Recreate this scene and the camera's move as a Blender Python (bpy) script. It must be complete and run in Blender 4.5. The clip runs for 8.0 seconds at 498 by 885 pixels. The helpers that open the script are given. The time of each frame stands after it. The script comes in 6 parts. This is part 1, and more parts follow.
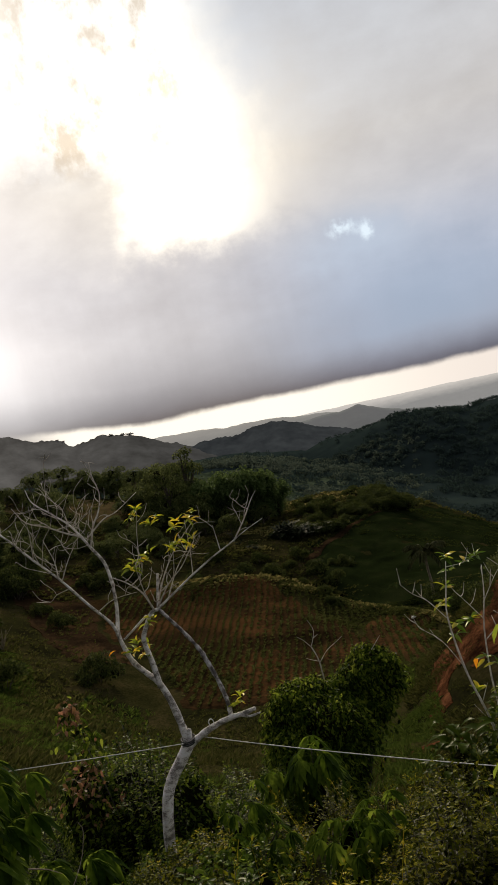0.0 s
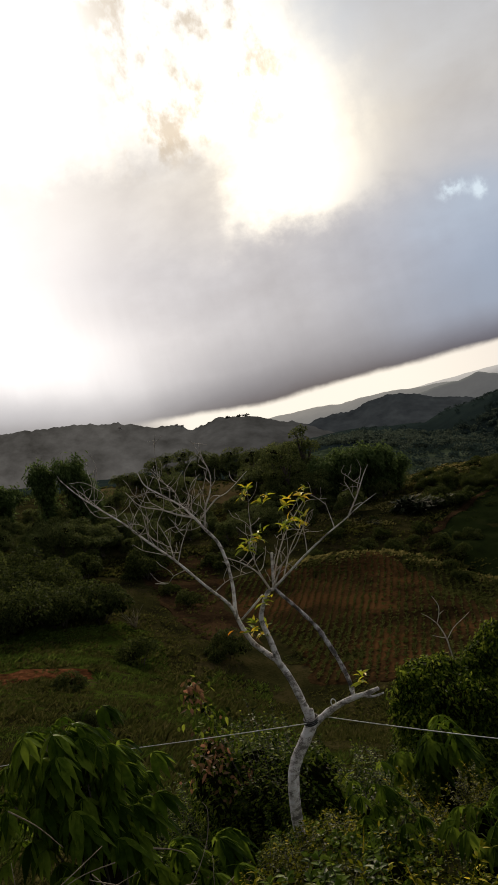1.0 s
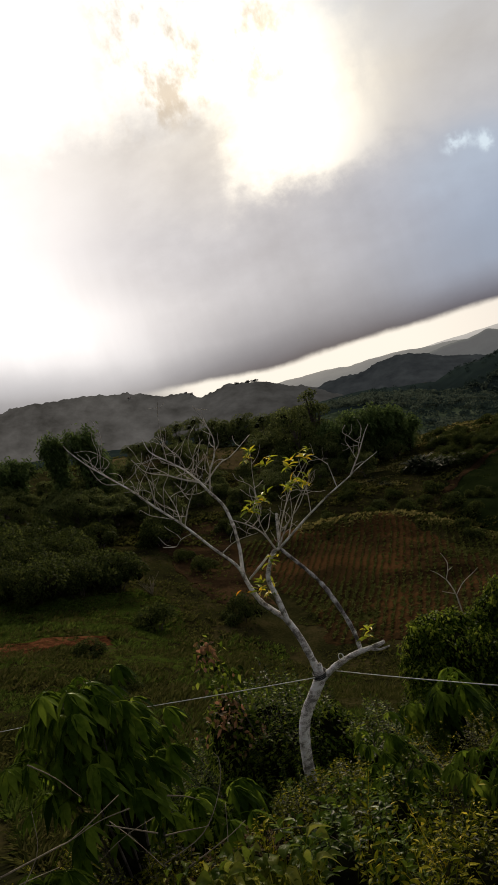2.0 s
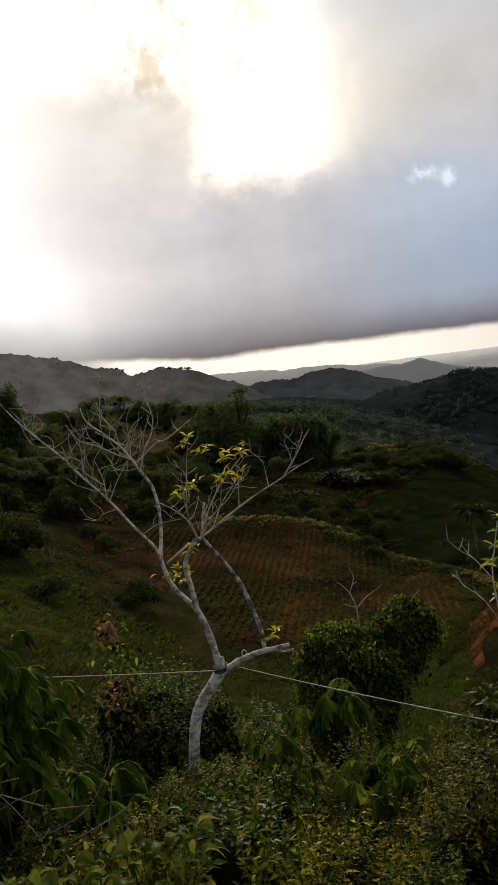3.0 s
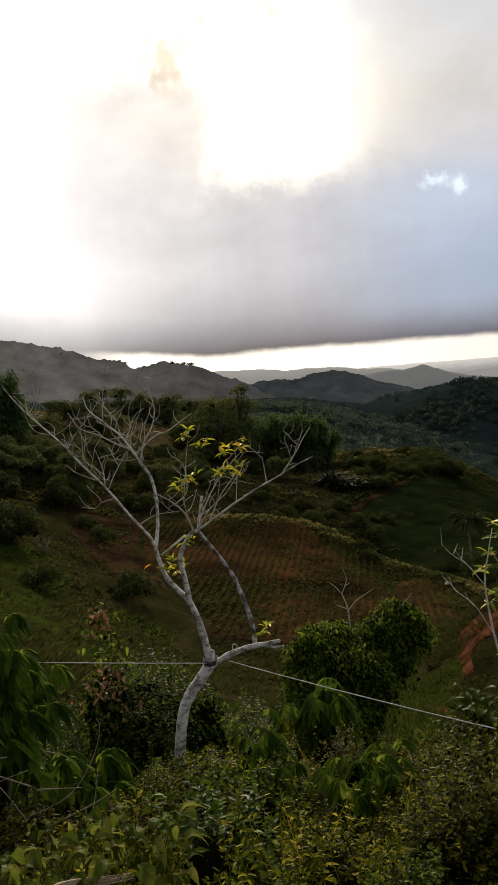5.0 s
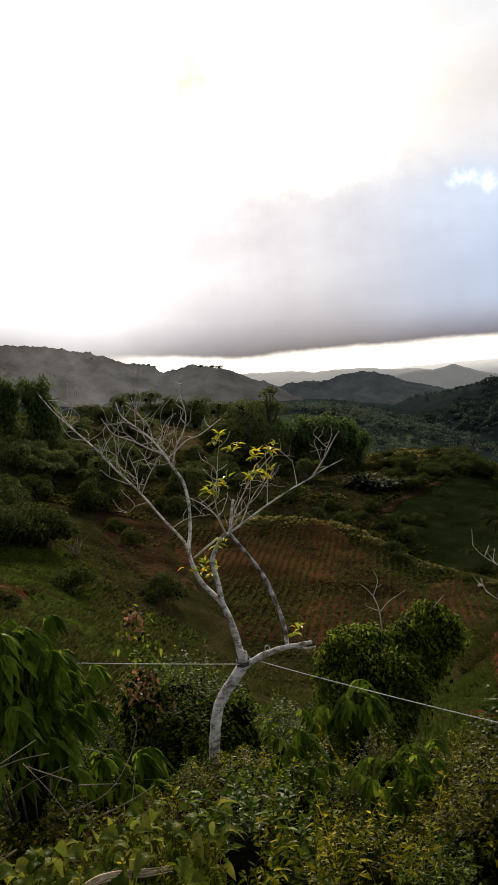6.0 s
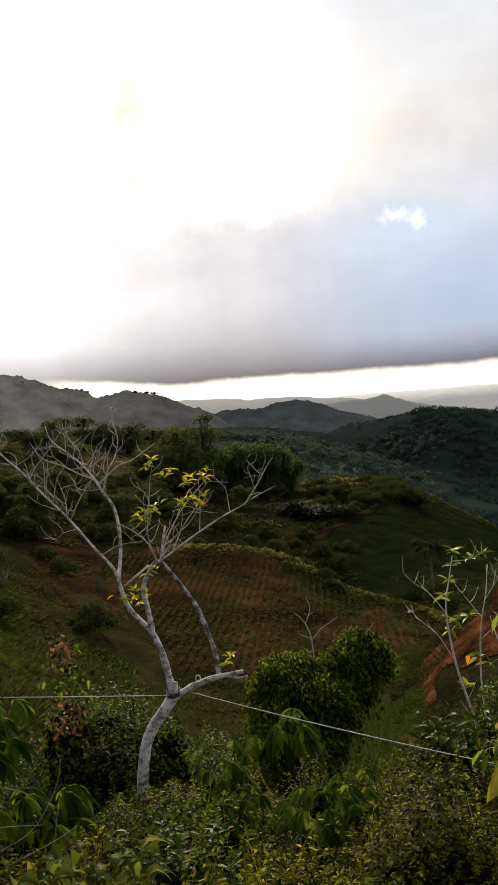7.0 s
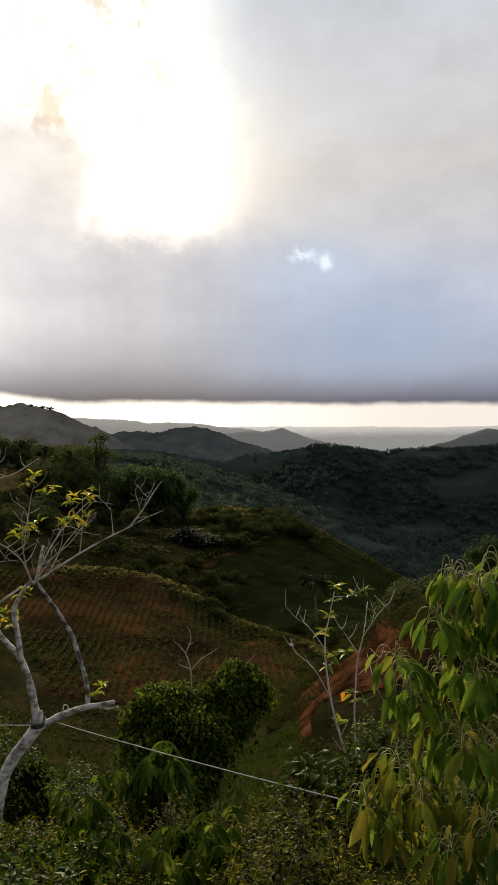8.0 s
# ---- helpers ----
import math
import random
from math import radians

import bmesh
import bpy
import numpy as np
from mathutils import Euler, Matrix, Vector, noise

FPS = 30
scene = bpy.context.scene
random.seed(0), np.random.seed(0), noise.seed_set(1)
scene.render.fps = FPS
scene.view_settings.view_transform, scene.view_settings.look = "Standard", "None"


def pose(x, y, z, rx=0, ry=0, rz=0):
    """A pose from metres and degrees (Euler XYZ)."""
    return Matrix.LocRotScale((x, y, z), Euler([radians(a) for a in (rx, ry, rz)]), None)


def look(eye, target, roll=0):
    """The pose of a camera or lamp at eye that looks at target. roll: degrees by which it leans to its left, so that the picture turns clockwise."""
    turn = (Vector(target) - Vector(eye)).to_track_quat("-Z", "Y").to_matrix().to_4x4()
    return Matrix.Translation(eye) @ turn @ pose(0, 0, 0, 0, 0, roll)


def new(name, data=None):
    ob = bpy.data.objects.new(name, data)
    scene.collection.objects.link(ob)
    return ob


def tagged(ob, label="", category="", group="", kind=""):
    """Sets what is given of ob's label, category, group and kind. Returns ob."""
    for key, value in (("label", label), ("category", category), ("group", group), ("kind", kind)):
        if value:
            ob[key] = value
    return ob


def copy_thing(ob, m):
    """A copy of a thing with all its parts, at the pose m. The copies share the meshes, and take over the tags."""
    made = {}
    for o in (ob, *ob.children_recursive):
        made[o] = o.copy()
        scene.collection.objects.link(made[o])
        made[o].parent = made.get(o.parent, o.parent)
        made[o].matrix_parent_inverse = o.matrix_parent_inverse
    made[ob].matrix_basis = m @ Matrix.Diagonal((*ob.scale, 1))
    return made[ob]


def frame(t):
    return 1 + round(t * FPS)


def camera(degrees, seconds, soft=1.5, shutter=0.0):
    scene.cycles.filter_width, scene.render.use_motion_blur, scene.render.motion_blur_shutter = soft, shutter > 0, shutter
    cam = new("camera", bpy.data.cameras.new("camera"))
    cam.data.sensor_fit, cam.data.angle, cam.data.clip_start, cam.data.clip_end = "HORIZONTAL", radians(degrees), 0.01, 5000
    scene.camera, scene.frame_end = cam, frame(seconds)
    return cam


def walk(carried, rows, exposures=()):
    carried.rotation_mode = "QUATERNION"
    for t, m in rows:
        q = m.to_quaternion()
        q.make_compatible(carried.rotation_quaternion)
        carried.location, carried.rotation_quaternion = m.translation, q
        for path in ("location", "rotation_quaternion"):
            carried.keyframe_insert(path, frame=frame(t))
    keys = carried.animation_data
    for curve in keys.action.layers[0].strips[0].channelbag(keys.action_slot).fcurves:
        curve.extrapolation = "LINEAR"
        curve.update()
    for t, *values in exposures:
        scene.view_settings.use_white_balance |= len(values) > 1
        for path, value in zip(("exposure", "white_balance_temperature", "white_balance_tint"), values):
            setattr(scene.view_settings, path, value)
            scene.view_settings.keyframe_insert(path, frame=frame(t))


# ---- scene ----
cam = camera(37.1, 8.0, 1.0)
PATH = [
    (0, (0.086, -0.382, 1.763), (0.145, 1.617, 1.713), -13.3),
    (0.5, (0.122, -0.278, 1.74), (0.034, 1.72, 1.759), -17.7),
    (1, (0.13, -0.239, 1.732), (-0.128, 1.744, 1.704), -16.3),
    (1.2, (0.132, -0.242, 1.731), (-0.123, 1.741, 1.714), -16.1),
    (2.3, (0.206, -0.316, 1.694), (-0.124, 1.648, 1.517), -18.8),
    (2.5, (0.133, -0.313, 1.698), (-0.136, 1.655, 1.47), -16.1),
    (3, (0.068, -0.29, 1.709), (-0.045, 1.699, 1.534), -8.4),
    (3.5, (0.062, -0.292, 1.704), (0.053, 1.705, 1.597), -4.7),
    (4, (0.066, -0.287, 1.703), (0.078, 1.712, 1.63), -5.5),
    (4.5, (0.049, -0.334, 1.696), (-0.017, 1.66, 1.549), -5.4),
    (4.7, (0.054, -0.321, 1.692), (-0.027, 1.67, 1.516), -5.2),
    (5.8, (0.066, -0.379, 1.707), (-0.145, 1.602, 1.534), -7.7),
    (6, (0.06, -0.399, 1.712), (-0.129, 1.585, 1.547), -6.5),
    (6.5, (0.051, -0.37, 1.699), (0.016, 1.626, 1.567), -4.7),
    (7, (0.065, -0.364, 1.7), (0.059, 1.633, 1.589), -5.6),
    (7.5, (0.08, -0.327, 1.705), (0.118, 1.672, 1.652), -1.6),
    (8, (0.106, -0.279, 1.684), (0.38, 1.702, 1.63), -1.0),
]
EXPOSURE = [(0.0, -0.1), (0.5, -0.2), (1.0, -0.28), (2.5, -0.3), (3.5, 0.0), (4.5, -0.05), (5.8, 0.36), (6.0, 0.40), (6.5, 0.40), (7.0, 0.36), (7.5, 0.2), (8.0, 0.0)]
walk(cam, [(t, look(eye, target, roll)) for t, eye, target, roll in PATH], EXPOSURE)


# ---- world: an overcast evening sky, the sun behind the cloud ahead ----
world = bpy.data.worlds.new("world")
scene.world = world
world.use_nodes = True
wt = world.node_tree
wt.nodes.clear()


def wnode(kind, **values):
    n = wt.nodes.new(kind)
    for k, v in values.items():
        n.inputs[k].default_value = v
    return n


def put_in(socket, value):
    if isinstance(value, (int, float, tuple)):
        socket.default_value = value
    else:
        wt.links.new(value, socket)


def m_(op, a, b=0.0, c=0.0):
    n = wt.nodes.new("ShaderNodeMath")
    n.operation = op
    for s_, v in zip(n.inputs, (a, b, c)):
        put_in(s_, v)
    return n.outputs[0]


def step_(lo, hi, value):
    n = wt.nodes.new("ShaderNodeMapRange")
    n.interpolation_type = "SMOOTHSTEP"
    put_in(n.inputs["Value"], value)
    flip = lo > hi
    n.inputs["From Min"].default_value, n.inputs["From Max"].default_value = min(lo, hi), max(lo, hi)
    n.inputs["To Min"].default_value, n.inputs["To Max"].default_value = (1.0, 0.0) if flip else (0.0, 1.0)
    return n.outputs["Result"]


def blend_(fac, a, b, how="MIX"):
    n = wt.nodes.new("ShaderNodeMix")
    n.data_type, n.blend_type, n.clamp_factor = "RGBA", how, True
    put_in(n.inputs[0], fac)
    for s_, v in ((n.inputs[6], a), (n.inputs[7], b)):
        if isinstance(v, tuple):
            s_.default_value = (*v, 1.0)
        else:
            wt.links.new(v, s_)
    return n.outputs[2]


def clouds_(sx, sy, offset, scale, detail, rough):
    c = wt.nodes.new("ShaderNodeCombineXYZ")
    put_in(c.inputs[0], m_("MULTIPLY", AZ, sx))
    put_in(c.inputs[1], m_("MULTIPLY", EL, sy))
    c.inputs[2].default_value = offset
    n = wnode("ShaderNodeTexNoise", Scale=scale, Detail=detail, Roughness=rough)
    wt.links.new(c.outputs[0], n.inputs["Vector"])
    return m_("SUBTRACT", n.outputs[0], 0.5)


def spot_(az, el, wa, we, AZ_, EL_):
    q = m_("ADD", m_("POWER", m_("ABSOLUTE", m_("DIVIDE", m_("SUBTRACT", AZ_, az), wa)), 2.0),
           m_("POWER", m_("ABSOLUTE", m_("DIVIDE", m_("SUBTRACT", EL_, el), we)), 2.0))
    return m_("EXPONENT", m_("MULTIPLY", q, -1.0))


coord = wt.nodes.new("ShaderNodeTexCoord")
sep = wt.nodes.new("ShaderNodeSeparateXYZ")
wt.links.new(coord.outputs["Generated"], sep.inputs[0])
EL = m_("MULTIPLY", m_("ARCSINE", sep.outputs[2]), 57.2958)
AZ = m_("MULTIPLY", m_("ARCTAN2", sep.outputs[0], sep.outputs[1]), 57.2958)
big = clouds_(0.045, 0.10, 1.7, 1.0, 4.0, 0.5)
fine = clouds_(0.16, 0.26, 5.3, 1.0, 6.0, 0.6)
wisp = clouds_(0.5, 0.16, 9.1, 1.0, 4.0, 0.55)
EDGE = m_("SUBTRACT", m_("ADD", 1.62, m_("MULTIPLY", m_("POWER", m_("MAXIMUM", m_("MULTIPLY", AZ, -1.0), 0.0), 2.0), 0.0058)),
          m_("MULTIPLY", m_("MINIMUM", m_("MAXIMUM", AZ, 0.0), 40.0), 0.016))
H = m_("SUBTRACT", m_("ADD", EL, m_("ADD", m_("MULTIPLY", fine, 0.9), m_("MULTIPLY", wisp, 0.25))), EDGE)
HB = m_("ADD", H, m_("MULTIPLY", big, 3.5))
ramp = wt.nodes.new("ShaderNodeValToRGB")
wt.links.new(m_("DIVIDE", m_("ADD", H, m_("MULTIPLY", m_("MULTIPLY", big, 3.5), step_(0.5, 5.0, H))), 60.0), ramp.inputs[0])
STOPS = ((0.0, 0.115, 0.110, 0.132), (0.9, 0.225, 0.220, 0.250), (2.8, 0.44, 0.43, 0.46), (6.0, 0.61, 0.60, 0.63),
         (11.5, 0.60, 0.59, 0.62), (17.0, 0.70, 0.675, 0.655), (28.0, 0.67, 0.70, 0.75), (42.0, 0.20, 0.20, 0.204), (59.0, 0.13, 0.128, 0.128))
while len(ramp.color_ramp.elements) < len(STOPS):
    ramp.color_ramp.elements.new(1.0)
for e, (h, r, g, b) in zip(ramp.color_ramp.elements, STOPS):
    e.position, e.color = h / 60.0, (r, g, b, 1.0)
deck = ramp.outputs[0]
AZW0 = m_("ADD", AZ, m_("MULTIPLY", big, 12.0))
# brighter, warmer cloud towards the sun's side
left = m_("MULTIPLY", m_("MULTIPLY", step_(8.0, -18.0, AZW0), step_(-110.0, -40.0, AZ)), step_(0.8, 7.0, HB))
deck = blend_(left, deck, (0.245, 0.205, 0.165), "ADD")
mist = m_("MULTIPLY", m_("MULTIPLY", step_(-5.0, -21.0, AZW0), step_(-110.0, -40.0, AZ)), step_(-0.6, 4.0, H))
deck = blend_(mist, deck, (0.24, 0.224, 0.208), "ADD")
haze = m_("MULTIPLY", m_("MULTIPLY", step_(-5.0, -19.0, AZW0), step_(-110.0, -40.0, AZ)), m_("MULTIPLY", step_(-3.5, 0.8, H), step_(9.0, 2.5, H)))
deck = blend_(haze, deck, (0.42, 0.40, 0.38), "ADD")
white = m_("MULTIPLY", m_("MULTIPLY", step_(-12.0, -23.0, m_("ADD", AZ, m_("MULTIPLY", m_("ADD", fine, big), 8.0))), step_(-110.0, -40.0, AZ)), step_(1.0, 7.0, H))
deck = blend_(white, deck, (0.34, 0.325, 0.30), "ADD")
shafts = clouds_(0.34, 0.06, 21.0, 1.0, 5.0, 0.6)
deck = blend_(m_("MULTIPLY", step_(0.5, 2.5, H), step_(13.0, 8.0, H)), deck, blend_(m_("ADD", m_("MULTIPLY", shafts, 1.2), 0.5), (0.91, 0.91, 0.91), (1.09, 1.09, 1.09)), "MULTIPLY")
# billows
deck = blend_(step_(1.0, 8.0, H), deck, blend_(m_("ADD", m_("ADD", m_("MULTIPLY", big, 1.1), m_("MULTIPLY", fine, 1.0)), 0.5), (0.80, 0.785, 0.785), (1.16, 1.175, 1.19)), "MULTIPLY")
AZW = m_("ADD", AZ, m_("ADD", m_("MULTIPLY", fine, 4.5), m_("MULTIPLY", wisp, 1.2)))
ELW = m_("ADD", EL, m_("ADD", m_("MULTIPLY", fine, 4.0), m_("MULTIPLY", big, 2.0)))
# the sun behind the cloud: a round thin place, and thin cloud above it and to one side
torn = clouds_(0.9, 0.7, 3.3, 1.0, 5.0, 0.6)
shred = clouds_(0.30, 0.24, 13.7, 1.0, 7.0, 0.62)
AZB, ELB = m_("ADD", AZW, m_("MULTIPLY", shred, 3.5)), m_("ADD", ELW, m_("MULTIPLY", shred, 4.5))
bulb = m_("MULTIPLY", m_("MINIMUM", m_("MULTIPLY", spot_(1.2, 18.6, 4.9, 5.2, AZB, ELB), 1.7), 1.0), m_("MULTIPLY", step_(12.6, 15.4, ELB), step_(-5.6, -3.2, AZB)))
deck = blend_(bulb, deck, (0.85, 0.77, 0.58), "ADD")
thin = m_("MULTIPLY", m_("MULTIPLY", step_(19.6, 24.0, ELB), step_(9.5, 1.0, AZW)), m_("MULTIPLY", step_(60.0, 40.0, EL), step_(-60.0, -30.0, AZ)))
deck = blend_(thin, deck, (0.62, 0.56, 0.44), "ADD")
halo = spot_(1.5, 19.5, 9.0, 7.0, AZW, ELW)
deck = blend_(m_("MULTIPLY", halo, step_(10.5, 15.5, ELB)), deck, (0.32, 0.255, 0.15), "ADD")
# darker shreds across the bright part
deck = blend_(m_("MULTIPLY", m_("MULTIPLY", step_(-0.06, 0.16, m_("ADD", shred, m_("MULTIPLY", torn, 0.5))), step_(19.0, 22.0, EL)), m_("MULTIPLY", step_(6.0, 1.0, AZ), step_(-13.0, -7.0, AZ))), deck, (0.66, 0.60, 0.53), "MULTIPLY")
deck = blend_(m_("MULTIPLY", m_("MULTIPLY", step_(-2.0, 14.0, AZW0), step_(110.0, 60.0, AZ)), step_(14.0, 5.0, H)), deck, (0.95, 1.03, 1.17), "MULTIPLY")
# thin places where blue shows
blue = m_("MULTIPLY", spot_(17.5, 6.0, 9.5, 5.4, AZW, ELW), 0.85)
deck = blend_(m_("MULTIPLY", blue, step_(0.3, 3.5, H)), deck, (0.375, 0.46, 0.60))
gap = m_("MULTIPLY", m_("ADD", spot_(12.2, 12.6, 1.15, 0.8, AZ, EL), spot_(14.1, 11.9, 0.65, 0.85, AZ, EL)), m_("ADD", 0.62, m_("MULTIPLY", torn, 2.4)))
gap = step_(0.15, 0.72, gap)
deck = blend_(m_("MULTIPLY", spot_(13.2, 11.6, 4.5, 2.4, AZW, ELW), 0.45), deck, (0.56, 0.69, 0.86))
deck = blend_(gap, deck, (0.86, 0.98, 1.08))
# the clear strip under the deck, down to the horizon
strip = m_("MULTIPLY", step_(0.28, -0.28, H), step_(-17.0, -11.0, AZ))
glowing = blend_(step_(4.0, 22.0, AZ), (1.25, 1.16, 1.02), (0.98, 0.88, 0.80))
cloud = blend_(strip, deck, glowing)
cloud = blend_(step_(-0.8, -4.0, EL), cloud, (0.20, 0.20, 0.20))
sky = wt.nodes.new("ShaderNodeTexSky")
sky.sky_type, sky.sun_disc = "NISHITA", False
sky.sun_elevation, sky.sun_rotation = radians(19.0), radians(-1.0)
air = wt.nodes.new("ShaderNodeVectorMath")
air.operation = "SCALE"
wt.links.new(sky.outputs[0], air.inputs[0])
air.inputs["Scale"].default_value = 0.05
total = blend_(0.97, air.outputs[0], cloud)
back = wnode("ShaderNodeBackground", Strength=1.0)
wt.links.new(total, back.inputs["Color"])
out = wt.nodes.new("ShaderNodeOutputWorld")
wt.links.new(back.outputs[0], out.inputs["Surface"])

sun = new("sun", bpy.data.lights.new("sun", "SUN"))
sun.data.energy, sun.data.angle, sun.data.color = 3.3, radians(10), (1.0, 0.85, 0.62)
sun.matrix_world = look((0, 0, 0), (0.017, -1.0, -0.42))


# ---- materials ----
def material(name, stops, scale=6.0, rough=0.8, bump=0.3, island=False, through_light=0.0, stretch=(1, 1, 1), spec=0.3, fine_scale=None, per_object=False, metal=0.0):
    """A procedural surface: a colour ramp over two scales of noise, with a random shift for each island or object."""
    mat = bpy.data.materials.new(name)
    mat.use_nodes = True
    nt = mat.node_tree
    nt.nodes.clear()
    link = nt.links.new
    tc = nt.nodes.new("ShaderNodeTexCoord")
    mp = nt.nodes.new("ShaderNodeMapping")
    mp.inputs["Scale"].default_value = stretch
    link(tc.outputs["Object"], mp.inputs[0])
    n1 = nt.nodes.new("ShaderNodeTexNoise")
    n1.inputs["Scale"].default_value, n1.inputs["Detail"].default_value = scale, 5.0
    n2 = nt.nodes.new("ShaderNodeTexNoise")
    n2.inputs["Scale"].default_value, n2.inputs["Detail"].default_value = fine_scale or scale * 9.0, 3.0
    for n in (n1, n2):
        link(mp.outputs[0], n.inputs["Vector"])

    def calc(op, a, b):
        n = nt.nodes.new("ShaderNodeMath")
        n.operation = op
        for s_, v in zip(n.inputs, (a, b)):
            if isinstance(v, (int, float)):
                s_.default_value = v
            else:
                link(v, s_)
        return n.outputs[0]

    value = calc("ADD", calc("MULTIPLY", n1.outputs[0], 0.65), calc("MULTIPLY", n2.outputs[0], 0.35))
    value = calc("ADD", calc("MULTIPLY", calc("SUBTRACT", value, 0.5), 2.0), 0.5)
    if island or per_object:
        g = nt.nodes.new("ShaderNodeNewGeometry" if island else "ShaderNodeObjectInfo")
        rnd = g.outputs["Random Per Island" if island else "Random"]
        value = calc("ADD", calc("MULTIPLY", value, 0.4), calc("MULTIPLY", rnd, 0.6))
    rp = nt.nodes.new("ShaderNodeValToRGB")
    link(value, rp.inputs[0])
    while len(rp.color_ramp.elements) < len(stops):
        rp.color_ramp.elements.new(1.0)
    for e, (p, c) in zip(rp.color_ramp.elements, stops):
        e.position, e.color = p, (*c, 1.0)
    bs = nt.nodes.new("ShaderNodeBsdfPrincipled")
    link(rp.outputs[0], bs.inputs["Base Color"])
    bs.inputs["Roughness"].default_value, bs.inputs["Metallic"].default_value = rough, metal
    bs.inputs["Specular IOR Level"].default_value = spec
    if bump:
        bp = nt.nodes.new("ShaderNodeBump")
        bp.inputs["Strength"].default_value, bp.inputs["Distance"].default_value = bump, 0.4 / (fine_scale or scale * 9.0)
        link(n2.outputs[0], bp.inputs["Height"])
        link(bp.outputs[0], bs.inputs["Normal"])
    shader = bs.outputs[0]
    if through_light:
        tr = nt.nodes.new("ShaderNodeBsdfTranslucent")
        hs = nt.nodes.new("ShaderNodeHueSaturation")
        hs.inputs["Hue"].default_value, hs.inputs["Value"].default_value = 0.485, 1.5
        link(rp.outputs[0], hs.inputs["Color"])
        link(hs.outputs[0], tr.inputs[0])
        mx = nt.nodes.new("ShaderNodeMixShader")
        mx.inputs[0].default_value = through_light
        link(shader, mx.inputs[1])
        link(tr.outputs[0], mx.inputs[2])
        shader = mx.outputs[0]
    om = nt.nodes.new("ShaderNodeOutputMaterial")
    link(shader, om.inputs[0])
    return mat


def haze_material(name, low, high, z0, z1, glow, base=(0.05, 0.06, 0.05), grain=0.012, mottle=0.6, side=None):
    """A far backdrop seen through much air: the air's light is painted in as emission."""
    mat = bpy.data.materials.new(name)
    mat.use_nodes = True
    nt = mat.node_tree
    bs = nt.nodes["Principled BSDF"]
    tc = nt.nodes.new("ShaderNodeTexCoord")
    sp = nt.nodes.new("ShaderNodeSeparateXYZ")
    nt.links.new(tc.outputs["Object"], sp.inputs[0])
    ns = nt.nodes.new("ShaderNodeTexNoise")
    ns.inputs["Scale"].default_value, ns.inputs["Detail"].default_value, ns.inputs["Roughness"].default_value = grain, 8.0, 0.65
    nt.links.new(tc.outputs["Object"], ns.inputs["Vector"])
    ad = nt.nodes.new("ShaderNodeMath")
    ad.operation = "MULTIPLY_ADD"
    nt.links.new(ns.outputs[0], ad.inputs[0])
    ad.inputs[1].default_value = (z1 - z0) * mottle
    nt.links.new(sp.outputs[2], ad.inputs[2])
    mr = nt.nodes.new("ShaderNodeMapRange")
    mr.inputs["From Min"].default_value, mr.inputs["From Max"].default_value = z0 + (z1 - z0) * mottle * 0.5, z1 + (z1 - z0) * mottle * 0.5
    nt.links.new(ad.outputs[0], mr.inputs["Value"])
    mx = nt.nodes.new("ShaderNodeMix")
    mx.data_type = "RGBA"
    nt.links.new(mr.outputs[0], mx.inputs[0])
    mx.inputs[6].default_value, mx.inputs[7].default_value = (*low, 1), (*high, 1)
    # Thins the painted haze towards one end of the backdrop.
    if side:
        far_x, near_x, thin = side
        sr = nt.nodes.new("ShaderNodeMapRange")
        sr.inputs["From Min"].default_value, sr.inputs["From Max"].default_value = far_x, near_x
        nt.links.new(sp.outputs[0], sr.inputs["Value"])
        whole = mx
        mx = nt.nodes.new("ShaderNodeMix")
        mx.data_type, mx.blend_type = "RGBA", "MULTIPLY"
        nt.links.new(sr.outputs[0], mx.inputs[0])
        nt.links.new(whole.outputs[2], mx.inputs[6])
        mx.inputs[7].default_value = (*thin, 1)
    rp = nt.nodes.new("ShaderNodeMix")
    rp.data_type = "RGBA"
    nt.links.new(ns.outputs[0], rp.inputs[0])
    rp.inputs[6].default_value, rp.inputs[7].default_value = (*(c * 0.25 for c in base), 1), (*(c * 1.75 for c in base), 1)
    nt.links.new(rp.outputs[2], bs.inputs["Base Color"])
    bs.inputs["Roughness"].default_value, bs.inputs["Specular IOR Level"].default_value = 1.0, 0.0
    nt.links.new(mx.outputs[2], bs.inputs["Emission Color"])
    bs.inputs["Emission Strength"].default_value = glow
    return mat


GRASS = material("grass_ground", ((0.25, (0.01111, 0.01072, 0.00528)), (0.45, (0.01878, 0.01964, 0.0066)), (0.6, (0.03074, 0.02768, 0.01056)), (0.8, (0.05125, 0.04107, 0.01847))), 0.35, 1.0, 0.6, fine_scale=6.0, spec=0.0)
# Litter taken down to near black: shade among the weeds is in the colour.
SHADELITTER = material("shaded_leaf_litter", ((0.25, (0.005016, 0.005808, 0.00264)), (0.5, (0.01003, 0.01089, 0.004752)), (0.8, (0.02257, 0.02178, 0.008448))), 3.0, 1.0, 0.8, fine_scale=30.0, spec=0.0)
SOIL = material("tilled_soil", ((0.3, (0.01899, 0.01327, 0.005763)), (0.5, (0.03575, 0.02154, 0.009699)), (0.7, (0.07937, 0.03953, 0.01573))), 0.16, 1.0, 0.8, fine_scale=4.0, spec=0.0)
RED = material("red_earth", ((0.25, (0.01931, 0.009169, 0.004739)), (0.5, (0.06757, 0.02752, 0.01264)), (0.72, (0.14, 0.06002, 0.02843))), 1.3, 1.0, 1.0, fine_scale=9.0, spec=0.0)
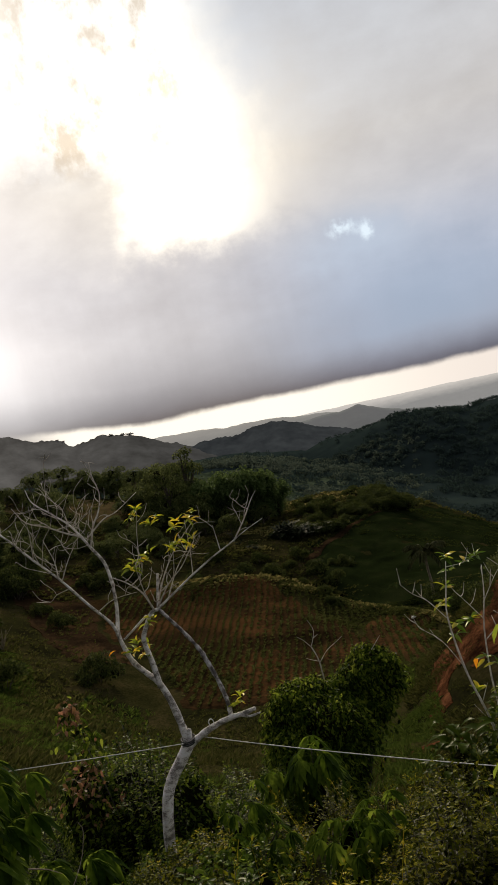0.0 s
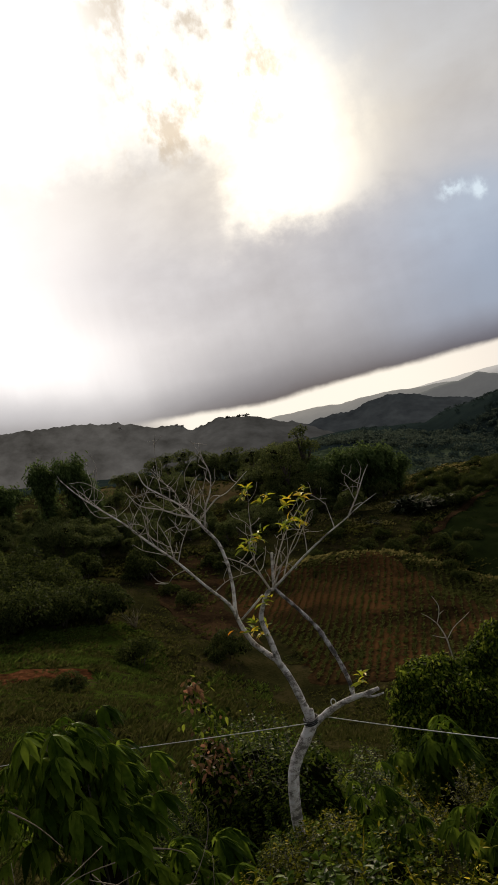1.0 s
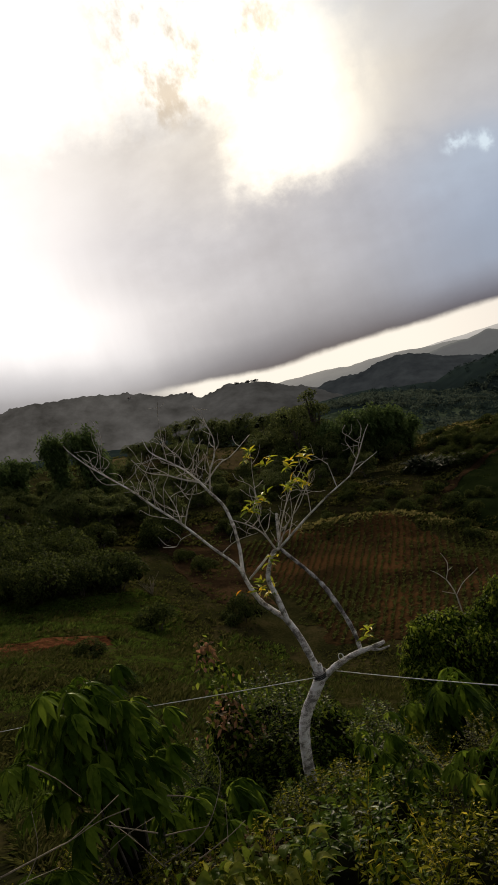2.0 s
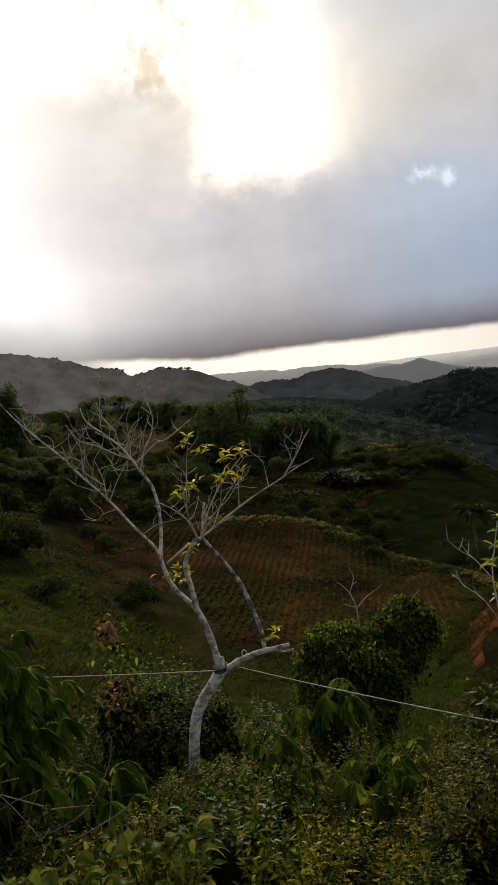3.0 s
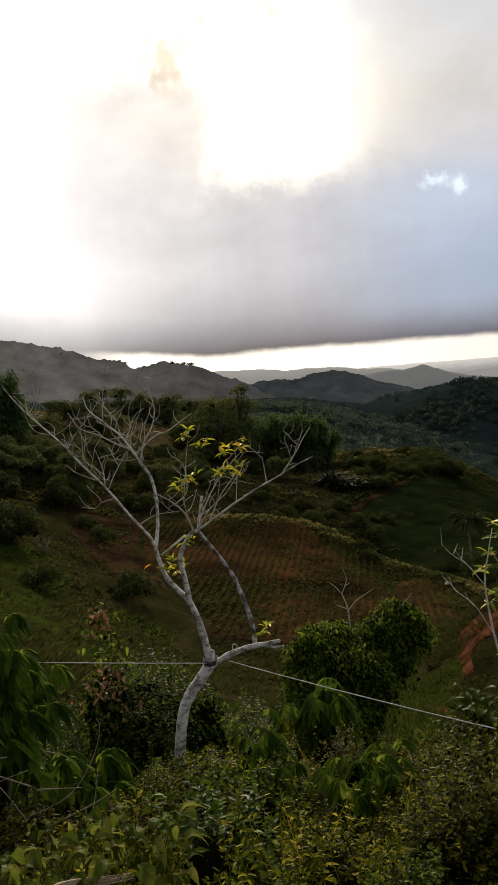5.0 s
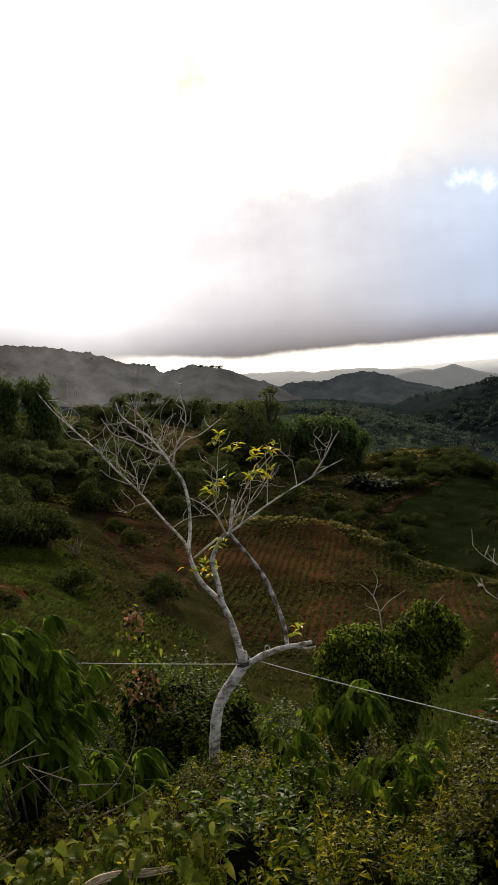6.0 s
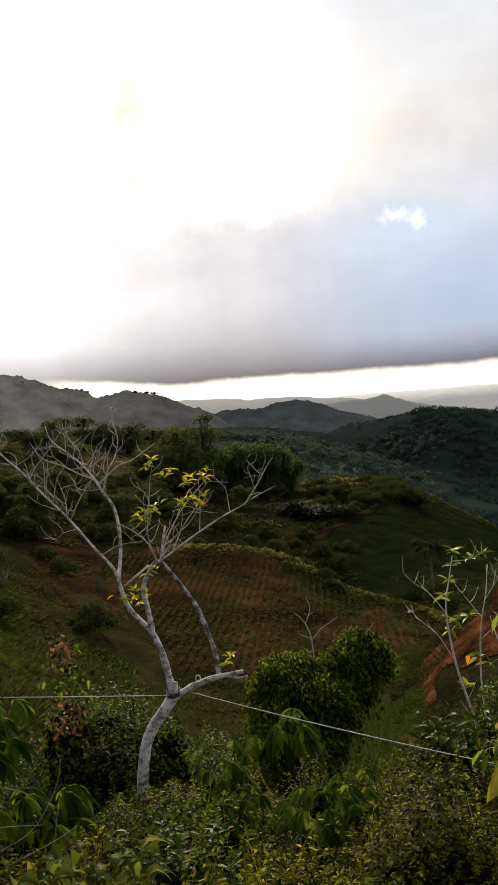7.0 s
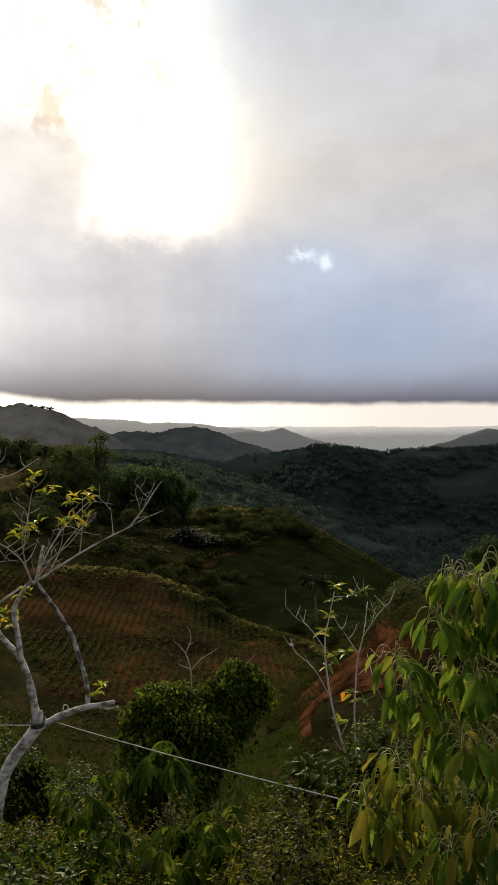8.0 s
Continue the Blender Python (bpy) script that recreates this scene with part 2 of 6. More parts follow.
MEADOW = material("meadow_grass", ((0.25, (0.01791, 0.02506, 0.004476)), (0.5, (0.03044, 0.04654, 0.007161)), (0.8, (0.05013, 0.06447, 0.01163))), 0.3, 1.0, 0.6, fine_scale=5.0, spec=0.0)
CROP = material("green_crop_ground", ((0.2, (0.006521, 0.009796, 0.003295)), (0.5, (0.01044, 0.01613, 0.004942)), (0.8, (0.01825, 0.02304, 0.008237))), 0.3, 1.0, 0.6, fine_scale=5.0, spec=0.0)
DRY = material("dry_grass_ground", ((0.2, (0.066, 0.0504, 0.024)), (0.6, (0.114, 0.084, 0.0408)), (0.85, (0.144, 0.108, 0.0552))), 0.25, 1.0, 0.6, fine_scale=5.0, spec=0.0)
# Woods far off: greyed and blued, with haze put into the base colours.
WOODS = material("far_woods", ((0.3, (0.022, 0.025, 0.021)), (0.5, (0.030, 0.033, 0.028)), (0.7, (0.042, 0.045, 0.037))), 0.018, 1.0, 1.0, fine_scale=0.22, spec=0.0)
HAZEDWOODS = material("valley_woods", ((0.28, (0.01405, 0.02175, 0.02213)), (0.45, (0.01827, 0.02784, 0.02787)), (0.6, (0.02178, 0.03305, 0.03196)), (0.78, (0.0281, 0.04089, 0.03688))), 0.022, 1.0, 0.2, fine_scale=0.05, spec=0.0)
HAZEDMIDWOODS = material("hazed_slope_woods", ((0.3, (0.02807, 0.04103, 0.02527)), (0.5, (0.04992, 0.06729, 0.04333)), (0.75, (0.09043, 0.1084, 0.0722))), 0.05, 1.0, 1.0, fine_scale=0.4, spec=0.0)
BARK = material("pale_bark", ((0.3, (0.1825, 0.1657, 0.1474)), (0.42, (0.4212, 0.3931, 0.365)), (0.55, (0.702, 0.6669, 0.6318)), (0.7, (0.765, 0.765, 0.765))), 17.0, 0.85, 0.8, fine_scale=95.0, stretch=(0.75, 0.75, 1.35))
LICHEN = material("mottled_bark", ((0.35, (0.09681, 0.08712, 0.08712)), (0.5, (0.329, 0.3, 0.3)), (0.7, (0.7225, 0.7225, 0.7225))), 16.0, 0.9, 0.8, fine_scale=90.0)
TWIG = material("twig_bark", ((0.3, (0.374, 0.3168, 0.2732)), (0.7, (0.605, 0.5808, 0.5263))), 30.0, 0.85, 0.3)
SAPBARK = material("pale_sapling_bark", ((0.3, (0.52, 0.47, 0.41)), (0.5, (0.72, 0.68, 0.62)), (0.7, (0.82, 0.79, 0.75))), 30.0, 0.85, 0.3, fine_scale=140.0)
DARKBARK = material("dark_bark", ((0.3, (0.05, 0.042, 0.034)), (0.7, (0.13, 0.11, 0.09))), 5.0, 0.9, 0.5)
YELLOW = material("yellowing_leaf", ((0.15, (0.10, 0.165, 0.012)), (0.40, (0.28, 0.34, 0.022)), (0.68, (0.58, 0.50, 0.03)), (0.9, (0.70, 0.42, 0.03))), 12.0, 0.45, 0.2, through_light=0.4, per_object=True, spec=0.4)
STRAW = material("dry_straw", ((0.2, (0.26, 0.20, 0.11)), (0.55, (0.48, 0.38, 0.24)), (0.85, (0.66, 0.55, 0.38))), 30.0, 0.7, 0.5, stretch=(0.3, 1, 1))
ORANGE = material("orange_leaf", ((0.2, (0.55, 0.24, 0.012)), (0.8, (0.65, 0.36, 0.02))), 12.0, 0.55, 0.2, through_light=0.4, per_object=True, spec=0.2)
# Weed and vine tones spread wide per leaf to mimic lit tips, dark gaps.
WEED = material("weed_leaf", ((0.22, (0.01001, 0.01659, 0.0008389)), (0.45, (0.06008, 0.08203, 0.003775)), (0.62, (0.1903, 0.2003, 0.01007)), (0.8, (0.5009, 0.42, 0.03568))), 3.0, 0.32, 0.1, island=True, through_light=0.42, spec=0.012)
OLIVE = material("olive_weed_leaf", ((0.22, (0.007464, 0.0101, 0.0007325)), (0.45, (0.04163, 0.05341, 0.003659)), (0.62, (0.1067, 0.1228, 0.008785)), (0.8, (0.2561, 0.2453, 0.02562))), 3.0, 0.32, 0.1, island=True, through_light=0.42, spec=0.012)
VINE = material("vine_leaf", ((0.22, (0.005127, 0.0111, 0.001038)), (0.45, (0.02953, 0.05839, 0.005535)), (0.62, (0.09165, 0.1399, 0.01383)), (0.8, (0.2253, 0.2795, 0.03459))), 3.0, 0.35, 0.1, island=True, through_light=0.42, spec=0.015)
CASSAVA = material("cassava_leaf", ((0.2, (0.01382, 0.03134, 0.002653)), (0.5, (0.05872, 0.1062, 0.008851)), (0.8, (0.1933, 0.2673, 0.031))), 4.0, 0.3, 0.1, island=True, through_light=0.42, spec=0.02)
DROOP = material("drooping_leaf", ((0.15, (0.03778, 0.09162, 0.009018)), (0.45, (0.08817, 0.169, 0.01675)), (0.7, (0.1701, 0.2463, 0.02575)), (0.9, (0.34, 0.3077, 0.03608))), 5.0, 0.36, 0.2, per_object=True, through_light=0.42, spec=0.1)
DROOPOLIVE = material("yellowing_drooping_leaf", ((0.15, (0.08611, 0.122, 0.01291)), (0.45, (0.165, 0.1865, 0.02009)), (0.7, (0.2655, 0.2368, 0.0287)), (0.9, (0.4162, 0.2727, 0.03732))), 5.0, 0.36, 0.2, per_object=True, through_light=0.4, spec=0.08)
REDLEAF = material("reddish_leaf", ((0.1, (0.0504, 0.04704, 0.01512)), (0.5, (0.1428, 0.08624, 0.03696)), (0.9, (0.336, 0.1803, 0.1008))), 4.0, 0.5, 0.1, island=True, through_light=0.4, spec=0.06)
BROAD = material("broad_leaf", ((0.15, (0.01855, 0.0335, 0.003433)), (0.55, (0.04215, 0.067, 0.006866)), (0.85, (0.1011, 0.1234, 0.01931))), 5.0, 0.3, 0.2, island=True, through_light=0.4, spec=0.01)
TREELEAF = material("tree_leaf", ((0.15, (0.02476, 0.03443, 0.01052)), (0.5, (0.06193, 0.08173, 0.02367)), (0.8, (0.1444, 0.1666, 0.05522))), 0.5, 0.7, 0.0, island=True, through_light=0.35, spec=0.03)
SHRUBLEAF = material("shrub_leaf", ((0.15, (0.010, 0.016, 0.004)), (0.5, (0.032, 0.046, 0.011)), (0.8, (0.085, 0.104, 0.027))), 0.5, 0.7, 0.0, island=True, through_light=0.35, spec=0.03)
BAMBOO = material("bamboo_leaf", ((0.15, (0.02804, 0.0473, 0.01397)), (0.5, (0.05955, 0.09456, 0.02794)), (0.8, (0.1158, 0.1665, 0.0559))), 0.5, 0.7, 0.0, island=True, through_light=0.35, spec=0.03)
BLADE = material("grass_blade", ((0.1, (0.0293, 0.03362, 0.01045)), (0.5, (0.05653, 0.06484, 0.01567)), (0.9, (0.1099, 0.1009, 0.03481))), 0.4, 0.9, 0.0, island=True, through_light=0.3, spec=0.0)
GREENBLADE = material("green_grass_blade", ((0.1, (0.0353, 0.05902, 0.01043)), (0.5, (0.05999, 0.09593, 0.01667)), (0.9, (0.1059, 0.1402, 0.02919))), 0.4, 0.9, 0.0, island=True, through_light=0.3, spec=0.0)
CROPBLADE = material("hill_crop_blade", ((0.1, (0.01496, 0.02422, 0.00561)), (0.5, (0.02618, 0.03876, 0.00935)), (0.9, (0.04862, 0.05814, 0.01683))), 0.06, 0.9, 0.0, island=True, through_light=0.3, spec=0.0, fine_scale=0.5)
CORN = material("crop_leaf", ((0.1, (0.03665, 0.04436, 0.01218)), (0.5, (0.06412, 0.08089, 0.02027)), (0.9, (0.1145, 0.1174, 0.04054))), 0.4, 0.9, 0.0, island=True, through_light=0.3, spec=0.0)
# Distant tree leaves, tinted by the same haze painted into their colour.
HAZEDVALLEYLEAF = material("hazed_valley_leaf", ((0.1, (0.025, 0.03931, 0.03732)), (0.5, (0.03382, 0.05148, 0.04666)), (0.9, (0.04559, 0.06739, 0.05785))), 0.02, 1.0, 0.0, island=True, spec=0.0, through_light=0.2)
HAZEDMIDLEAF = material("hazed_slope_leaf", ((0.1, (0.05015, 0.06728, 0.05108)), (0.5, (0.07772, 0.1009, 0.07493)), (0.9, (0.1191, 0.1448, 0.1056))), 0.1, 1.0, 0.0, island=True, spec=0.0, through_light=0.2)
AGAVE = material("spiky_leaf", ((0.25, (0.007575, 0.01136, 0.006311)), (0.6, (0.02525, 0.03282, 0.01894)), (0.95, (0.1073, 0.1231, 0.07575))), 2.0, 0.5, 0.0, island=True, spec=0.005)
FROND = material("palm_frond", ((0.1, (0.0252, 0.03192, 0.01176)), (0.5, (0.066, 0.075, 0.024)), (0.9, (0.168, 0.162, 0.06))), 2.0, 0.5, 0.0, island=True, spec=0.08)
DRYBLADE = material("dry_grass_blade", ((0.1, (0.1027, 0.09684, 0.02971)), (0.5, (0.1746, 0.1614, 0.04952)), (0.9, (0.308, 0.2652, 0.09906))), 0.4, 0.9, 0.0, island=True, through_light=0.3, spec=0.0)
OLIVEBROAD = material("broad_weed_leaf", ((0.2, (0.03049, 0.0557, 0.005042)), (0.5, (0.08539, 0.1179, 0.01513)), (0.8, (0.183, 0.19, 0.03363))), 14.0, 0.35, 0.7, per_object=True, through_light=0.45, spec=0.03, fine_scale=70.0)
DRYLEAF = material("dry_brown_leaf", ((0.2, (0.030, 0.020, 0.009)), (0.5, (0.095, 0.064, 0.028)), (0.8, (0.24, 0.175, 0.085))), 6.0, 0.6, 0.2, island=True, through_light=0.3, spec=0.03)
STICK = material("dry_stick", ((0.2, (0.1296, 0.1013, 0.0729)), (0.6, (0.243, 0.2025, 0.1458)), (0.9, (0.3402, 0.2997, 0.2268))), 12.0, 0.85, 0.4)
STALKS = material("pale_leaf_stalk", ((0.2, (0.32, 0.33, 0.11)), (0.8, (0.52, 0.50, 0.20))), 20.0, 0.5, 0.1)
CORD = material("white_cord", ((0.2, (0.62, 0.62, 0.60)), (0.8, (0.82, 0.82, 0.80))), 40.0, 0.6, 0.4, fine_scale=250.0)
BROWN = material("bare_brown_slope", ((0.25, (0.01134, 0.007836, 0.004491)), (0.5, (0.02917, 0.01802, 0.00973)), (0.75, (0.06077, 0.03604, 0.01796))), 0.22, 1.0, 0.8, fine_scale=5.0, spec=0.0)
BINDING = material("dark_binding", ((0.2, (0.02, 0.02, 0.02)), (0.8, (0.05, 0.05, 0.05))), 40.0, 0.6, 0.3)
PALE = material("pale_sacking", ((0.2, (0.55, 0.54, 0.50)), (0.8, (0.75, 0.74, 0.70))), 3.0, 0.8, 0.3)
PLASTER = material("weathered_house_wall", ((0.2, (0.2907, 0.2736, 0.248)), (0.8, (0.4275, 0.4104, 0.3762))), 1.0, 0.9, 0.3)
ROOFING = material("rusted_roof_sheet", ((0.2, (0.1224, 0.0864, 0.072)), (0.8, (0.216, 0.1728, 0.1512))), 1.0, 0.7, 0.3)


# ---- mesh helpers ----
RNG = np.random.default_rng(7)
EYE0 = (0.06, -0.30, 1.70)


def bearing(az, el, d):
    """The place at a compass bearing and a rise in degrees, d metres off on the level from where one stands."""
    a = radians(az)
    return Vector((EYE0[0] + d * math.sin(a), EYE0[1] + d * math.cos(a), EYE0[2] + d * math.tan(radians(el))))


def mesh_of(name, verts, faces, mats, smooth=True, index=None):
    """A mesh from arrays: verts (n, 3), faces (m, 3) or (m, 4)."""
    verts = np.ascontiguousarray(verts, dtype=np.float32).reshape(-1, 3)
    faces = np.ascontiguousarray(faces, dtype=np.int32)
    me = bpy.data.meshes.new(name)
    k = faces.shape[1]
    me.vertices.add(len(verts))
    me.vertices.foreach_set("co", verts.ravel())
    me.loops.add(faces.size)
    me.loops.foreach_set("vertex_index", faces.ravel())
    me.polygons.add(len(faces))
    me.polygons.foreach_set("loop_start", np.arange(0, faces.size, k, dtype=np.int32))
    me.polygons.foreach_set("loop_total", np.full(len(faces), k, dtype=np.int32))
    me.polygons.foreach_set("use_smooth", np.full(len(faces), smooth, dtype=bool))
    for m in (mats if isinstance(mats, (list, tuple)) else [mats]):
        me.materials.append(m)
    if index is not None:
        me.polygons.foreach_set("material_index", np.asarray(index, dtype=np.int32))
    me.update(calc_edges=True)
    me.validate()
    return me


def spline(pts, steps=4):
    """Catmull-Rom through the points."""
    p = np.array([tuple(q) for q in pts], float)
    if len(p) < 3:
        t = np.linspace(0, 1, steps + 1)[:, None]
        return p[0] * (1 - t) + p[-1] * t
    e = np.vstack([2 * p[0] - p[1], p, 2 * p[-1] - p[-2]])
    res = []
    for i in range(1, len(e) - 2):
        for t in np.linspace(0, 1, steps, endpoint=False):
            a, b, c, d = e[i - 1], e[i], e[i + 1], e[i + 2]
            res.append(0.5 * (2 * b + (c - a) * t + (2 * a - 5 * b + 4 * c - d) * t * t + (3 * b - a - 3 * c + d) * t ** 3))
    res.append(p[-1])
    return np.array(res)


def tube_arrays(pts, r0, r1, sides=8, steps=4, lump=0.0, rng=RNG):
    """Verts and quads of a tapered, slightly knobbly limb with closed ends."""
    c = spline(pts, steps)
    n = len(c)
    r = np.linspace(r0, r1, n) * (1 + lump * rng.normal(size=n))
    t = np.gradient(c, axis=0)
    t /= np.linalg.norm(t, axis=1)[:, None] + 1e-9
    ref = np.array([0.31, 0.95, 0.05])
    a = np.cross(t, ref)
    a /= np.linalg.norm(a, axis=1)[:, None] + 1e-9
    b = np.cross(t, a)
    ang = np.linspace(0, 2 * np.pi, sides, endpoint=False)
    ring = (c[:, None] + r[:, None, None] * (np.cos(ang)[None, :, None] * a[:, None] + np.sin(ang)[None, :, None] * b[:, None]))
    v = np.vstack([ring.reshape(-1, 3), c[:1], c[-1:] + t[-1:] * r[-1] * 0.5])
    i, j = np.meshgrid(np.arange(n - 1), np.arange(sides), indexing="ij")
    j2 = (j + 1) % sides
    f = np.stack([i * sides + j, i * sides + j2, (i + 1) * sides + j2, (i + 1) * sides + j], -1).reshape(-1, 4)
    k = np.arange(sides)
    cap0 = np.stack([np.full(sides, n * sides), (k + 1) % sides, k, k], -1)
    cap1 = np.stack([np.full(sides, n * sides + 1), (n - 1) * sides + k, (n - 1) * sides + (k + 1) % sides, (n - 1) * sides + (k + 1) % sides], -1)
    return v, np.vstack([f, cap0, cap1])


class Heap:
    """Collects arrays of verts and quads into one mesh."""

    def __init__(self):
        self.v, self.f, self.n = [], [], 0

    def add(self, v, f):
        v = np.asarray(v, float).reshape(-1, 3)
        self.v.append(v)
        self.f.append(np.asarray(f) + self.n)
        self.n += len(v)
        return self

    def tube(self, pts, r0, r1, sides=6, steps=3, lump=0.0):
        return self.add(*tube_arrays(pts, r0, r1, sides, steps, lump))

    def mesh(self, name, mats, smooth=True):
        f = np.vstack(self.f)
        me = bpy.data.meshes.new(name)
        v = np.vstack(self.v)
        tri = (f[:, 2] == f[:, 3]) if f.shape[1] == 4 else np.ones(len(f), bool)
        if f.shape[1] == 4 and not tri.any():
            return mesh_of(name, v, f, mats, smooth)
        t = np.vstack([f[tri][:, :3], f[~tri][:, [0, 1, 2]], f[~tri][:, [0, 2, 3]]]) if f.shape[1] == 4 else f
        bpy.data.meshes.remove(me)
        return mesh_of(name, v, t, mats, smooth)


def part(name, mesh, parent, label=""):
    """Links a mesh as one object under a thing or a part."""
    ob = new(name, mesh)
    ob.parent = parent
    return tagged(ob, label)


def thing(name, place, label, category, group="", kind="", turn=0.0, scale=1.0):
    ob = new(name)
    ob.empty_display_size = 0.1
    ob.matrix_basis = Matrix.LocRotScale(Vector(place), Euler((0, 0, turn)), (scale, scale, scale))
    return tagged(ob, label, category, group, kind)


def unit(v):
    return v / (np.linalg.norm(v, axis=-1, keepdims=True) + 1e-9)


def leaves(base, way, up, length, width, droop=0.25, fold=0.25, shape=(0.55, 1.0, 0.6)):
    """Many pointed, folded, drooping blades at once: eight verts and six quads' worth of faces each. All args per leaf."""
    base, way, up = np.asarray(base, float), unit(np.asarray(way, float)), np.asarray(up, float)
    n = len(base)
    length = np.broadcast_to(np.asarray(length, float), (n,))[:, None]
    width = np.broadcast_to(np.asarray(width, float), (n,))[:, None]
    droop = np.broadcast_to(np.asarray(droop, float), (n,))[:, None]
    side = unit(np.cross(way, up))
    nor = unit(np.cross(side, way))
    rows = []
    for t, w in ((0.30, shape[0]), (0.62, shape[1] if len(shape) > 1 else 1.0)):
        c = base + way * length * t - np.array([0, 0, 1.0]) * droop * length * t * t
        rows.append((c - nor * fold * width * w * 0.5, c + side * width * 0.5 * w, c - side * width * 0.5 * w))
    tip = base + way * length - np.array([0, 0, 1.0]) * droop * length
    v = np.stack([base, rows[0][0], rows[0][1], rows[0][2], rows[1][0], rows[1][1], rows[1][2], tip], 1)
    tmpl = np.array([[0, 2, 1, 1], [0, 1, 3, 3], [1, 2, 5, 4], [1, 4, 6, 3], [4, 5, 7, 7], [4, 7, 6, 6]])
    f = (np.arange(n)[:, None, None] * 8 + tmpl[None]).reshape(-1, 4)
    return v.reshape(-1, 3), f


def flakes(base, way, up, length, width):
    """Cheap far leaves: a bent diamond of two triangles."""
    base, way, up = np.asarray(base, float), unit(np.asarray(way, float)), np.asarray(up, float)
    n = len(base)
    length = np.broadcast_to(np.asarray(length, float), (n,))[:, None]
    width = np.broadcast_to(np.asarray(width, float), (n,))[:, None]
    side = unit(np.cross(way, up))
    m = base + way * length * 0.5
    v = np.stack([base, m + side * width * 0.5, base + way * length - np.array([0, 0, 0.25]) * length, m - side * width * 0.5], 1)
    f = (np.arange(n)[:, None, None] * 4 + np.array([[0, 1, 2, 2], [0, 2, 3, 3]])[None]).reshape(-1, 4)
    return v.reshape(-1, 3), f


def leaflets(base, way, up, length, width, droop=0.3, fold=0.25):
    """Small near leaves: a folded, bent lens of four triangles."""
    base, way, up = np.asarray(base, float), unit(np.asarray(way, float)), np.asarray(up, float)
    n = len(base)
    length = np.broadcast_to(np.asarray(length, float), (n,))[:, None]
    width = np.broadcast_to(np.asarray(width, float), (n,))[:, None]
    side = unit(np.cross(way, up))
    nor = unit(np.cross(side, way))
    m = base + way * length * 0.45 - np.array([0, 0, 1.0]) * droop * length * 0.16
    v = np.stack([base, m + side * width * 0.5, m - nor * fold * width * 0.5, m - side * width * 0.5, base + way * length - np.array([0, 0, 1.0]) * droop * length], 1)
    f = (np.arange(n)[:, None, None] * 5 + np.array([[0, 1, 2, 2], [0, 2, 3, 3], [1, 4, 2, 2], [2, 4, 3, 3]])[None]).reshape(-1, 4)
    return v.reshape(-1, 3), f


# ---- the ground: one sheet, from the ledge where one stands, down into the valley and out to the horizon ----
def hermite(x, xp, fp):
    """Smooth interpolation along the first axis of fp, held flat beyond the ends. x: (n,), xp: (k,), fp: (k,) or (k, n)."""
    xp = np.asarray(xp, float)
    fp = np.asarray(fp, float)
    if fp.ndim == 1:
        fp = fp[:, None] * np.ones((1, len(x)))
    h = np.diff(xp)[:, None]
    s = np.diff(fp, axis=0) / h
    m = np.zeros_like(fp)
    same = s[1:] * s[:-1] > 0
    m[1:-1] = np.where(same, 2 * s[1:] * s[:-1] / np.where(same, s[1:] + s[:-1], 1), 0)
    m[0], m[-1] = s[0], s[-1]
    x = np.clip(x, xp[0], xp[-1])
    k = np.clip(np.searchsorted(xp, x, side="right") - 1, 0, len(xp) - 2)
    n = np.arange(len(x))
    hh = (xp[k + 1] - xp[k])
    t = (x - xp[k]) / hh
    a, b, ma, mb = fp[k, n], fp[k + 1, n], m[k, n] * hh, m[k + 1, n] * hh
    return (2 * t ** 3 - 3 * t ** 2 + 1) * a + (t ** 3 - 2 * t ** 2 + t) * ma + (3 * t ** 2 - 2 * t ** 3) * b + (t ** 3 - t ** 2) * mb


def hash2(i, j, seed):
    h = np.sin(i * 127.1 + j * 311.7 + seed * 74.7) * 43758.5453
    return h - np.floor(h)


def vnoise(x, y, seed=0.0):
    i, j = np.floor(x), np.floor(y)
    u, v = x - i, y - j
    u, v = u * u * (3 - 2 * u), v * v * (3 - 2 * v)
    a, b, c, d = hash2(i, j, seed), hash2(i + 1, j, seed), hash2(i, j + 1, seed), hash2(i + 1, j + 1, seed)
    return (a * (1 - u) + b * u) * (1 - v) + (c * (1 - u) + d * u) * v - 0.5


def fbm(x, y, size, octaves=4, seed=0.0):
    s, a = 0.0, 1.0
    for o in range(octaves):
        s = s + a * vnoise(x / size + 17.3 * o, y / size - 9.1 * o, seed + o)
        a, size = a * 0.5, size * 0.5
    return s


AZK = (-40, -32, -24, -16, -8, 0, 8, 16, 24, 32, 40)
# height of the land at rising distances, for each bearing of AZK
LAND_NEAR = (
    (1.5, (-0.05,) * 11),
    (3.0, (-0.55,) * 11),
    (5.4, (-1.55,) * 11),
    (8.0, (-2.5, -2.6, -2.7, -2.9, -3.0, -3.0, -3.0, -2.8, -2.6, -2.5, -2.4)),
    (12.0, (-3.6, -3.9, -4.2, -4.6, -4.9, -5.1, -5.0, -4.4, -3.8, -3.5, -3.3)),
    (20.0, (-4.4, -4.9, -5.8, -6.9, -7.9, -8.4, -8.2, -7.8, -6.5, -5.5, -5.0)),
    (24.0, (-4.5, -5.1, -6.4, -8.0, -9.4, -10.0, -9.6, -8.7, -6.8, -5.6, -5.0)),
)
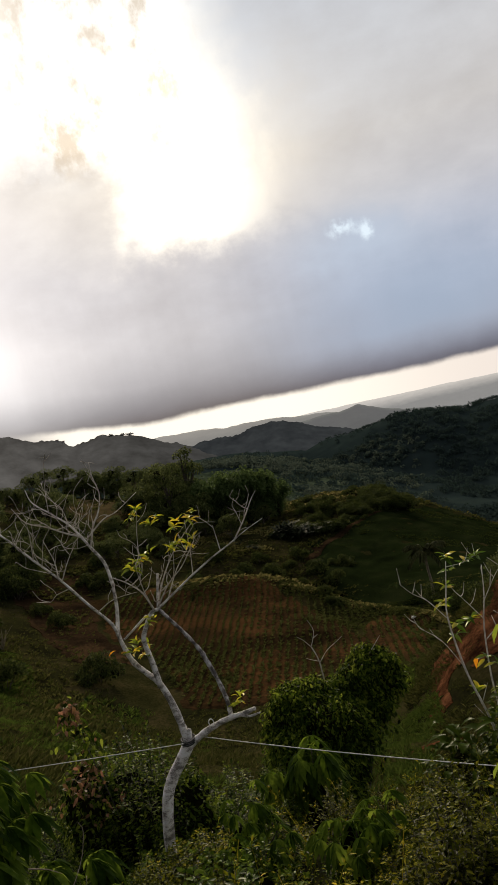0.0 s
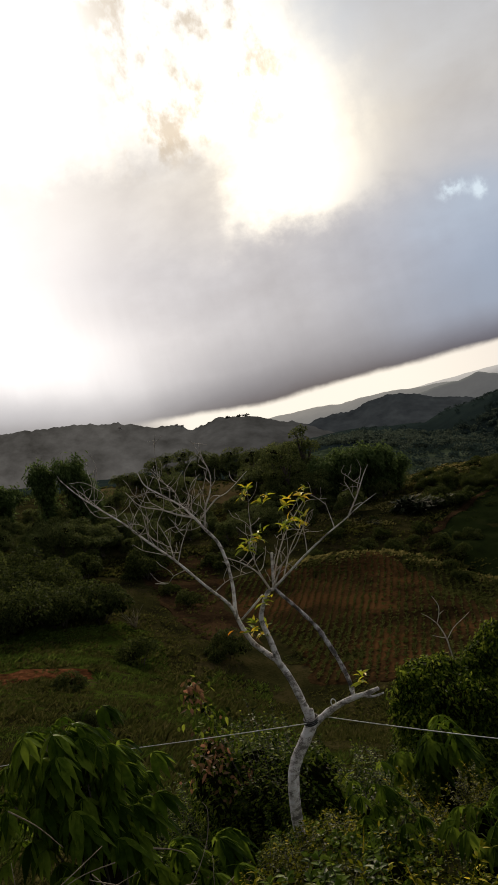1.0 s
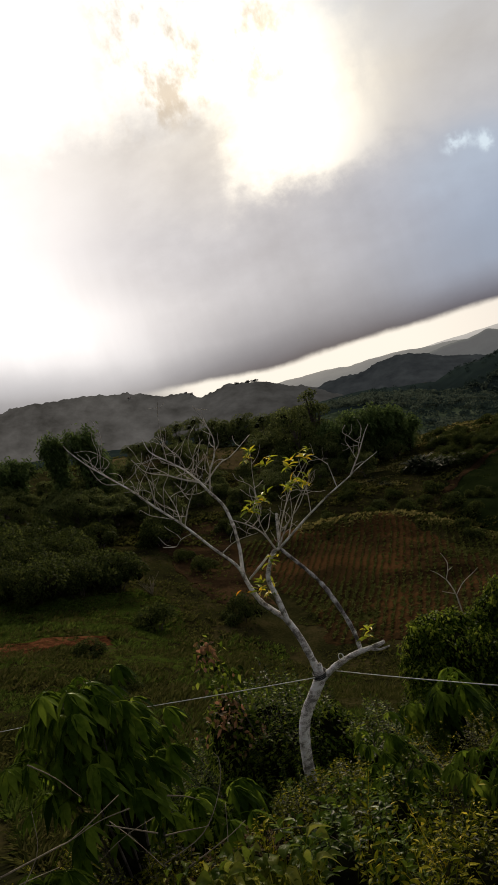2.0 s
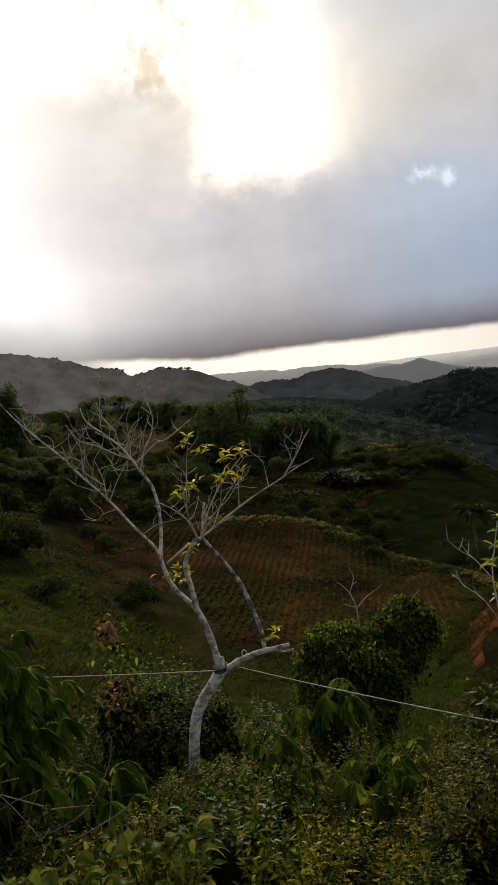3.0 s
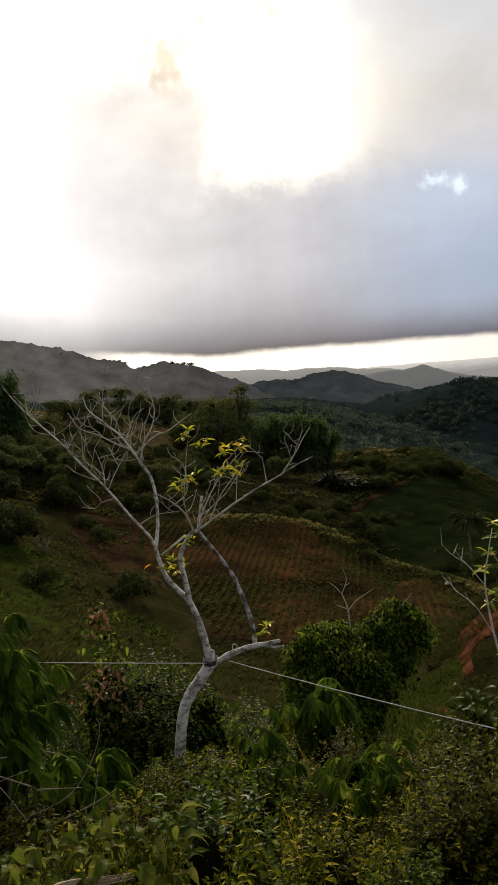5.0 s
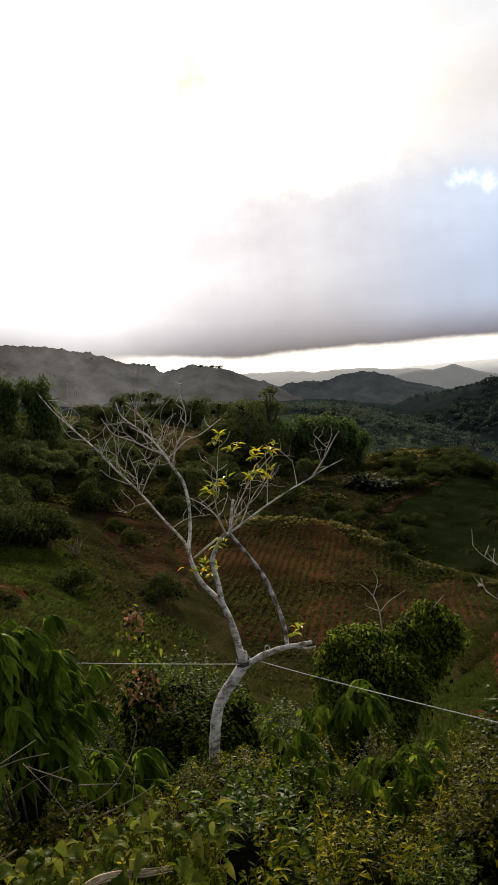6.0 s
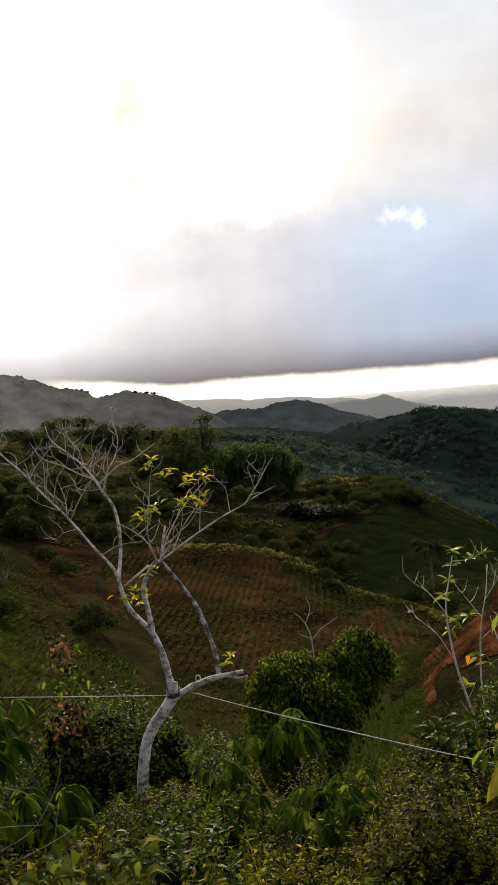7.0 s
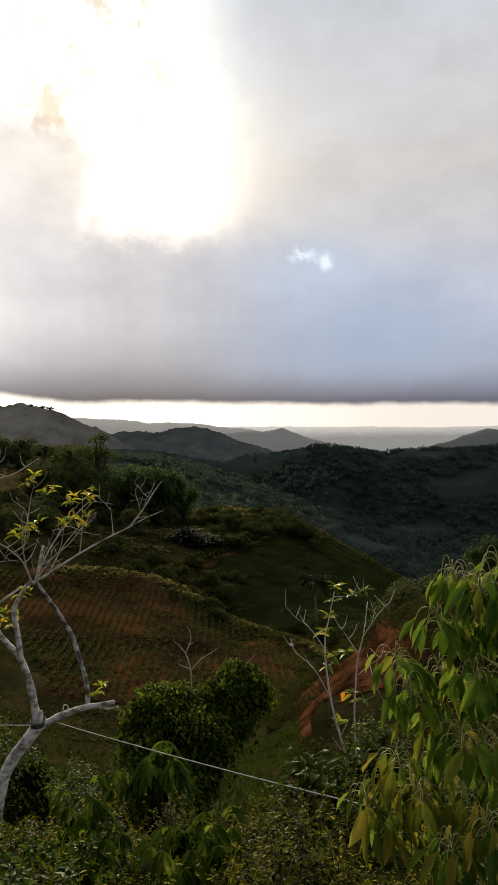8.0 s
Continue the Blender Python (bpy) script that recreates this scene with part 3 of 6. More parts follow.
LAND_MID = (
    (31.0, (-4.6, -5.4, -7.0, -9.3, -11.4, -12.2, -11.0, -7.25, -5.0, -4.6, -4.5)),
    (46.0, (-4.8, -6.0, -8.2, -11.9, -15.2, -16.0, -16.0, -14.5, -12.0, -10.0, -9.0)),
    (62.0, (-3.6, -5.2, -8.0, -12.0, -14.6, -15.8, -17.4, -18.0, -17.5, -17.0, -16.0)),
    (77.0, (-1.0, -3.6, -6.8, -10.9, -13.0, -14.4, -18.2, -19.4, -20.0, -21.0, -21.0)),
    (105.0, (2.0, -0.2, -3.0, -6.2, -10.2, -13.6, -15.6, -19.8, -26.0, -29.0, -30.0)),
    (135.0, (7.0, 4.0, 1.0, -1.9, -7.2, -13.9, -14.1, -22.0, -32.0, -37.0, -39.0)),
)
LAND_FAR = (
    (200.0, (7.0, 4.0, -2.0, -12.0, -22.0, -31.0, -35.0, -43.0, -48.0, -52.0, -54.0)),
    (400.0, (18.0, 12.0, -2.0, -16.0, -24.0, -33.0, -52.0, -70.0, -78.0, -82.0, -84.0)),
    (700.0, (20.0, 12.0, 4.0, -10.0, -19.0, -26.0, -46.0, -70.0, -76.0, -80.0, -82.0)),
    (1000.0, (16.0, 10.0, 0.0, -16.0, -30.0, -42.0, -62.0, -80.0, -84.0, -86.0, -88.0)),
    (1500.0, (-60.0, -70.0, -80.0, -90.0, -110.0, -120.0, -120.0, -120.0, -120.0, -120.0, -120.0)),
    (4900.0, (-260.0,) * 11),
)
LAND = LAND_NEAR + LAND_MID + LAND_FAR
# the long dark ridge beyond the valley: distance, spread, and how high the crest rises to the eye, in degrees, by bearing
DARK_RIDGE = (720.0, 190.0, (0, 3, 6, 8.0, 9.6, 11.3, 13.1, 14.8, 16.9, 18.6, 20.3, 22.3, 26.4, 40), (-5.6, -4.4, -3.3, -2.8, -2.5, -2.2, -2.0, -2.07, -2.33, -2.65, -2.6, -2.45, -2.1, -1.2))


def ground(x, y, rough=True):
    """Height of the land at x, y (arrays)."""
    x, y = np.atleast_1d(np.asarray(x, float)), np.atleast_1d(np.asarray(y, float))
    dx, dy = x - EYE0[0], y - EYE0[1]
    d = np.hypot(dx, dy)
    az = np.degrees(np.arctan2(dx, dy))
    zs = np.stack([hermite(np.clip(az, -40, 40), AZK, row) for _, row in LAND])
    z = hermite(np.log(np.maximum(d, 1.5)), np.log([r[0] for r in LAND]), zs)
    for far, spread, azs, els in (DARK_RIDGE,):
        crest = EYE0[2] + far * np.tan(np.radians(hermite(az, azs, els)))
        bump = np.exp(-((d - far) / spread) ** 2)
        z = np.where(bump > 0.04, np.maximum(z, -100.0 + (crest + 100.0) * bump), z)
    # the lip at the far edge of the tilled field, and the dip behind it
    edge = 75.5 - np.clip(az, 0.0, 14.0) * 0.95
    span = np.clip((az + 9.0) / 5.0, 0, 1) * np.clip((14.5 - az) / 3.0, 0, 1)
    z = z + span * (0.9 * np.exp(-((d - edge) / 3.2) ** 2) - 1.0 * np.exp(-((d - edge - 7.5) / 4.0) ** 2))
    behind = np.clip((np.abs(az) - 48.0) / 40.0, 0, 1)
    behind = behind * behind * (3 - 2 * behind)
    z = z * (1 - behind) + behind * np.where(d < 6, 0.0, np.minimum((d - 6) * 0.12, 60.0))
    if rough:
        z = z + fbm(x, y, 1.4, 3, 3.0) * 0.22 * np.clip((d - 1.5) / 2, 0, 1) + fbm(x, y, 11.0, 3, 5.0) * 0.9 * np.clip((d - 8) / 40, 0, 1)
        z = z + fbm(x, y, 90.0, 5, 8.0) * 9.0 * np.clip((d - 250) / 400, 0, 1) * np.clip((5000 - d) / 3000, 0, 1)
    return z


def on_ground(az, d):
    a = radians(az)
    x, y = EYE0[0] + d * math.sin(a), EYE0[1] + d * math.cos(a)
    return Vector((x, y, float(ground(x, y)[0])))


azs = np.radians(np.concatenate([np.arange(-180, -48, 6.0), np.arange(-48, -34, 0.8), np.arange(-34, 32, 0.22), np.arange(32, 48, 0.8), np.arange(48, 180, 6.0)]))
rad = np.concatenate([[0.002, 0.35, 0.8], np.exp(np.arange(math.log(1.3), math.log(4850.0), 0.024)), [4850.0]])
gx = EYE0[0] + np.sin(azs)[None] * rad[:, None]
gy = EYE0[1] + np.cos(azs)[None] * rad[:, None]
gz = ground(gx.ravel(), gy.ravel()).reshape(gx.shape)
nr, na = gx.shape
ii, jj = np.meshgrid(np.arange(nr - 1), np.arange(na), indexing="ij")
j2 = (jj + 1) % na
gf = np.stack([ii * na + jj, ii * na + j2, (ii + 1) * na + j2, (ii + 1) * na + jj], -1).reshape(-1, 4)
far_face = np.repeat(rad[:-1], na).reshape(nr - 1, na)
az_face = np.degrees(azs)[None] * np.ones((nr - 1, 1))
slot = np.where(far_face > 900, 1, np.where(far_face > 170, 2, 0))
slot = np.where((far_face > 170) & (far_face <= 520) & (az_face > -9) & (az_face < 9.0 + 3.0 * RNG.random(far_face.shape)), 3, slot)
# Ground below the weeds gets the litter with their shade painted in.
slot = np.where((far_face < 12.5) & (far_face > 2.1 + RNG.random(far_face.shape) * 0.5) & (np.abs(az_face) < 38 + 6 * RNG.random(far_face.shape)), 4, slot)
ground_ob = new("ground", mesh_of("ground", np.stack([gx, gy, gz], -1), gf, [GRASS, WOODS, HAZEDWOODS, HAZEDMIDWOODS, SHADELITTER], True, slot.ravel()))
tagged(ground_ob, "grassy valley slopes running out to dark wooded hills", "ground", kind="structure")


def draped(name, mat, label, d0, d1, left, right, nd, na_, lift=0.10, ragged=0.8, waves=None, category="field"):
    """A field laid on the land between two distances; left and right give its edges' bearings from near to far."""
    t = np.linspace(0, 1, nd)
    s = np.linspace(0, 1, na_)
    dd = d0 + (d1 - d0) * t
    lo = hermite(t, np.linspace(0, 1, len(left)), left)
    hi = hermite(t, np.linspace(0, 1, len(right)), right)
    az = lo[:, None] + (hi - lo)[:, None] * s[None]
    d = dd[:, None] * np.ones((1, na_))
    x, y = EYE0[0] + d * np.sin(np.radians(az)), EYE0[1] + d * np.cos(np.radians(az))
    edge = np.minimum(np.minimum(t, 1 - t)[:, None] * 6, np.minimum(s, 1 - s)[None] * 6).clip(0, 1)
    wob = (1 - edge) * ragged
    x = x + fbm(x, y, 3.0, 3, 21.0) * wob * 2
    y = y + fbm(x + 50, y, 3.0, 3, 22.0) * wob * 4
    z = ground(x.ravel(), y.ravel()).reshape(x.shape) + lift * np.minimum(edge * 3, 1.0) - 0.03
    if waves:
        z = z + waves(x, y) * edge
    i, j = np.meshgrid(np.arange(nd - 1), np.arange(na_ - 1), indexing="ij")
    f = np.stack([i * na_ + j, i * na_ + j + 1, (i + 1) * na_ + j + 1, (i + 1) * na_ + j], -1).reshape(-1, 4)
    return tagged(new(name, mesh_of(name, np.stack([x, y, z], -1), f, mat)), label, category, kind="structure")


CROP_LEFT = (7.0, 4.2, 6.5, 10.5, 14.5)


def in_crop(az, d):
    """Whether a place lies in the green crop on the hill."""
    return (d > 71) & (d < 134) & (az > np.interp(d, np.linspace(71, 134, 5), CROP_LEFT)) & (az < 19.5)


def furrows(x, y):
    return 0.035 * np.sin((x - 0.10 * y) * 2 * np.pi / 0.62)


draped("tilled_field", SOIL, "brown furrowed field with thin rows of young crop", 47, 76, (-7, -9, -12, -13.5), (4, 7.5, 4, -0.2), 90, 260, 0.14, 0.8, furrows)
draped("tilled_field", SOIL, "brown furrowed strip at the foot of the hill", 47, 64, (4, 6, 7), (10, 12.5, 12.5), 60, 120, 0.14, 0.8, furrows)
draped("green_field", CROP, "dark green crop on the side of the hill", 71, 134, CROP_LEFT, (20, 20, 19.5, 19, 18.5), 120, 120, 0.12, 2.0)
draped("footpath", BROWN, "trodden brown path along the edge of the crop", 86, 114, (3.4, 6.2, 10.4), (4.2, 7.0, 11.0), 50, 6, 0.19, 0.3, category="path")
draped("bare_slope", BROWN, "bare brown slope beside the tilled field", 56, 86, (-15.5, -18.0, -18.5), (-10.5, -12.6, -12.0), 140, 160, 0.10, 0.8, category="slope")
draped("meadow", MEADOW, "lush green grass of the meadow", 43, 56, (-34, -34), (-19.5, -18.0), 40, 60, 0.06, 1.5, category="meadow")
draped("meadow", MEADOW, "green grass on the slope of the valley", 24, 48, (-33, -33, -33), (-15, -12.5, -12), 60, 120, 0.03, 1.5, category="meadow")
draped("dry_field", DRY, "dry straw-coloured grass on the hilltop", 112, 131, (-13.2, -13, -12.6), (-8.4, -8.8, -9.2), 30, 40, 0.15, 1.0)
draped("dry_field", DRY, "dry straw-coloured grass behind the trees", 118, 134, (-19.5, -19.5), (-15.5, -16), 30, 40, 0.15, 1.0)
draped("red_earth_bank", RED, "bare red earth bank on the spur", 26.0, 30.4, (13.2, 12.9, 12.6), (21.8, 21.6, 18.5), 80, 160, 0.06, 1.6, category="earth bank")
draped("red_earth_bank", RED, "bare red earth on the slope", 25.2, 27.4, (10.4, 10.4, 11.2), (13.0, 12.8, 12.4), 60, 90, 0.045, 1.6, category="earth bank")
draped("red_earth_path", RED, "narrow red earth path across the grass", 20.0, 21.4, (5.0, 5.6), (12.5, 12.5), 14, 60, 0.07, 0.4, category="path")
draped("red_earth_path", RED, "red earth clearing in the meadow", 36, 42, (-33, -33), (-23.2, -23.8), 20, 60, 0.08, 0.7, category="path")


# ---- far hills and plain, the evening haze painted as their glow ----
def far_hills(name, mat, label, far, azs_, els_, foot, bump, seed, step=0.08, depth=0.10, rows_=14):
    az = np.arange(azs_[0], azs_[-1], step)
    el = hermite(az, azs_, els_)
    x0, y0 = np.sin(np.radians(az)), np.cos(np.radians(az))
    top = EYE0[2] + far * np.tan(np.radians(el)) + fbm(az * 20, az * 0, 30.0, 2, seed) * bump
    tips = fbm(az * 20, az * 0, 12.0, 5, seed) * bump * 0.8 + np.maximum(fbm(az * 20, az * 0, 4.0, 4, seed + 1), -0.1) * bump * 0.4
    rows = []
    for k in range(rows_ + 2):
        u = min(k / rows_, 1.0)
        d = far * (1 - depth + depth * u + (0.03 if k > rows_ else 0.0))
        share = u ** 0.85 if k <= rows_ else 0.0
        relief = fbm(az * far * 0.0175 / 1000 * 1000, az * 0 + d, far * 0.16, 3, seed + 3) * far * depth * 0.025 * math.sin(math.pi * min(u, 1.0)) ** 0.7
        z = foot + (top - foot) * share + (relief if k <= rows_ else 0) + (tips if k == rows_ else 0)
        z = np.minimum(z, EYE0[2] + (top - EYE0[2]) * d / far + (9 if k == rows_ else -0.2 - 6 * (1 - u)))
        rows.append(np.stack([EYE0[0] + d * x0, EYE0[1] + d * y0, z], -1))
    v = np.stack(rows)
    n, m = v.shape[:2]
    i, j = np.meshgrid(np.arange(n - 1), np.arange(m - 1), indexing="ij")
    f = np.stack([i * m + j, i * m + j + 1, (i + 1) * m + j + 1, (i + 1) * m + j], -1).reshape(-1, 4)
    return tagged(new(name, mesh_of(name, v, f, mat)), label, "far hills", kind="structure")


far_hills("backdrop", haze_material("ridge_air", (0.145, 0.136, 0.126), (0.034, 0.031, 0.027), -160, 230, 1.0, (0.006, 0.006, 0.004), 0.028, 1.9, (-330.0, -20.0, (0.46, 0.48, 0.50))), "long grey-brown wooded ridge dimmed by haze", 1000,
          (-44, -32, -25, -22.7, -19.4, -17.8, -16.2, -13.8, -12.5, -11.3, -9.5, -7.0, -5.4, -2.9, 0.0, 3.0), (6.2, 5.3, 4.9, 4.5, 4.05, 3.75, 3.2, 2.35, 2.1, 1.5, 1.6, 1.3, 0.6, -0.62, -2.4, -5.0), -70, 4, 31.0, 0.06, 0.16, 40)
far_hills("backdrop", haze_material("hill_air", (0.058, 0.063, 0.064), (0.010, 0.011, 0.014), -260, 150, 1.0, (0.005, 0.006, 0.005), 0.03, 1.5), "dark wooded hill dimmed by haze", 1320,
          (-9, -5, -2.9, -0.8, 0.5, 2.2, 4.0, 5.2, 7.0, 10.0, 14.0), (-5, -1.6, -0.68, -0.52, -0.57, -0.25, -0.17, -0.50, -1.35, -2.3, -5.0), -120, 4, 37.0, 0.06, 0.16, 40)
far_hills("backdrop", haze_material("plain_air", (0.27, 0.26, 0.255), (0.60, 0.555, 0.515), -95, -40, 1.0), "pale hazy plain at the horizon", 4500,
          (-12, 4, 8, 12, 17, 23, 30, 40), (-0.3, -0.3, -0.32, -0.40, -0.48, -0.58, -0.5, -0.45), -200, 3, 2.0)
far_hills("backdrop", haze_material("pale_air", (0.20, 0.192, 0.185), (0.31, 0.285, 0.262), -60, 20, 1.0), "pale hazy line of hills", 3600,
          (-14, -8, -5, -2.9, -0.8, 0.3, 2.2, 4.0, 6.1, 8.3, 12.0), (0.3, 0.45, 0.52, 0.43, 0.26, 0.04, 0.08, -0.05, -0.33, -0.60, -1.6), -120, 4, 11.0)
far_hills("backdrop", haze_material("grey_air", (0.115, 0.112, 0.113), (0.135, 0.130, 0.130), -90, -15, 1.0), "grey hill with a rounded top in haze", 2600,
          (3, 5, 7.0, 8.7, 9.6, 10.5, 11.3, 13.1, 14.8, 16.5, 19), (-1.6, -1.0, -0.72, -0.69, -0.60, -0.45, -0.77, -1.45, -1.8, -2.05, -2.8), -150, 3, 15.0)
far_hills("backdrop", haze_material("dim_air", (0.036, 0.038, 0.043), (0.062, 0.062, 0.067), -80, -20, 1.0), "dim hill rising beyond the dark valley", 1900,
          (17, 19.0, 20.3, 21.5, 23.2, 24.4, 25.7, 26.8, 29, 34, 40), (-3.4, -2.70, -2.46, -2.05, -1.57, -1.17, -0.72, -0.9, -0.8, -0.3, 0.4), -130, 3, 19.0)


# ---- the bare tree ----
tree = thing("bare_tree", (-0.99, 5.02, -1.62), "nearly leafless small tree with pale bark and a few yellow leaves", "tree")
O = Vector((-0.99, 5.02, -1.62))


def limb(name, pts, r0, r1, mat, parent=None, sides=10, lump=0.05, label="", extra=()):
    h = Heap().tube([Vector(p) - O for p in pts], r0 * 0.69, r1 * 0.72, sides, 5, lump)
    for p, a, b in extra:
        h.tube([Vector(q) - O for q in p], a * 0.72, b * 0.72, 8, 4, lump)
    return part(name, h.mesh(name, mat), parent or tree, label)


trunk = limb("trunk", [(-0.98, 5.0, -1.62), (-1.0, 5.01, -1.3), (-0.99, 5.02, -1.07), (-0.94, 5.04, -0.80), (-0.88, 5.07, -0.67), (-0.79, 5.09, -0.56), (-0.70, 5.11, -0.45)], 0.058, 0.060, BARK, None, 14, 0.03,
             extra=[([(-0.70, 5.11, -0.47), (-0.685, 5.11, -0.40), (-0.68, 5.11, -0.345)], 0.036, 0.024)])
L1 = [(-0.71, 5.11, -0.47), (-0.72, 5.13, -0.34), (-0.76, 5.14, -0.13), (-0.82, 5.16, 0.03), (-0.89, 5.18, 0.11), (-0.97, 5.19, 0.21), (-1.02, 5.21, 0.34), (-1.04, 5.23, 0.45), (-1.01, 5.24, 0.63), (-1.00, 5.26, 0.82)]
limb("limb", L1, 0.042, 0.016, BARK)
limb("limb", [(-0.81, 5.14, 0.0), (-0.83, 5.13, 0.22), (-0.85, 5.13, 0.37), (-0.81, 5.12, 0.47), (-0.75, 5.12, 0.56), (-0.69, 5.11, 0.58)], 0.032, 0.018, BARK,
     extra=[([(-0.69, 5.11, 0.57), (-0.67, 5.13, 0.69), (-0.64, 5.16, 0.83)], 0.017, 0.015), ([(-1.0, 5.19, 0.40), (-0.9, 5.16, 0.47), (-0.79, 5.13, 0.55)], 0.010, 0.012)])
limb("limb", [(-0.70, 5.11, -0.47), (-0.58, 5.10, -0.40), (-0.45, 5.09, -0.35), (-0.34, 5.07, -0.32), (-0.25, 5.06, -0.31), (-0.16, 5.05, -0.29)], 0.040, 0.022, BARK,
     extra=[([(-0.28, 5.06, -0.315), (-0.21, 5.03, -0.33), (-0.13, 5.0, -0.31)], 0.018, 0.009)])
limb("limb", [(-0.35, 5.10, -0.34), (-0.35, 5.10, -0.21), (-0.38, 5.09, -0.04), (-0.43, 5.09, 0.13), (-0.47, 5.09, 0.24), (-0.55, 5.09, 0.38), (-0.62, 5.08, 0.49), (-0.68, 5.08, 0.58)], 0.026, 0.017, LICHEN, None, 10, 0.16, "dark mottled limb with a rough bark")
limb("branch", [(-1.04, 5.22, 0.40), (-1.06, 5.17, 0.54), (-1.19, 5.14, 0.73), (-1.35, 5.12, 0.97), (-1.50, 5.09, 1.16), (-1.62, 5.06, 1.33), (-1.75, 5.03, 1.48), (-1.87, 5.01, 1.62), (-1.96, 4.98, 1.76), (-1.97, 4.95, 1.81)], 0.018, 0.004, BARK, None, 8)
limb("branch", [(-1.0, 5.26, 0.80), (-1.03, 5.29, 0.98), (-1.11, 5.31, 1.12), (-1.17, 5.34, 1.22), (-1.25, 5.37, 1.33), (-1.36, 5.40, 1.43), (-1.49, 5.42, 1.55), (-1.53, 5.45, 1.66)], 0.021, 0.004, BARK, None, 8)
limb("branch", [(-0.71, 5.11, 0.57), (-0.60, 5.09, 0.64), (-0.39, 5.07, 0.77), (-0.21, 5.05, 0.87), (-0.06, 5.04, 0.94), (0.07, 5.02, 1.01), (0.21, 5.00, 1.07)], 0.014, 0.003, BARK, None, 8)
TWIGS = [
    ([(-0.03, 5.03, 0.95), (0.08, 5.05, 1.09), (0.16, 5.08, 1.21), (0.21, 5.10, 1.27)], 0.007),
    ([(-0.14, 5.05, 0.90), (-0.15, 5.10, 1.00), (-0.16, 5.15, 1.09)], 0.005),
    ([(-1.16, 5.34, 1.21), (-1.27, 5.31, 1.27), (-1.39, 5.28, 1.35), (-1.52, 5.24, 1.42), (-1.59, 5.20, 1.55)], 0.010),
    ([(-1.10, 5.30, 1.13), (-1.06, 5.34, 1.27), (-1.00, 5.38, 1.37), (-0.97, 5.42, 1.50), (-1.00, 5.46, 1.64), (-1.01, 5.50, 1.73)], 0.010),
    ([(-1.12, 5.32, 1.19), (-0.98, 5.38, 1.30), (-0.88, 5.44, 1.33), (-0.70, 5.50, 1.44)], 0.008),
    ([(-1.33, 5.10, 0.94), (-1.25, 5.12, 1.09), (-1.17, 5.15, 1.20)], 0.006),
]
TWIGS += [
    ([(-1.49, 5.09, 1.15), (-1.46, 5.03, 1.30), (-1.45, 5.00, 1.44)], 0.006),
    ([(-0.72, 5.11, 0.58), (-0.78, 5.16, 0.71), (-0.88, 5.21, 0.80), (-0.99, 5.26, 0.86)], 0.011),
    ([(-0.70, 5.11, 0.58), (-0.62, 5.16, 0.76), (-0.52, 5.21, 0.92), (-0.42, 5.25, 1.03), (-0.29, 5.30, 1.15)], 0.008),
    ([(-0.70, 5.11, 0.58), (-0.57, 5.07, 0.75), (-0.44, 5.04, 0.86), (-0.32, 5.00, 1.02)], 0.007),
    ([(-0.72, 5.11, 0.58), (-0.75, 5.06, 0.73), (-0.76, 5.00, 0.89), (-0.75, 4.95, 0.98)], 0.007),
    ([(-0.77, 5.08, 0.79), (-0.74, 5.12, 1.00), (-0.72, 5.16, 1.16), (-0.69, 5.20, 1.31)], 0.005),
]
TWIGS += [
    ([(-1.13, 5.12, 0.66), (-1.00, 5.15, 0.72), (-0.82, 5.17, 0.73)], 0.005),
    ([(-1.35, 5.11, 0.97), (-1.36, 5.15, 1.10), (-1.42, 5.20, 1.27)], 0.006),
    ([(-1.68, 5.05, 1.40), (-1.80, 5.00, 1.46), (-1.88, 5.00, 1.68)], 0.005),
    ([(-1.38, 5.40, 1.44), (-1.37, 5.42, 1.62), (-1.33, 5.42, 1.86)], 0.004),
    ([(-0.64, 5.12, 0.70), (-0.52, 5.05, 0.80), (-0.47, 5.0, 1.0)], 0.006),
    ([(-0.60, 5.1, 0.64), (-0.5, 5.2, 0.82), (-0.36, 5.22, 0.98)], 0.006),
    ([(-0.38, 5.07, 0.77), (-0.36, 5.10, 0.95), (-0.35, 5.1, 1.18)], 0.005),
]
SPRAY = ([(-1.11, 5.31, 1.12), (-1.25, 5.37, 1.33), (-1.49, 5.42, 1.55)], [(-1.03, 5.29, 0.98), (-1.17, 5.34, 1.22), (-1.36, 5.40, 1.43)], [(-1.35, 5.12, 0.97), (-1.62, 5.06, 1.33), (-1.87, 5.01, 1.62)], [(-1.19, 5.14, 0.73), (-1.50, 5.09, 1.16), (-1.75, 5.03, 1.48)],
         )


def crooked(base, way, ln, bend, rng=RNG):
    """Points of a twig that wanders off its way and turns upward."""
    pts, p, w = [base], base.copy(), way.normalized()
    for k in range(4):
        w = (w + Vector(rng.normal(size=3).tolist()) * bend + Vector((0, 0, 0.10))).normalized()
        p = p + w * ln * 0.25
        pts.append(p.copy())
    return pts


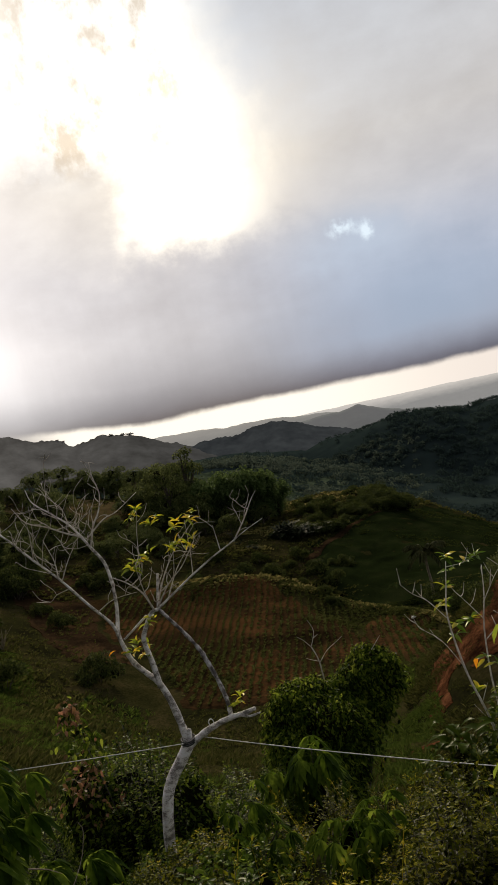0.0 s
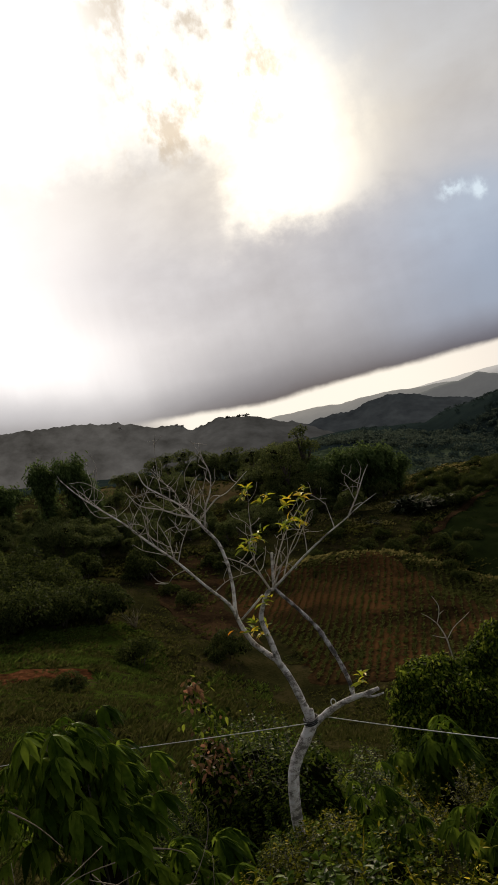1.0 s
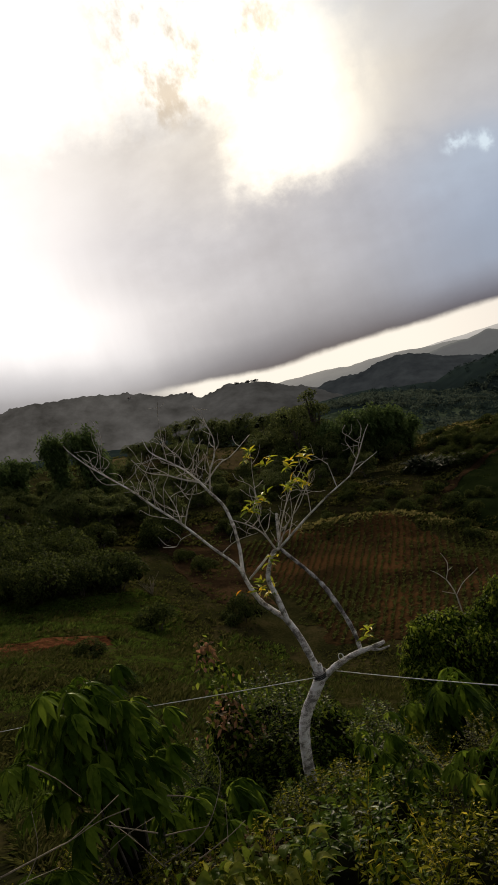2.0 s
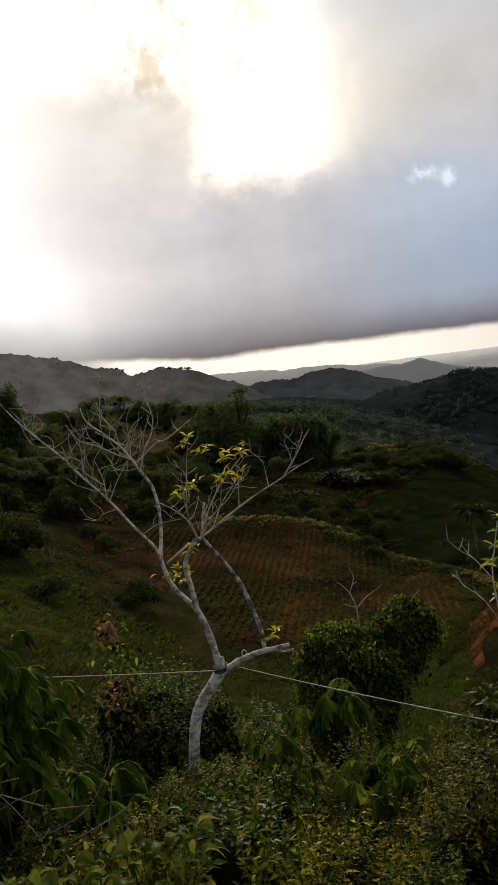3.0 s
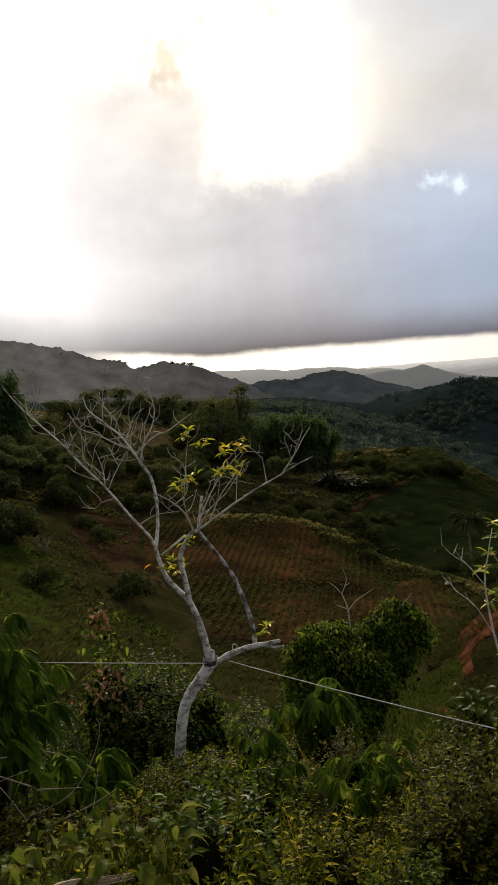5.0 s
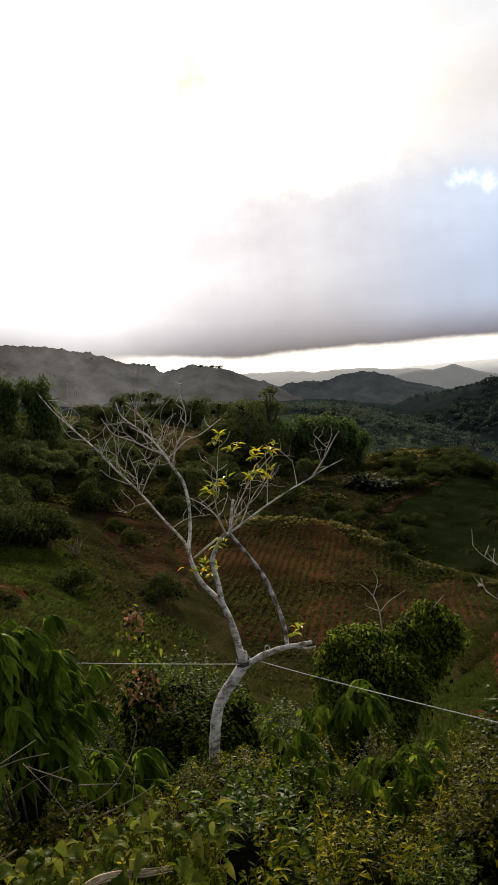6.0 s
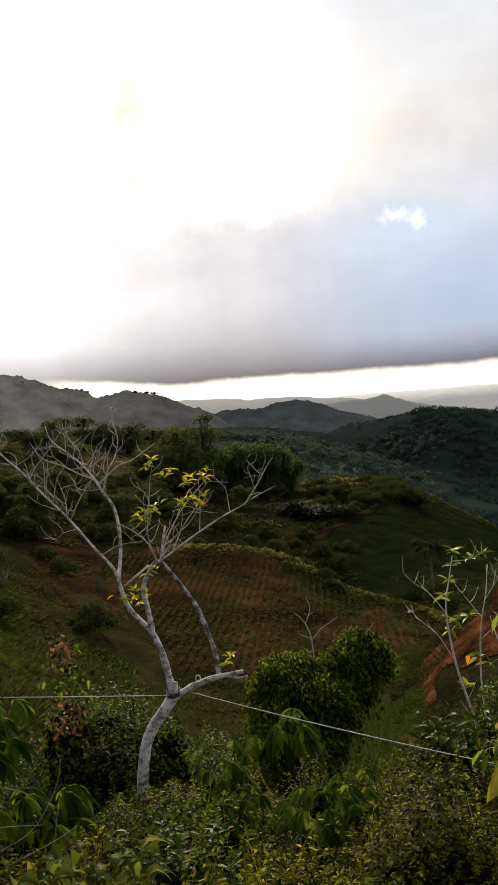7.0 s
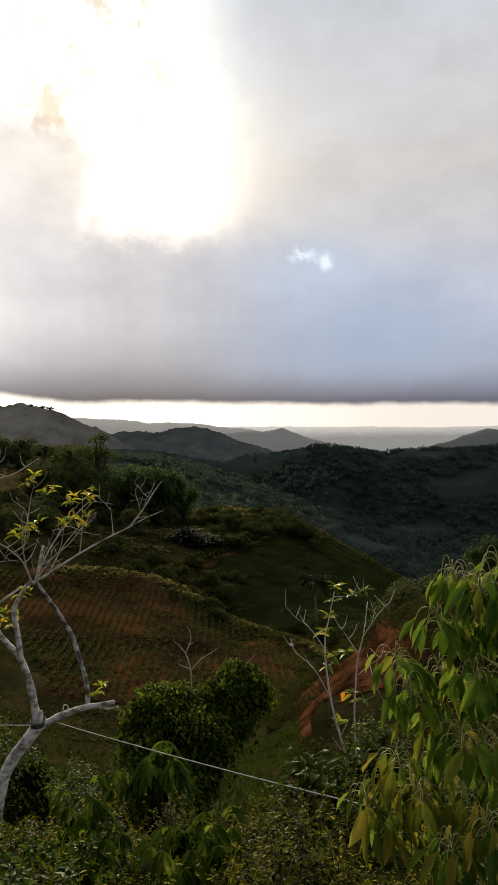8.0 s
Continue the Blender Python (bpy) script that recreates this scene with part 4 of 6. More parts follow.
def side_twigs(c, r, chance, long, rng=RNG):
    for k in range(1, len(c) - 1):
        if rng.random() < chance:
            base = Vector(c[k]) - O
            out_ = Vector((c[k + 1] - c[k - 1]).tolist()).normalized()
            side = out_ * 0.35 + Vector((rng.normal() * 0.8, rng.normal() * 0.5, rng.normal() * 0.45)) + Vector((0, 0, 0.5))
            ln = rng.uniform(0.10, long)
            pts = crooked(base, side, ln, 0.36)
            part("twig", Heap().tube(pts, r, 0.0016, 5, 3, 0.06).mesh("twig", TWIG), tree)
            for j in (1, 2):
                if rng.random() < 0.5 and ln > 0.18:
                    way = Vector((rng.normal() * 0.8, rng.normal() * 0.3, 0.5 + 0.3 * rng.random()))
                    part("twig", Heap().tube(crooked(pts[j], way, ln * rng.uniform(0.3, 0.55), 0.25), r * 0.7, 0.0014, 5, 3).mesh("twig", TWIG), tree)


for pts, r in TWIGS:
    part("twig", Heap().tube([Vector(p) - O for p in pts], r * 0.85, r * 0.3, 6, 4, 0.06).mesh("twig", TWIG), tree)
    side_twigs(spline(pts, 4), r * 0.40, 0.34, 0.30)
for pts in SPRAY + SPRAY:
    side_twigs(spline(pts, 6), 0.0027, 0.34, 0.46)


def leaf_mesh(name, mat, length, width, droop, fold, curl=0.0):
    """One larger leaf, pointing along +y from its stalk, of six rows across."""
    n = 7
    t = np.linspace(0, 1, n)
    w = width * np.sin(np.pi * np.clip(t, 0.02, 0.985) ** 0.8) ** 0.85 * 0.5
    y = length * t * (1 - 0.25 * droop * t)
    z = -droop * length * t * t + curl * length * np.sin(np.pi * t) * 0.15
    v = []
    for k in range(n):
        wav = 0.06 * width * math.sin(k * 2.1)
        v += [(-w[k], y[k], z[k] + fold * w[k] + wav), (-w[k] * 0.5, y[k], z[k] + fold * w[k] * 0.4), (0, y[k], z[k]), (w[k] * 0.5, y[k], z[k] + fold * w[k] * 0.4), (w[k], y[k], z[k] + fold * w[k] - wav)]
    f = [(a * 5 + b, a * 5 + b + 1, a * 5 + b + 6, a * 5 + b + 5) for a in range(n - 1) for b in range(4)]
    return mesh_of(name, v, f, mat)


YELLOWS = [leaf_mesh("leaf", YELLOW, 0.13, 0.042, 0.35, 0.6), leaf_mesh("leaf", YELLOW, 0.10, 0.038, 0.6, 0.45), leaf_mesh("leaf", YELLOW, 0.14, 0.044, 0.2, 0.7)]
ORANGES = leaf_mesh("leaf", ORANGE, 0.10, 0.042, 0.5, 0.3)


def whorl(place, n, parent, origin, meshes, up=0.35, size=1.0, rng=RNG):
    for k in range(n):
        a = 2 * math.pi * (k + rng.uniform(-0.3, 0.3)) / n
        ob = new("leaf", meshes[rng.integers(len(meshes))])
        ob.parent = parent
        s = size * rng.uniform(0.8, 1.15)
        ob.matrix_basis = Matrix.LocRotScale(Vector(place) - origin + Vector(rng.normal(size=3).tolist()) * 0.01, Euler((rng.uniform(-0.75, 0.45) + up, rng.uniform(-0.7, 0.7), a)), (s, s, s))


for p, n in (((-0.73, 5.19, 1.29), 6), ((-0.61, 5.15, 1.20), 4), ((-0.45, 5.2, 1.13), 5), ((-0.33, 5.28, 1.16), 5), ((-0.48, 5.1, 0.99), 6), ((-0.36, 5.02, 1.0), 5),
             ((-0.79, 4.97, 0.93), 6), ((-0.69, 5.1, 0.96), 4), ((-0.78, 5.1, 0.49), 3), ((-0.94, 5.15, 0.31), 5), ((-0.87, 5.13, 0.28), 4), ((-0.29, 5.08, -0.23), 5)):
    whorl(p, n + 3, tree, O, YELLOWS, 0.5, 0.66)
    whorl(Vector(p) + Vector((0.035, 0.02, 0.045)), n, tree, O, YELLOWS, 0.8, 0.56)
for p in ((-1.09, 5.16, 0.33), (-1.05, 5.14, 0.32)):
    whorl(p, 1, tree, O, [ORANGES], -0.2, 0.65)

# the cord tied round the fork, slack to both sides
cord = thing("cord", (-0.70, 5.11, -0.45), "thin white cord tied to the bare tree and stretched across", "cord")
OC = Vector((-0.70, 5.11, -0.45))


def sag(a, b, drop, n=9):
    return [Vector(a).lerp(Vector(b), t) - Vector((0, 0, drop * 4 * t * (1 - t))) - OC for t in np.linspace(0, 1, n)]


part("line", Heap().tube(sag((-0.70, 5.06, -0.425), (-3.23, 5.63, -0.42), 0.01), 0.0034, 0.0034, 6, 3).mesh("line", CORD), cord)
part("line", Heap().tube(sag((-3.23, 5.63, -0.42), (-4.6, 5.95, -0.44), 0.01), 0.0034, 0.0034, 6, 3).mesh("line", CORD), cord)
part("line", Heap().tube(sag((-0.66, 5.17, -0.425), (1.45, 3.46, -0.42), 0.02), 0.0034, 0.0034, 6, 3).mesh("line", CORD), cord)
ring = Heap()
for k in range(3):
    circle = [Vector((-0.70 + 0.052 * math.cos(a), 5.11 + 0.052 * math.sin(a), -0.425 + 0.012 * k - 0.01 + 0.012 * math.sin(a))) - OC for a in np.linspace(0, 2 * math.pi, 13)]
    ring.tube(circle, 0.0055, 0.0055, 6, 2)
part("knot", ring.mesh("knot", BINDING), cord, "dark binding round the fork")
loop = [Vector((-0.50 + 0.018 * math.cos(a), 5.06, -0.318 + 0.026 * math.sin(a))) - OC for a in np.linspace(0, 2 * math.pi, 11)]
part("loop", Heap().tube(loop, 0.004, 0.004, 6, 2).mesh("loop", CORD), cord, "small white loop on the limb")


# ---- plants: kinds ----
def shell_points(n, radii, rng, low=-0.35):
    """Places spread over a lumpy dome, and the ways out of it."""
    d = unit(rng.normal(size=(n * 2, 3)))
    d = d[d[:, 2] > low][:n]
    r = 0.72 + 0.33 * rng.random(len(d)) ** 0.5
    return d * r[:, None] * np.array(radii), d


def crown_arrays(lobes, per, size, rng, flat=False, droop=0.3):
    h = Heap()
    for c, radii in lobes:
        p, d = shell_points(per, radii, rng)
        way = unit(d + rng.normal(size=d.shape) * 0.7 + np.array([0, 0, -droop]))
        up = unit(d + rng.normal(size=d.shape) * 0.4 + np.array([0, 0, 0.6]))
        ln = size * rng.uniform(0.6, 1.4, len(p))
        make = flakes if flat else leaves
        h.add(*make(p + np.array(c), way, up, ln, ln * (0.55 if flat else 0.34)))
    return h


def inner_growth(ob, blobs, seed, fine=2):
    """Lumpy dark masses added inside a bush for its inner shade; no light passes."""
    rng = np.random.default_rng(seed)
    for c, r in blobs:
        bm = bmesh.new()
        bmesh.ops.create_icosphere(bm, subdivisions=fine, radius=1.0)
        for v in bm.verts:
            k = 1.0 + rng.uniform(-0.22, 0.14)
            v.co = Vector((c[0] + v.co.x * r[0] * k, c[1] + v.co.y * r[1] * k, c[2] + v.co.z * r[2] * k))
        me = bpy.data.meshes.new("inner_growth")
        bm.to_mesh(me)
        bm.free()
        me.materials.append(SHADELITTER)
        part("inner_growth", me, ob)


def broad_tree(seed, height, spread, label, leaf=0.22, lobes=11, per=520, group="trees on the hill"):
    rng = np.random.default_rng(seed)
    ob = thing("tree", (0, 0, 0), label, "tree", group)
    t = Heap().tube([(0, 0, -0.3), (0.05, 0.03, height * 0.3), (-0.08, 0.06, height * 0.62), (0.0, 0.0, height * 0.85)], height * 0.028, height * 0.008, 8, 3, 0.04)
    where = []
    for k in range(lobes):
        a, hgt = rng.uniform(0, 6.28), rng.uniform(0.22, 0.92)
        r = spread * (1.05 - abs(hgt - 0.55) * 1.1) * rng.uniform(0.3, 0.8)
        c = np.array([r * math.cos(a), r * math.sin(a), height * hgt])
        s = rng.uniform(0.26, 0.48) * spread
        where.append((c, (s, s, s * 0.75)))
        t.tube([(0, 0, height * hgt * 0.55), tuple(c * np.array([0.5, 0.5, 0.78])), tuple(c)], height * 0.012, height * 0.003, 5, 2)
    part("trunk", t.mesh("trunk", DARKBARK), ob)
    part("crown", crown_arrays(where, per, leaf, rng, True).mesh("crown", TREELEAF), ob)
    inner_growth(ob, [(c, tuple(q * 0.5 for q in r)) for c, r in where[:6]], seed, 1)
    return ob


def bamboo(seed, height, spread, culms=30, per=260, label="", leaf=0.42):
    rng = np.random.default_rng(seed)
    ob = thing("bamboo_clump", (0, 0, 0), label or "dense clump of bamboo with drooping feathery tops", "bamboo", "bamboo clumps")
    cr = Heap()
    for k in range(culms):
        a = rng.uniform(0, 6.28)
        lean = spread * rng.uniform(0.1, 1.0)
        hh = height * rng.uniform(0.65, 1.0)
        b = np.array([0.5 * math.cos(a), 0.5 * math.sin(a), -0.2]) * rng.uniform(0.3, 1.3)
        o = np.array([math.cos(a), math.sin(a), 0])
        pts = [b, b + o * lean * 0.15 + np.array([0, 0, hh * 0.5]), b + o * lean * 0.5 + np.array([0, 0, hh * 0.88]), b + o * lean * 0.95 + np.array([0, 0, hh * 0.86])]
        part("cane", Heap().tube(pts, 0.05, 0.012, 5, 3).mesh("cane", DARKBARK), ob)
        c = spline(pts, 8)
        n0 = len(c)
        i = rng.integers(int(n0 * 0.25), n0, per)
        p = c[i] + rng.normal(size=(per, 3)) * np.array([0.42, 0.42, 0.5])
        way = unit(rng.normal(size=(per, 3)) * 0.6 + o * 0.6 + np.array([0, 0, -0.55]))
        up = unit(rng.normal(size=(per, 3)) * 0.4 + np.array([0, 0, 1.0]))
        ln = leaf * rng.uniform(0.6, 1.4, per)
        cr.add(*flakes(p, way, up, ln, ln * 0.4))
    part("foliage", cr.mesh("foliage", BAMBOO), ob)
    inner_growth(ob, [((0, 0, height * 0.36), (0.35 + spread * 0.22, 0.35 + spread * 0.22, height * 0.34))], seed, 2)
    return ob


def shrub(seed, height, spread, mat, label, leaf=0.16, lobes=7, per=230, near=False, group="shrubs on the slopes"):
    rng = np.random.default_rng(seed)
    ob = thing("shrub", (0, 0, 0), label, "shrub", group)
    st = Heap()
    where = []
    for k in range(lobes):
        a, r = rng.uniform(0, 6.28), spread * math.sqrt(rng.random()) * 0.7
        hgt = height * rng.uniform(0.35, 0.8) * (1.1 - 0.5 * r / spread)
        c = np.array([r * math.cos(a), r * math.sin(a), hgt])
        s = spread * rng.uniform(0.26, 0.45)
        where.append((c, (s, s, min(s * 0.9, height * 0.4))))
        st.tube([(0, 0, -0.15), tuple(c * np.array([0.4, 0.4, 0.5])), tuple(c)], height * 0.02, height * 0.006, 4, 1)
    part("woody_base", st.mesh("woody_base", DARKBARK), ob)
    part("foliage", crown_arrays(where, per, leaf, rng, not near).mesh("foliage", mat), ob)
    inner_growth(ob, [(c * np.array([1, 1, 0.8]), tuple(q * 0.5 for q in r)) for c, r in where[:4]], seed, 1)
    return ob


def set_out(makers, rows, rng, sink=0.0):
    """Copies of the first of each kind, stood on the land: rows of (kind, bearing, distance, scale). The first use moves the original."""
    used = set()
    for k, az, d, s in rows:
        p = on_ground(az, d) - Vector((0, 0, sink))
        m = Matrix.LocRotScale(p, Euler((0, 0, rng.uniform(0, 6.28))), (s, s, s * rng.uniform(0.9, 1.1)))
        if k in used:
            copy_thing(makers[k], m)
        else:
            makers[k].matrix_basis = m
            used.add(k)


RP = np.random.default_rng(11)
TREES = {
    "a": broad_tree(1, 7.5, 3.4, "dark broad-leaved tree on the hill"),
    "b": broad_tree(2, 6.0, 3.2, "low spreading dark tree on the hill", lobes=12),
    "c": broad_tree(3, 9.0, 2.0, "tall narrow dark tree above the others", lobes=20, per=220),
    "d": broad_tree(4, 5.0, 2.8, "small round dark tree on the hill"),
    "e": bamboo(5, 8.5, 3.6, 22, 420, leaf=0.5),
    "f": bamboo(6, 12.6, 0.8, 12, 520, "tall narrow clump of bamboo standing above the trees"),
}
rows = [("f", -23.2, 96, 1.06), ("f", -21.1, 95, 1.16), ("f", -20.1, 97, 0.80), ("b", -22.2, 96, 1.0), ("e", -26.6, 100, 0.9), ("e", -29.5, 98, 0.95), ("b", -19.6, 96, 0.7), ("b", -18.4, 108, 0.9),
        ("c", -3.7, 120, 1.5), ("a", -4.4, 121, 1.0), ("b", -3.1, 121, 1.1), ("e", -2.6, 116, 1.15), ("e", -1.5, 115, 1.36), ("e", -0.5, 117, 1.42), ("e", 0.6, 116, 1.30), ("e", 1.6, 118, 1.12), ("e", 2.5, 119, 0.85), ("b", 3.0, 122, 0.6), ("d", -3.6, 115, 1.0), ("d", -1.0, 112, 0.8), ("d", 1.4, 113, 0.7)]
for k in range(34):
    az = -17.5 + 13.8 * k / 33 + RP.uniform(-0.4, 0.4)
    rows.append((RP.choice(list("abdab")), az, RP.uniform(136, 141) if -13.0 < az < -8.4 else RP.uniform(108, 134), np.interp(az, (-17, -12, -8, -4), (0.65, 0.95, 1.15, 1.2)) * RP.uniform(0.75, 1.05)))
for k in range(26):
    rows.append((RP.choice(list("bdb")), RP.uniform(-30, -15), RP.uniform(82, 98), RP.uniform(0.6, 0.95)))
for k in range(8):
    rows.append((RP.choice(list("bd")), RP.uniform(-8.5, -1.0), RP.uniform(100, 112), RP.uniform(0.5, 0.75)))
# Low dark trees added to stand for the deep shade below the belt.
for k in range(64):
    rows.append((RP.choice(list("bdd")), RP.uniform(-27.0, -6.0), RP.uniform(90, 106), RP.uniform(0.35, 0.62)))
rows += [("a", 19.4, 44, 0.70), ("b", 20.9, 45, 0.80), ("d", 22.3, 43, 0.85), ("e", 25.9, 34, 0.30), ("e", 27.3, 34, 0.36), ("e", 29.0, 34, 0.36)]
set_out(TREES, rows, RP, 0.7)

BUSHES = {
    "g": shrub(21, 1.7, 1.5, SHRUBLEAF, "low dark shrub on the grass slope", 0.13, per=420),
    "h": shrub(22, 2.4, 1.9, SHRUBLEAF, "rounded dark shrub on the grass slope", 0.13, lobes=9, per=460),
    "i": shrub(23, 1.1, 1.2, BLADE, "olive-green bushy growth on the hillside", 0.11, per=380),
}
rows = []
for k in range(36):
    rows.append((RP.choice(list("hhg")), RP.uniform(-33, -20.4), RP.uniform(53, 72), RP.uniform(0.8, 1.6)))
for k in range(80):
    az = RP.uniform(-17, 12.5)
    rows.append((RP.choice(list("gii")), az, RP.uniform(80, 100) if az < 4.6 else RP.uniform(104, 128), RP.uniform(0.3, 0.8) * (0.6 if -2.0 < az < 5.5 else 1.0)))
for k in range(16):
    rows.append((RP.choice(list("gh")), RP.uniform(9.0, 13.2), RP.uniform(112, 130), RP.uniform(0.6, 1.1)))
for k in range(16):
    az = RP.uniform(-14, 4)
    rows.append((RP.choice(list("gi")), az, 77.5 + 0.35 * abs(az) + RP.uniform(-1, 3), RP.uniform(0.5, 1.0)))
for k in range(14):
    rows.append((RP.choice(list("gi")), RP.uniform(4.5, 12), RP.uniform(65, 71), RP.uniform(0.25, 0.55)))
for k in range(12):
    rows.append((RP.choice(list("gh")), RP.uniform(13.5, 19.5), RP.uniform(62, 72), RP.uniform(0.7, 1.4)))
for k in range(18):
    rows.append((RP.choice(list("iig")), RP.uniform(-32, -9), RP.uniform(22, 48), RP.uniform(0.2, 0.6)))
for k in range(22):
    rows.append((RP.choice(list("iig")), RP.uniform(-24, -15), RP.uniform(66, 84), RP.uniform(0.7, 1.5)))
for k in range(46):
    rows.append((RP.choice(list("ggh")), RP.uniform(4.2, 10.5), RP.uniform(108, 130), RP.uniform(0.35, 0.8)))
for k in range(15):
    az = RP.uniform(-3, 7)
    rows.append((RP.choice(list("gg")), az, 84 - 0.6 * max(az, 0) + RP.uniform(0, 9), RP.uniform(0.3, 0.8)))
rows += [("i", -11.5, 58, 1.6), ("g", -13.5, 52, 1.0), ("h", 23.4, 35, 0.5), ("i", 20.5, 31, 0.6), ("i", 18.0, 30.6, 0.5), ("g", -20.0, 47, 0.9)]
set_out(BUSHES, rows, RP, 0.4)

# pale bare-twigged bush in the meadow
pale = thing("bare_bush", on_ground(-19.6, 57), "pale leafless bush in the meadow", "shrub")
h = Heap()
for k in range(34):
    a, ln = RP.uniform(0, 6.28), RP.uniform(0.7, 1.4)
    o = np.array([math.cos(a) * 0.6, math.sin(a) * 0.6, 1.0])
    h.tube([(0, 0, -0.1), tuple(o * ln * 0.5), tuple(o * ln + RP.normal(size=3) * 0.2)], 0.02, 0.008, 4, 2)
part("woody_base", h.mesh("woody_base", STICK), pale)

# the pale spiky plants on the hillside
spiky = thing("spiky_plant", (0, 0, 0), "clump of grey-green strap-leaved spiky plants on the hillside", "plant", "spiky plants on the hillside")
rs = np.random.default_rng(31)
for c in ((0, 0, 0.25), (0.55, 0.4, 0.65), (-0.6, 0.3, 0.15)):
    n = 34
    a, u = rs.uniform(0, 6.28, n), rs.uniform(0.25, 2.2, n)
    way = np.stack([np.cos(a), np.sin(a), u], -1)
    v, f = leaves(np.tile(np.array(c), (n, 1)), way, np.tile([0, 0, 1.0], (n, 1)) + way * 0.1, rs.uniform(0.9, 1.5, n), 0.10, 0.45, 0.3, (1.0, 0.8))
    part("rosette", Heap().add(v, f).mesh("rosette", AGAVE), spiky)
set_out({"s": spiky}, [("s", az, d, s) for az, d, s in ((2.1, 98.5, 1.2), (2.8, 99.5, 1.6), (3.5, 99, 2.0), (4.1, 100, 1.9), (5.6, 101.5, 1.2), (0.2, 92, 0.6), (-0.8, 95, 0.5))], RP)
HEDGE = {"u": shrub(24, 1.5, 1.5, SHRUBLEAF, "dark growth under the spiky plants", 0.2)}
set_out(HEDGE, [("u", az, d, 1.1) for az, d in ((2.2, 100), (2.9, 101), (3.5, 100.5), (4.1, 102), (4.7, 101), (5.4, 102), (6.3, 103), (7.0, 104))], RP, 0.3)

# the palm in the valley
pp = on_ground(12.85, 74)
palm = thing("palm_tree", pp, "small dark coconut palm standing in the valley field", "palm")
part("trunk", Heap().tube([(0, 0, -0.2), (0.05, 0, 1.4), (0.0, 0.05, 3.2), (0.08, 0, 4.4)], 0.15, 0.10, 8, 4, 0.03).mesh("trunk", STICK), palm)
for k in range(15):
    a, rise = k * 2.4, RP.uniform(0.6, 2.3)
    o = np.array([math.cos(a), math.sin(a), 0.0])
    c = [np.array([0.08, 0, 4.4]) + o * r * 1.9 + np.array([0, 0, rise * r * 1.3 - 1.7 * r * r]) for r in (0.02, 0.35, 0.7, 1.0)]
    cc = spline(c, 5)
    hp = Heap().tube(c, 0.03, 0.008, 4, 3)
    tt = np.gradient(cc, axis=0)
    for sgn in (1, -1):
        side = np.cross(unit(tt), np.array([0, 0, 1.0])) * sgn
        way = unit(side + unit(tt) * 0.5 + np.array([0, 0, -0.5]))
        hp.add(*flakes(cc, way, np.tile([0, 0, 1.0], (len(cc), 1)), 0.55, 0.07))
        for q in (0.25, 0.5, 0.75):
            hp.add(*flakes(cc + tt * q, way, np.tile([0, 0, 1.0], (len(cc), 1)), 0.5, 0.05))
    part("frond", hp.mesh("frond", FROND), palm)

sack = thing("sack", on_ground(11.0, 62.5), "small pale sack lying beside the field", "sack")
bm = bmesh.new()
bmesh.ops.create_icosphere(bm, subdivisions=2, radius=0.2)
for v in bm.verts:
    v.co.z = max(v.co.z * 0.8, -0.1) + 0.1
    v.co.x *= 1.2 + 0.1 * math.sin(v.co.y * 9)
me = bpy.data.meshes.new("body")
bm.to_mesh(me)
bm.free()
me.materials.append(PALE)
part("body", me, sack)

# houses and trees far off on the left ridge


def house(az, el, d, s):
    ob = thing("house", bearing(az, el, d), "small pale house far off on the ridge", "house", "houses on the ridge", turn=radians(-az), scale=s)
    w = np.array([(-4, -3, -3), (4, -3, -3), (4, 3, -3), (-4, 3, -3), (-4, -3, 2.8), (4, -3, 2.8), (4, 3, 2.8), (-4, 3, 2.8), (-4, 0, 4.6), (4, 0, 4.6)], float)
    part("wall", mesh_of("wall", w, np.array([(0, 1, 5, 4), (1, 2, 6, 5), (2, 3, 7, 6), (3, 0, 4, 7), (5, 6, 9, 9), (7, 4, 8, 8)])[:4], PLASTER, False), ob)
    g = np.array([(-4.5, -3.6, 2.6), (4.5, -3.6, 2.6), (4.5, 0, 4.8), (-4.5, 0, 4.8), (4.5, 3.6, 2.6), (-4.5, 3.6, 2.6), (-4.5, -3.6, 2.4), (4.5, -3.6, 2.4), (4.5, 0, 4.6), (-4.5, 0, 4.6), (4.5, 3.6, 2.4), (-4.5, 3.6, 2.4)], float)
    part("roof", mesh_of("roof", g, np.array([(0, 1, 2, 3), (3, 2, 4, 5), (6, 9, 8, 7), (9, 11, 10, 8), (0, 6, 7, 1), (5, 4, 10, 11)]), ROOFING, False), ob)
    for x in (-2.2, 0.0, 2.2):
        part("window" if x else "door", mesh_of("pane", np.array([(x - 0.6, -3.03, 0.3 if x else -1.0), (x + 0.6, -3.03, 0.3 if x else -1.0), (x + 0.6, -3.03, 1.7), (x - 0.6, -3.03, 1.7), (x - 0.6, -3.12, 0.3 if x else -1.0), (x + 0.6, -3.12, 0.3 if x else -1.0), (x + 0.6, -3.12, 1.7), (x - 0.6, -3.12, 1.7)], float), np.array([(4, 5, 6, 7), (0, 4, 7, 3), (1, 2, 6, 5), (3, 7, 6, 2), (0, 1, 5, 4)]), BINDING, False), ob)
    return ob


for az, el, d in ((-16.6, 2.95, 985), (-12.4, 1.98, 988), (-12.0, 1.80, 990)):
    house(az, el, d, 0.5)

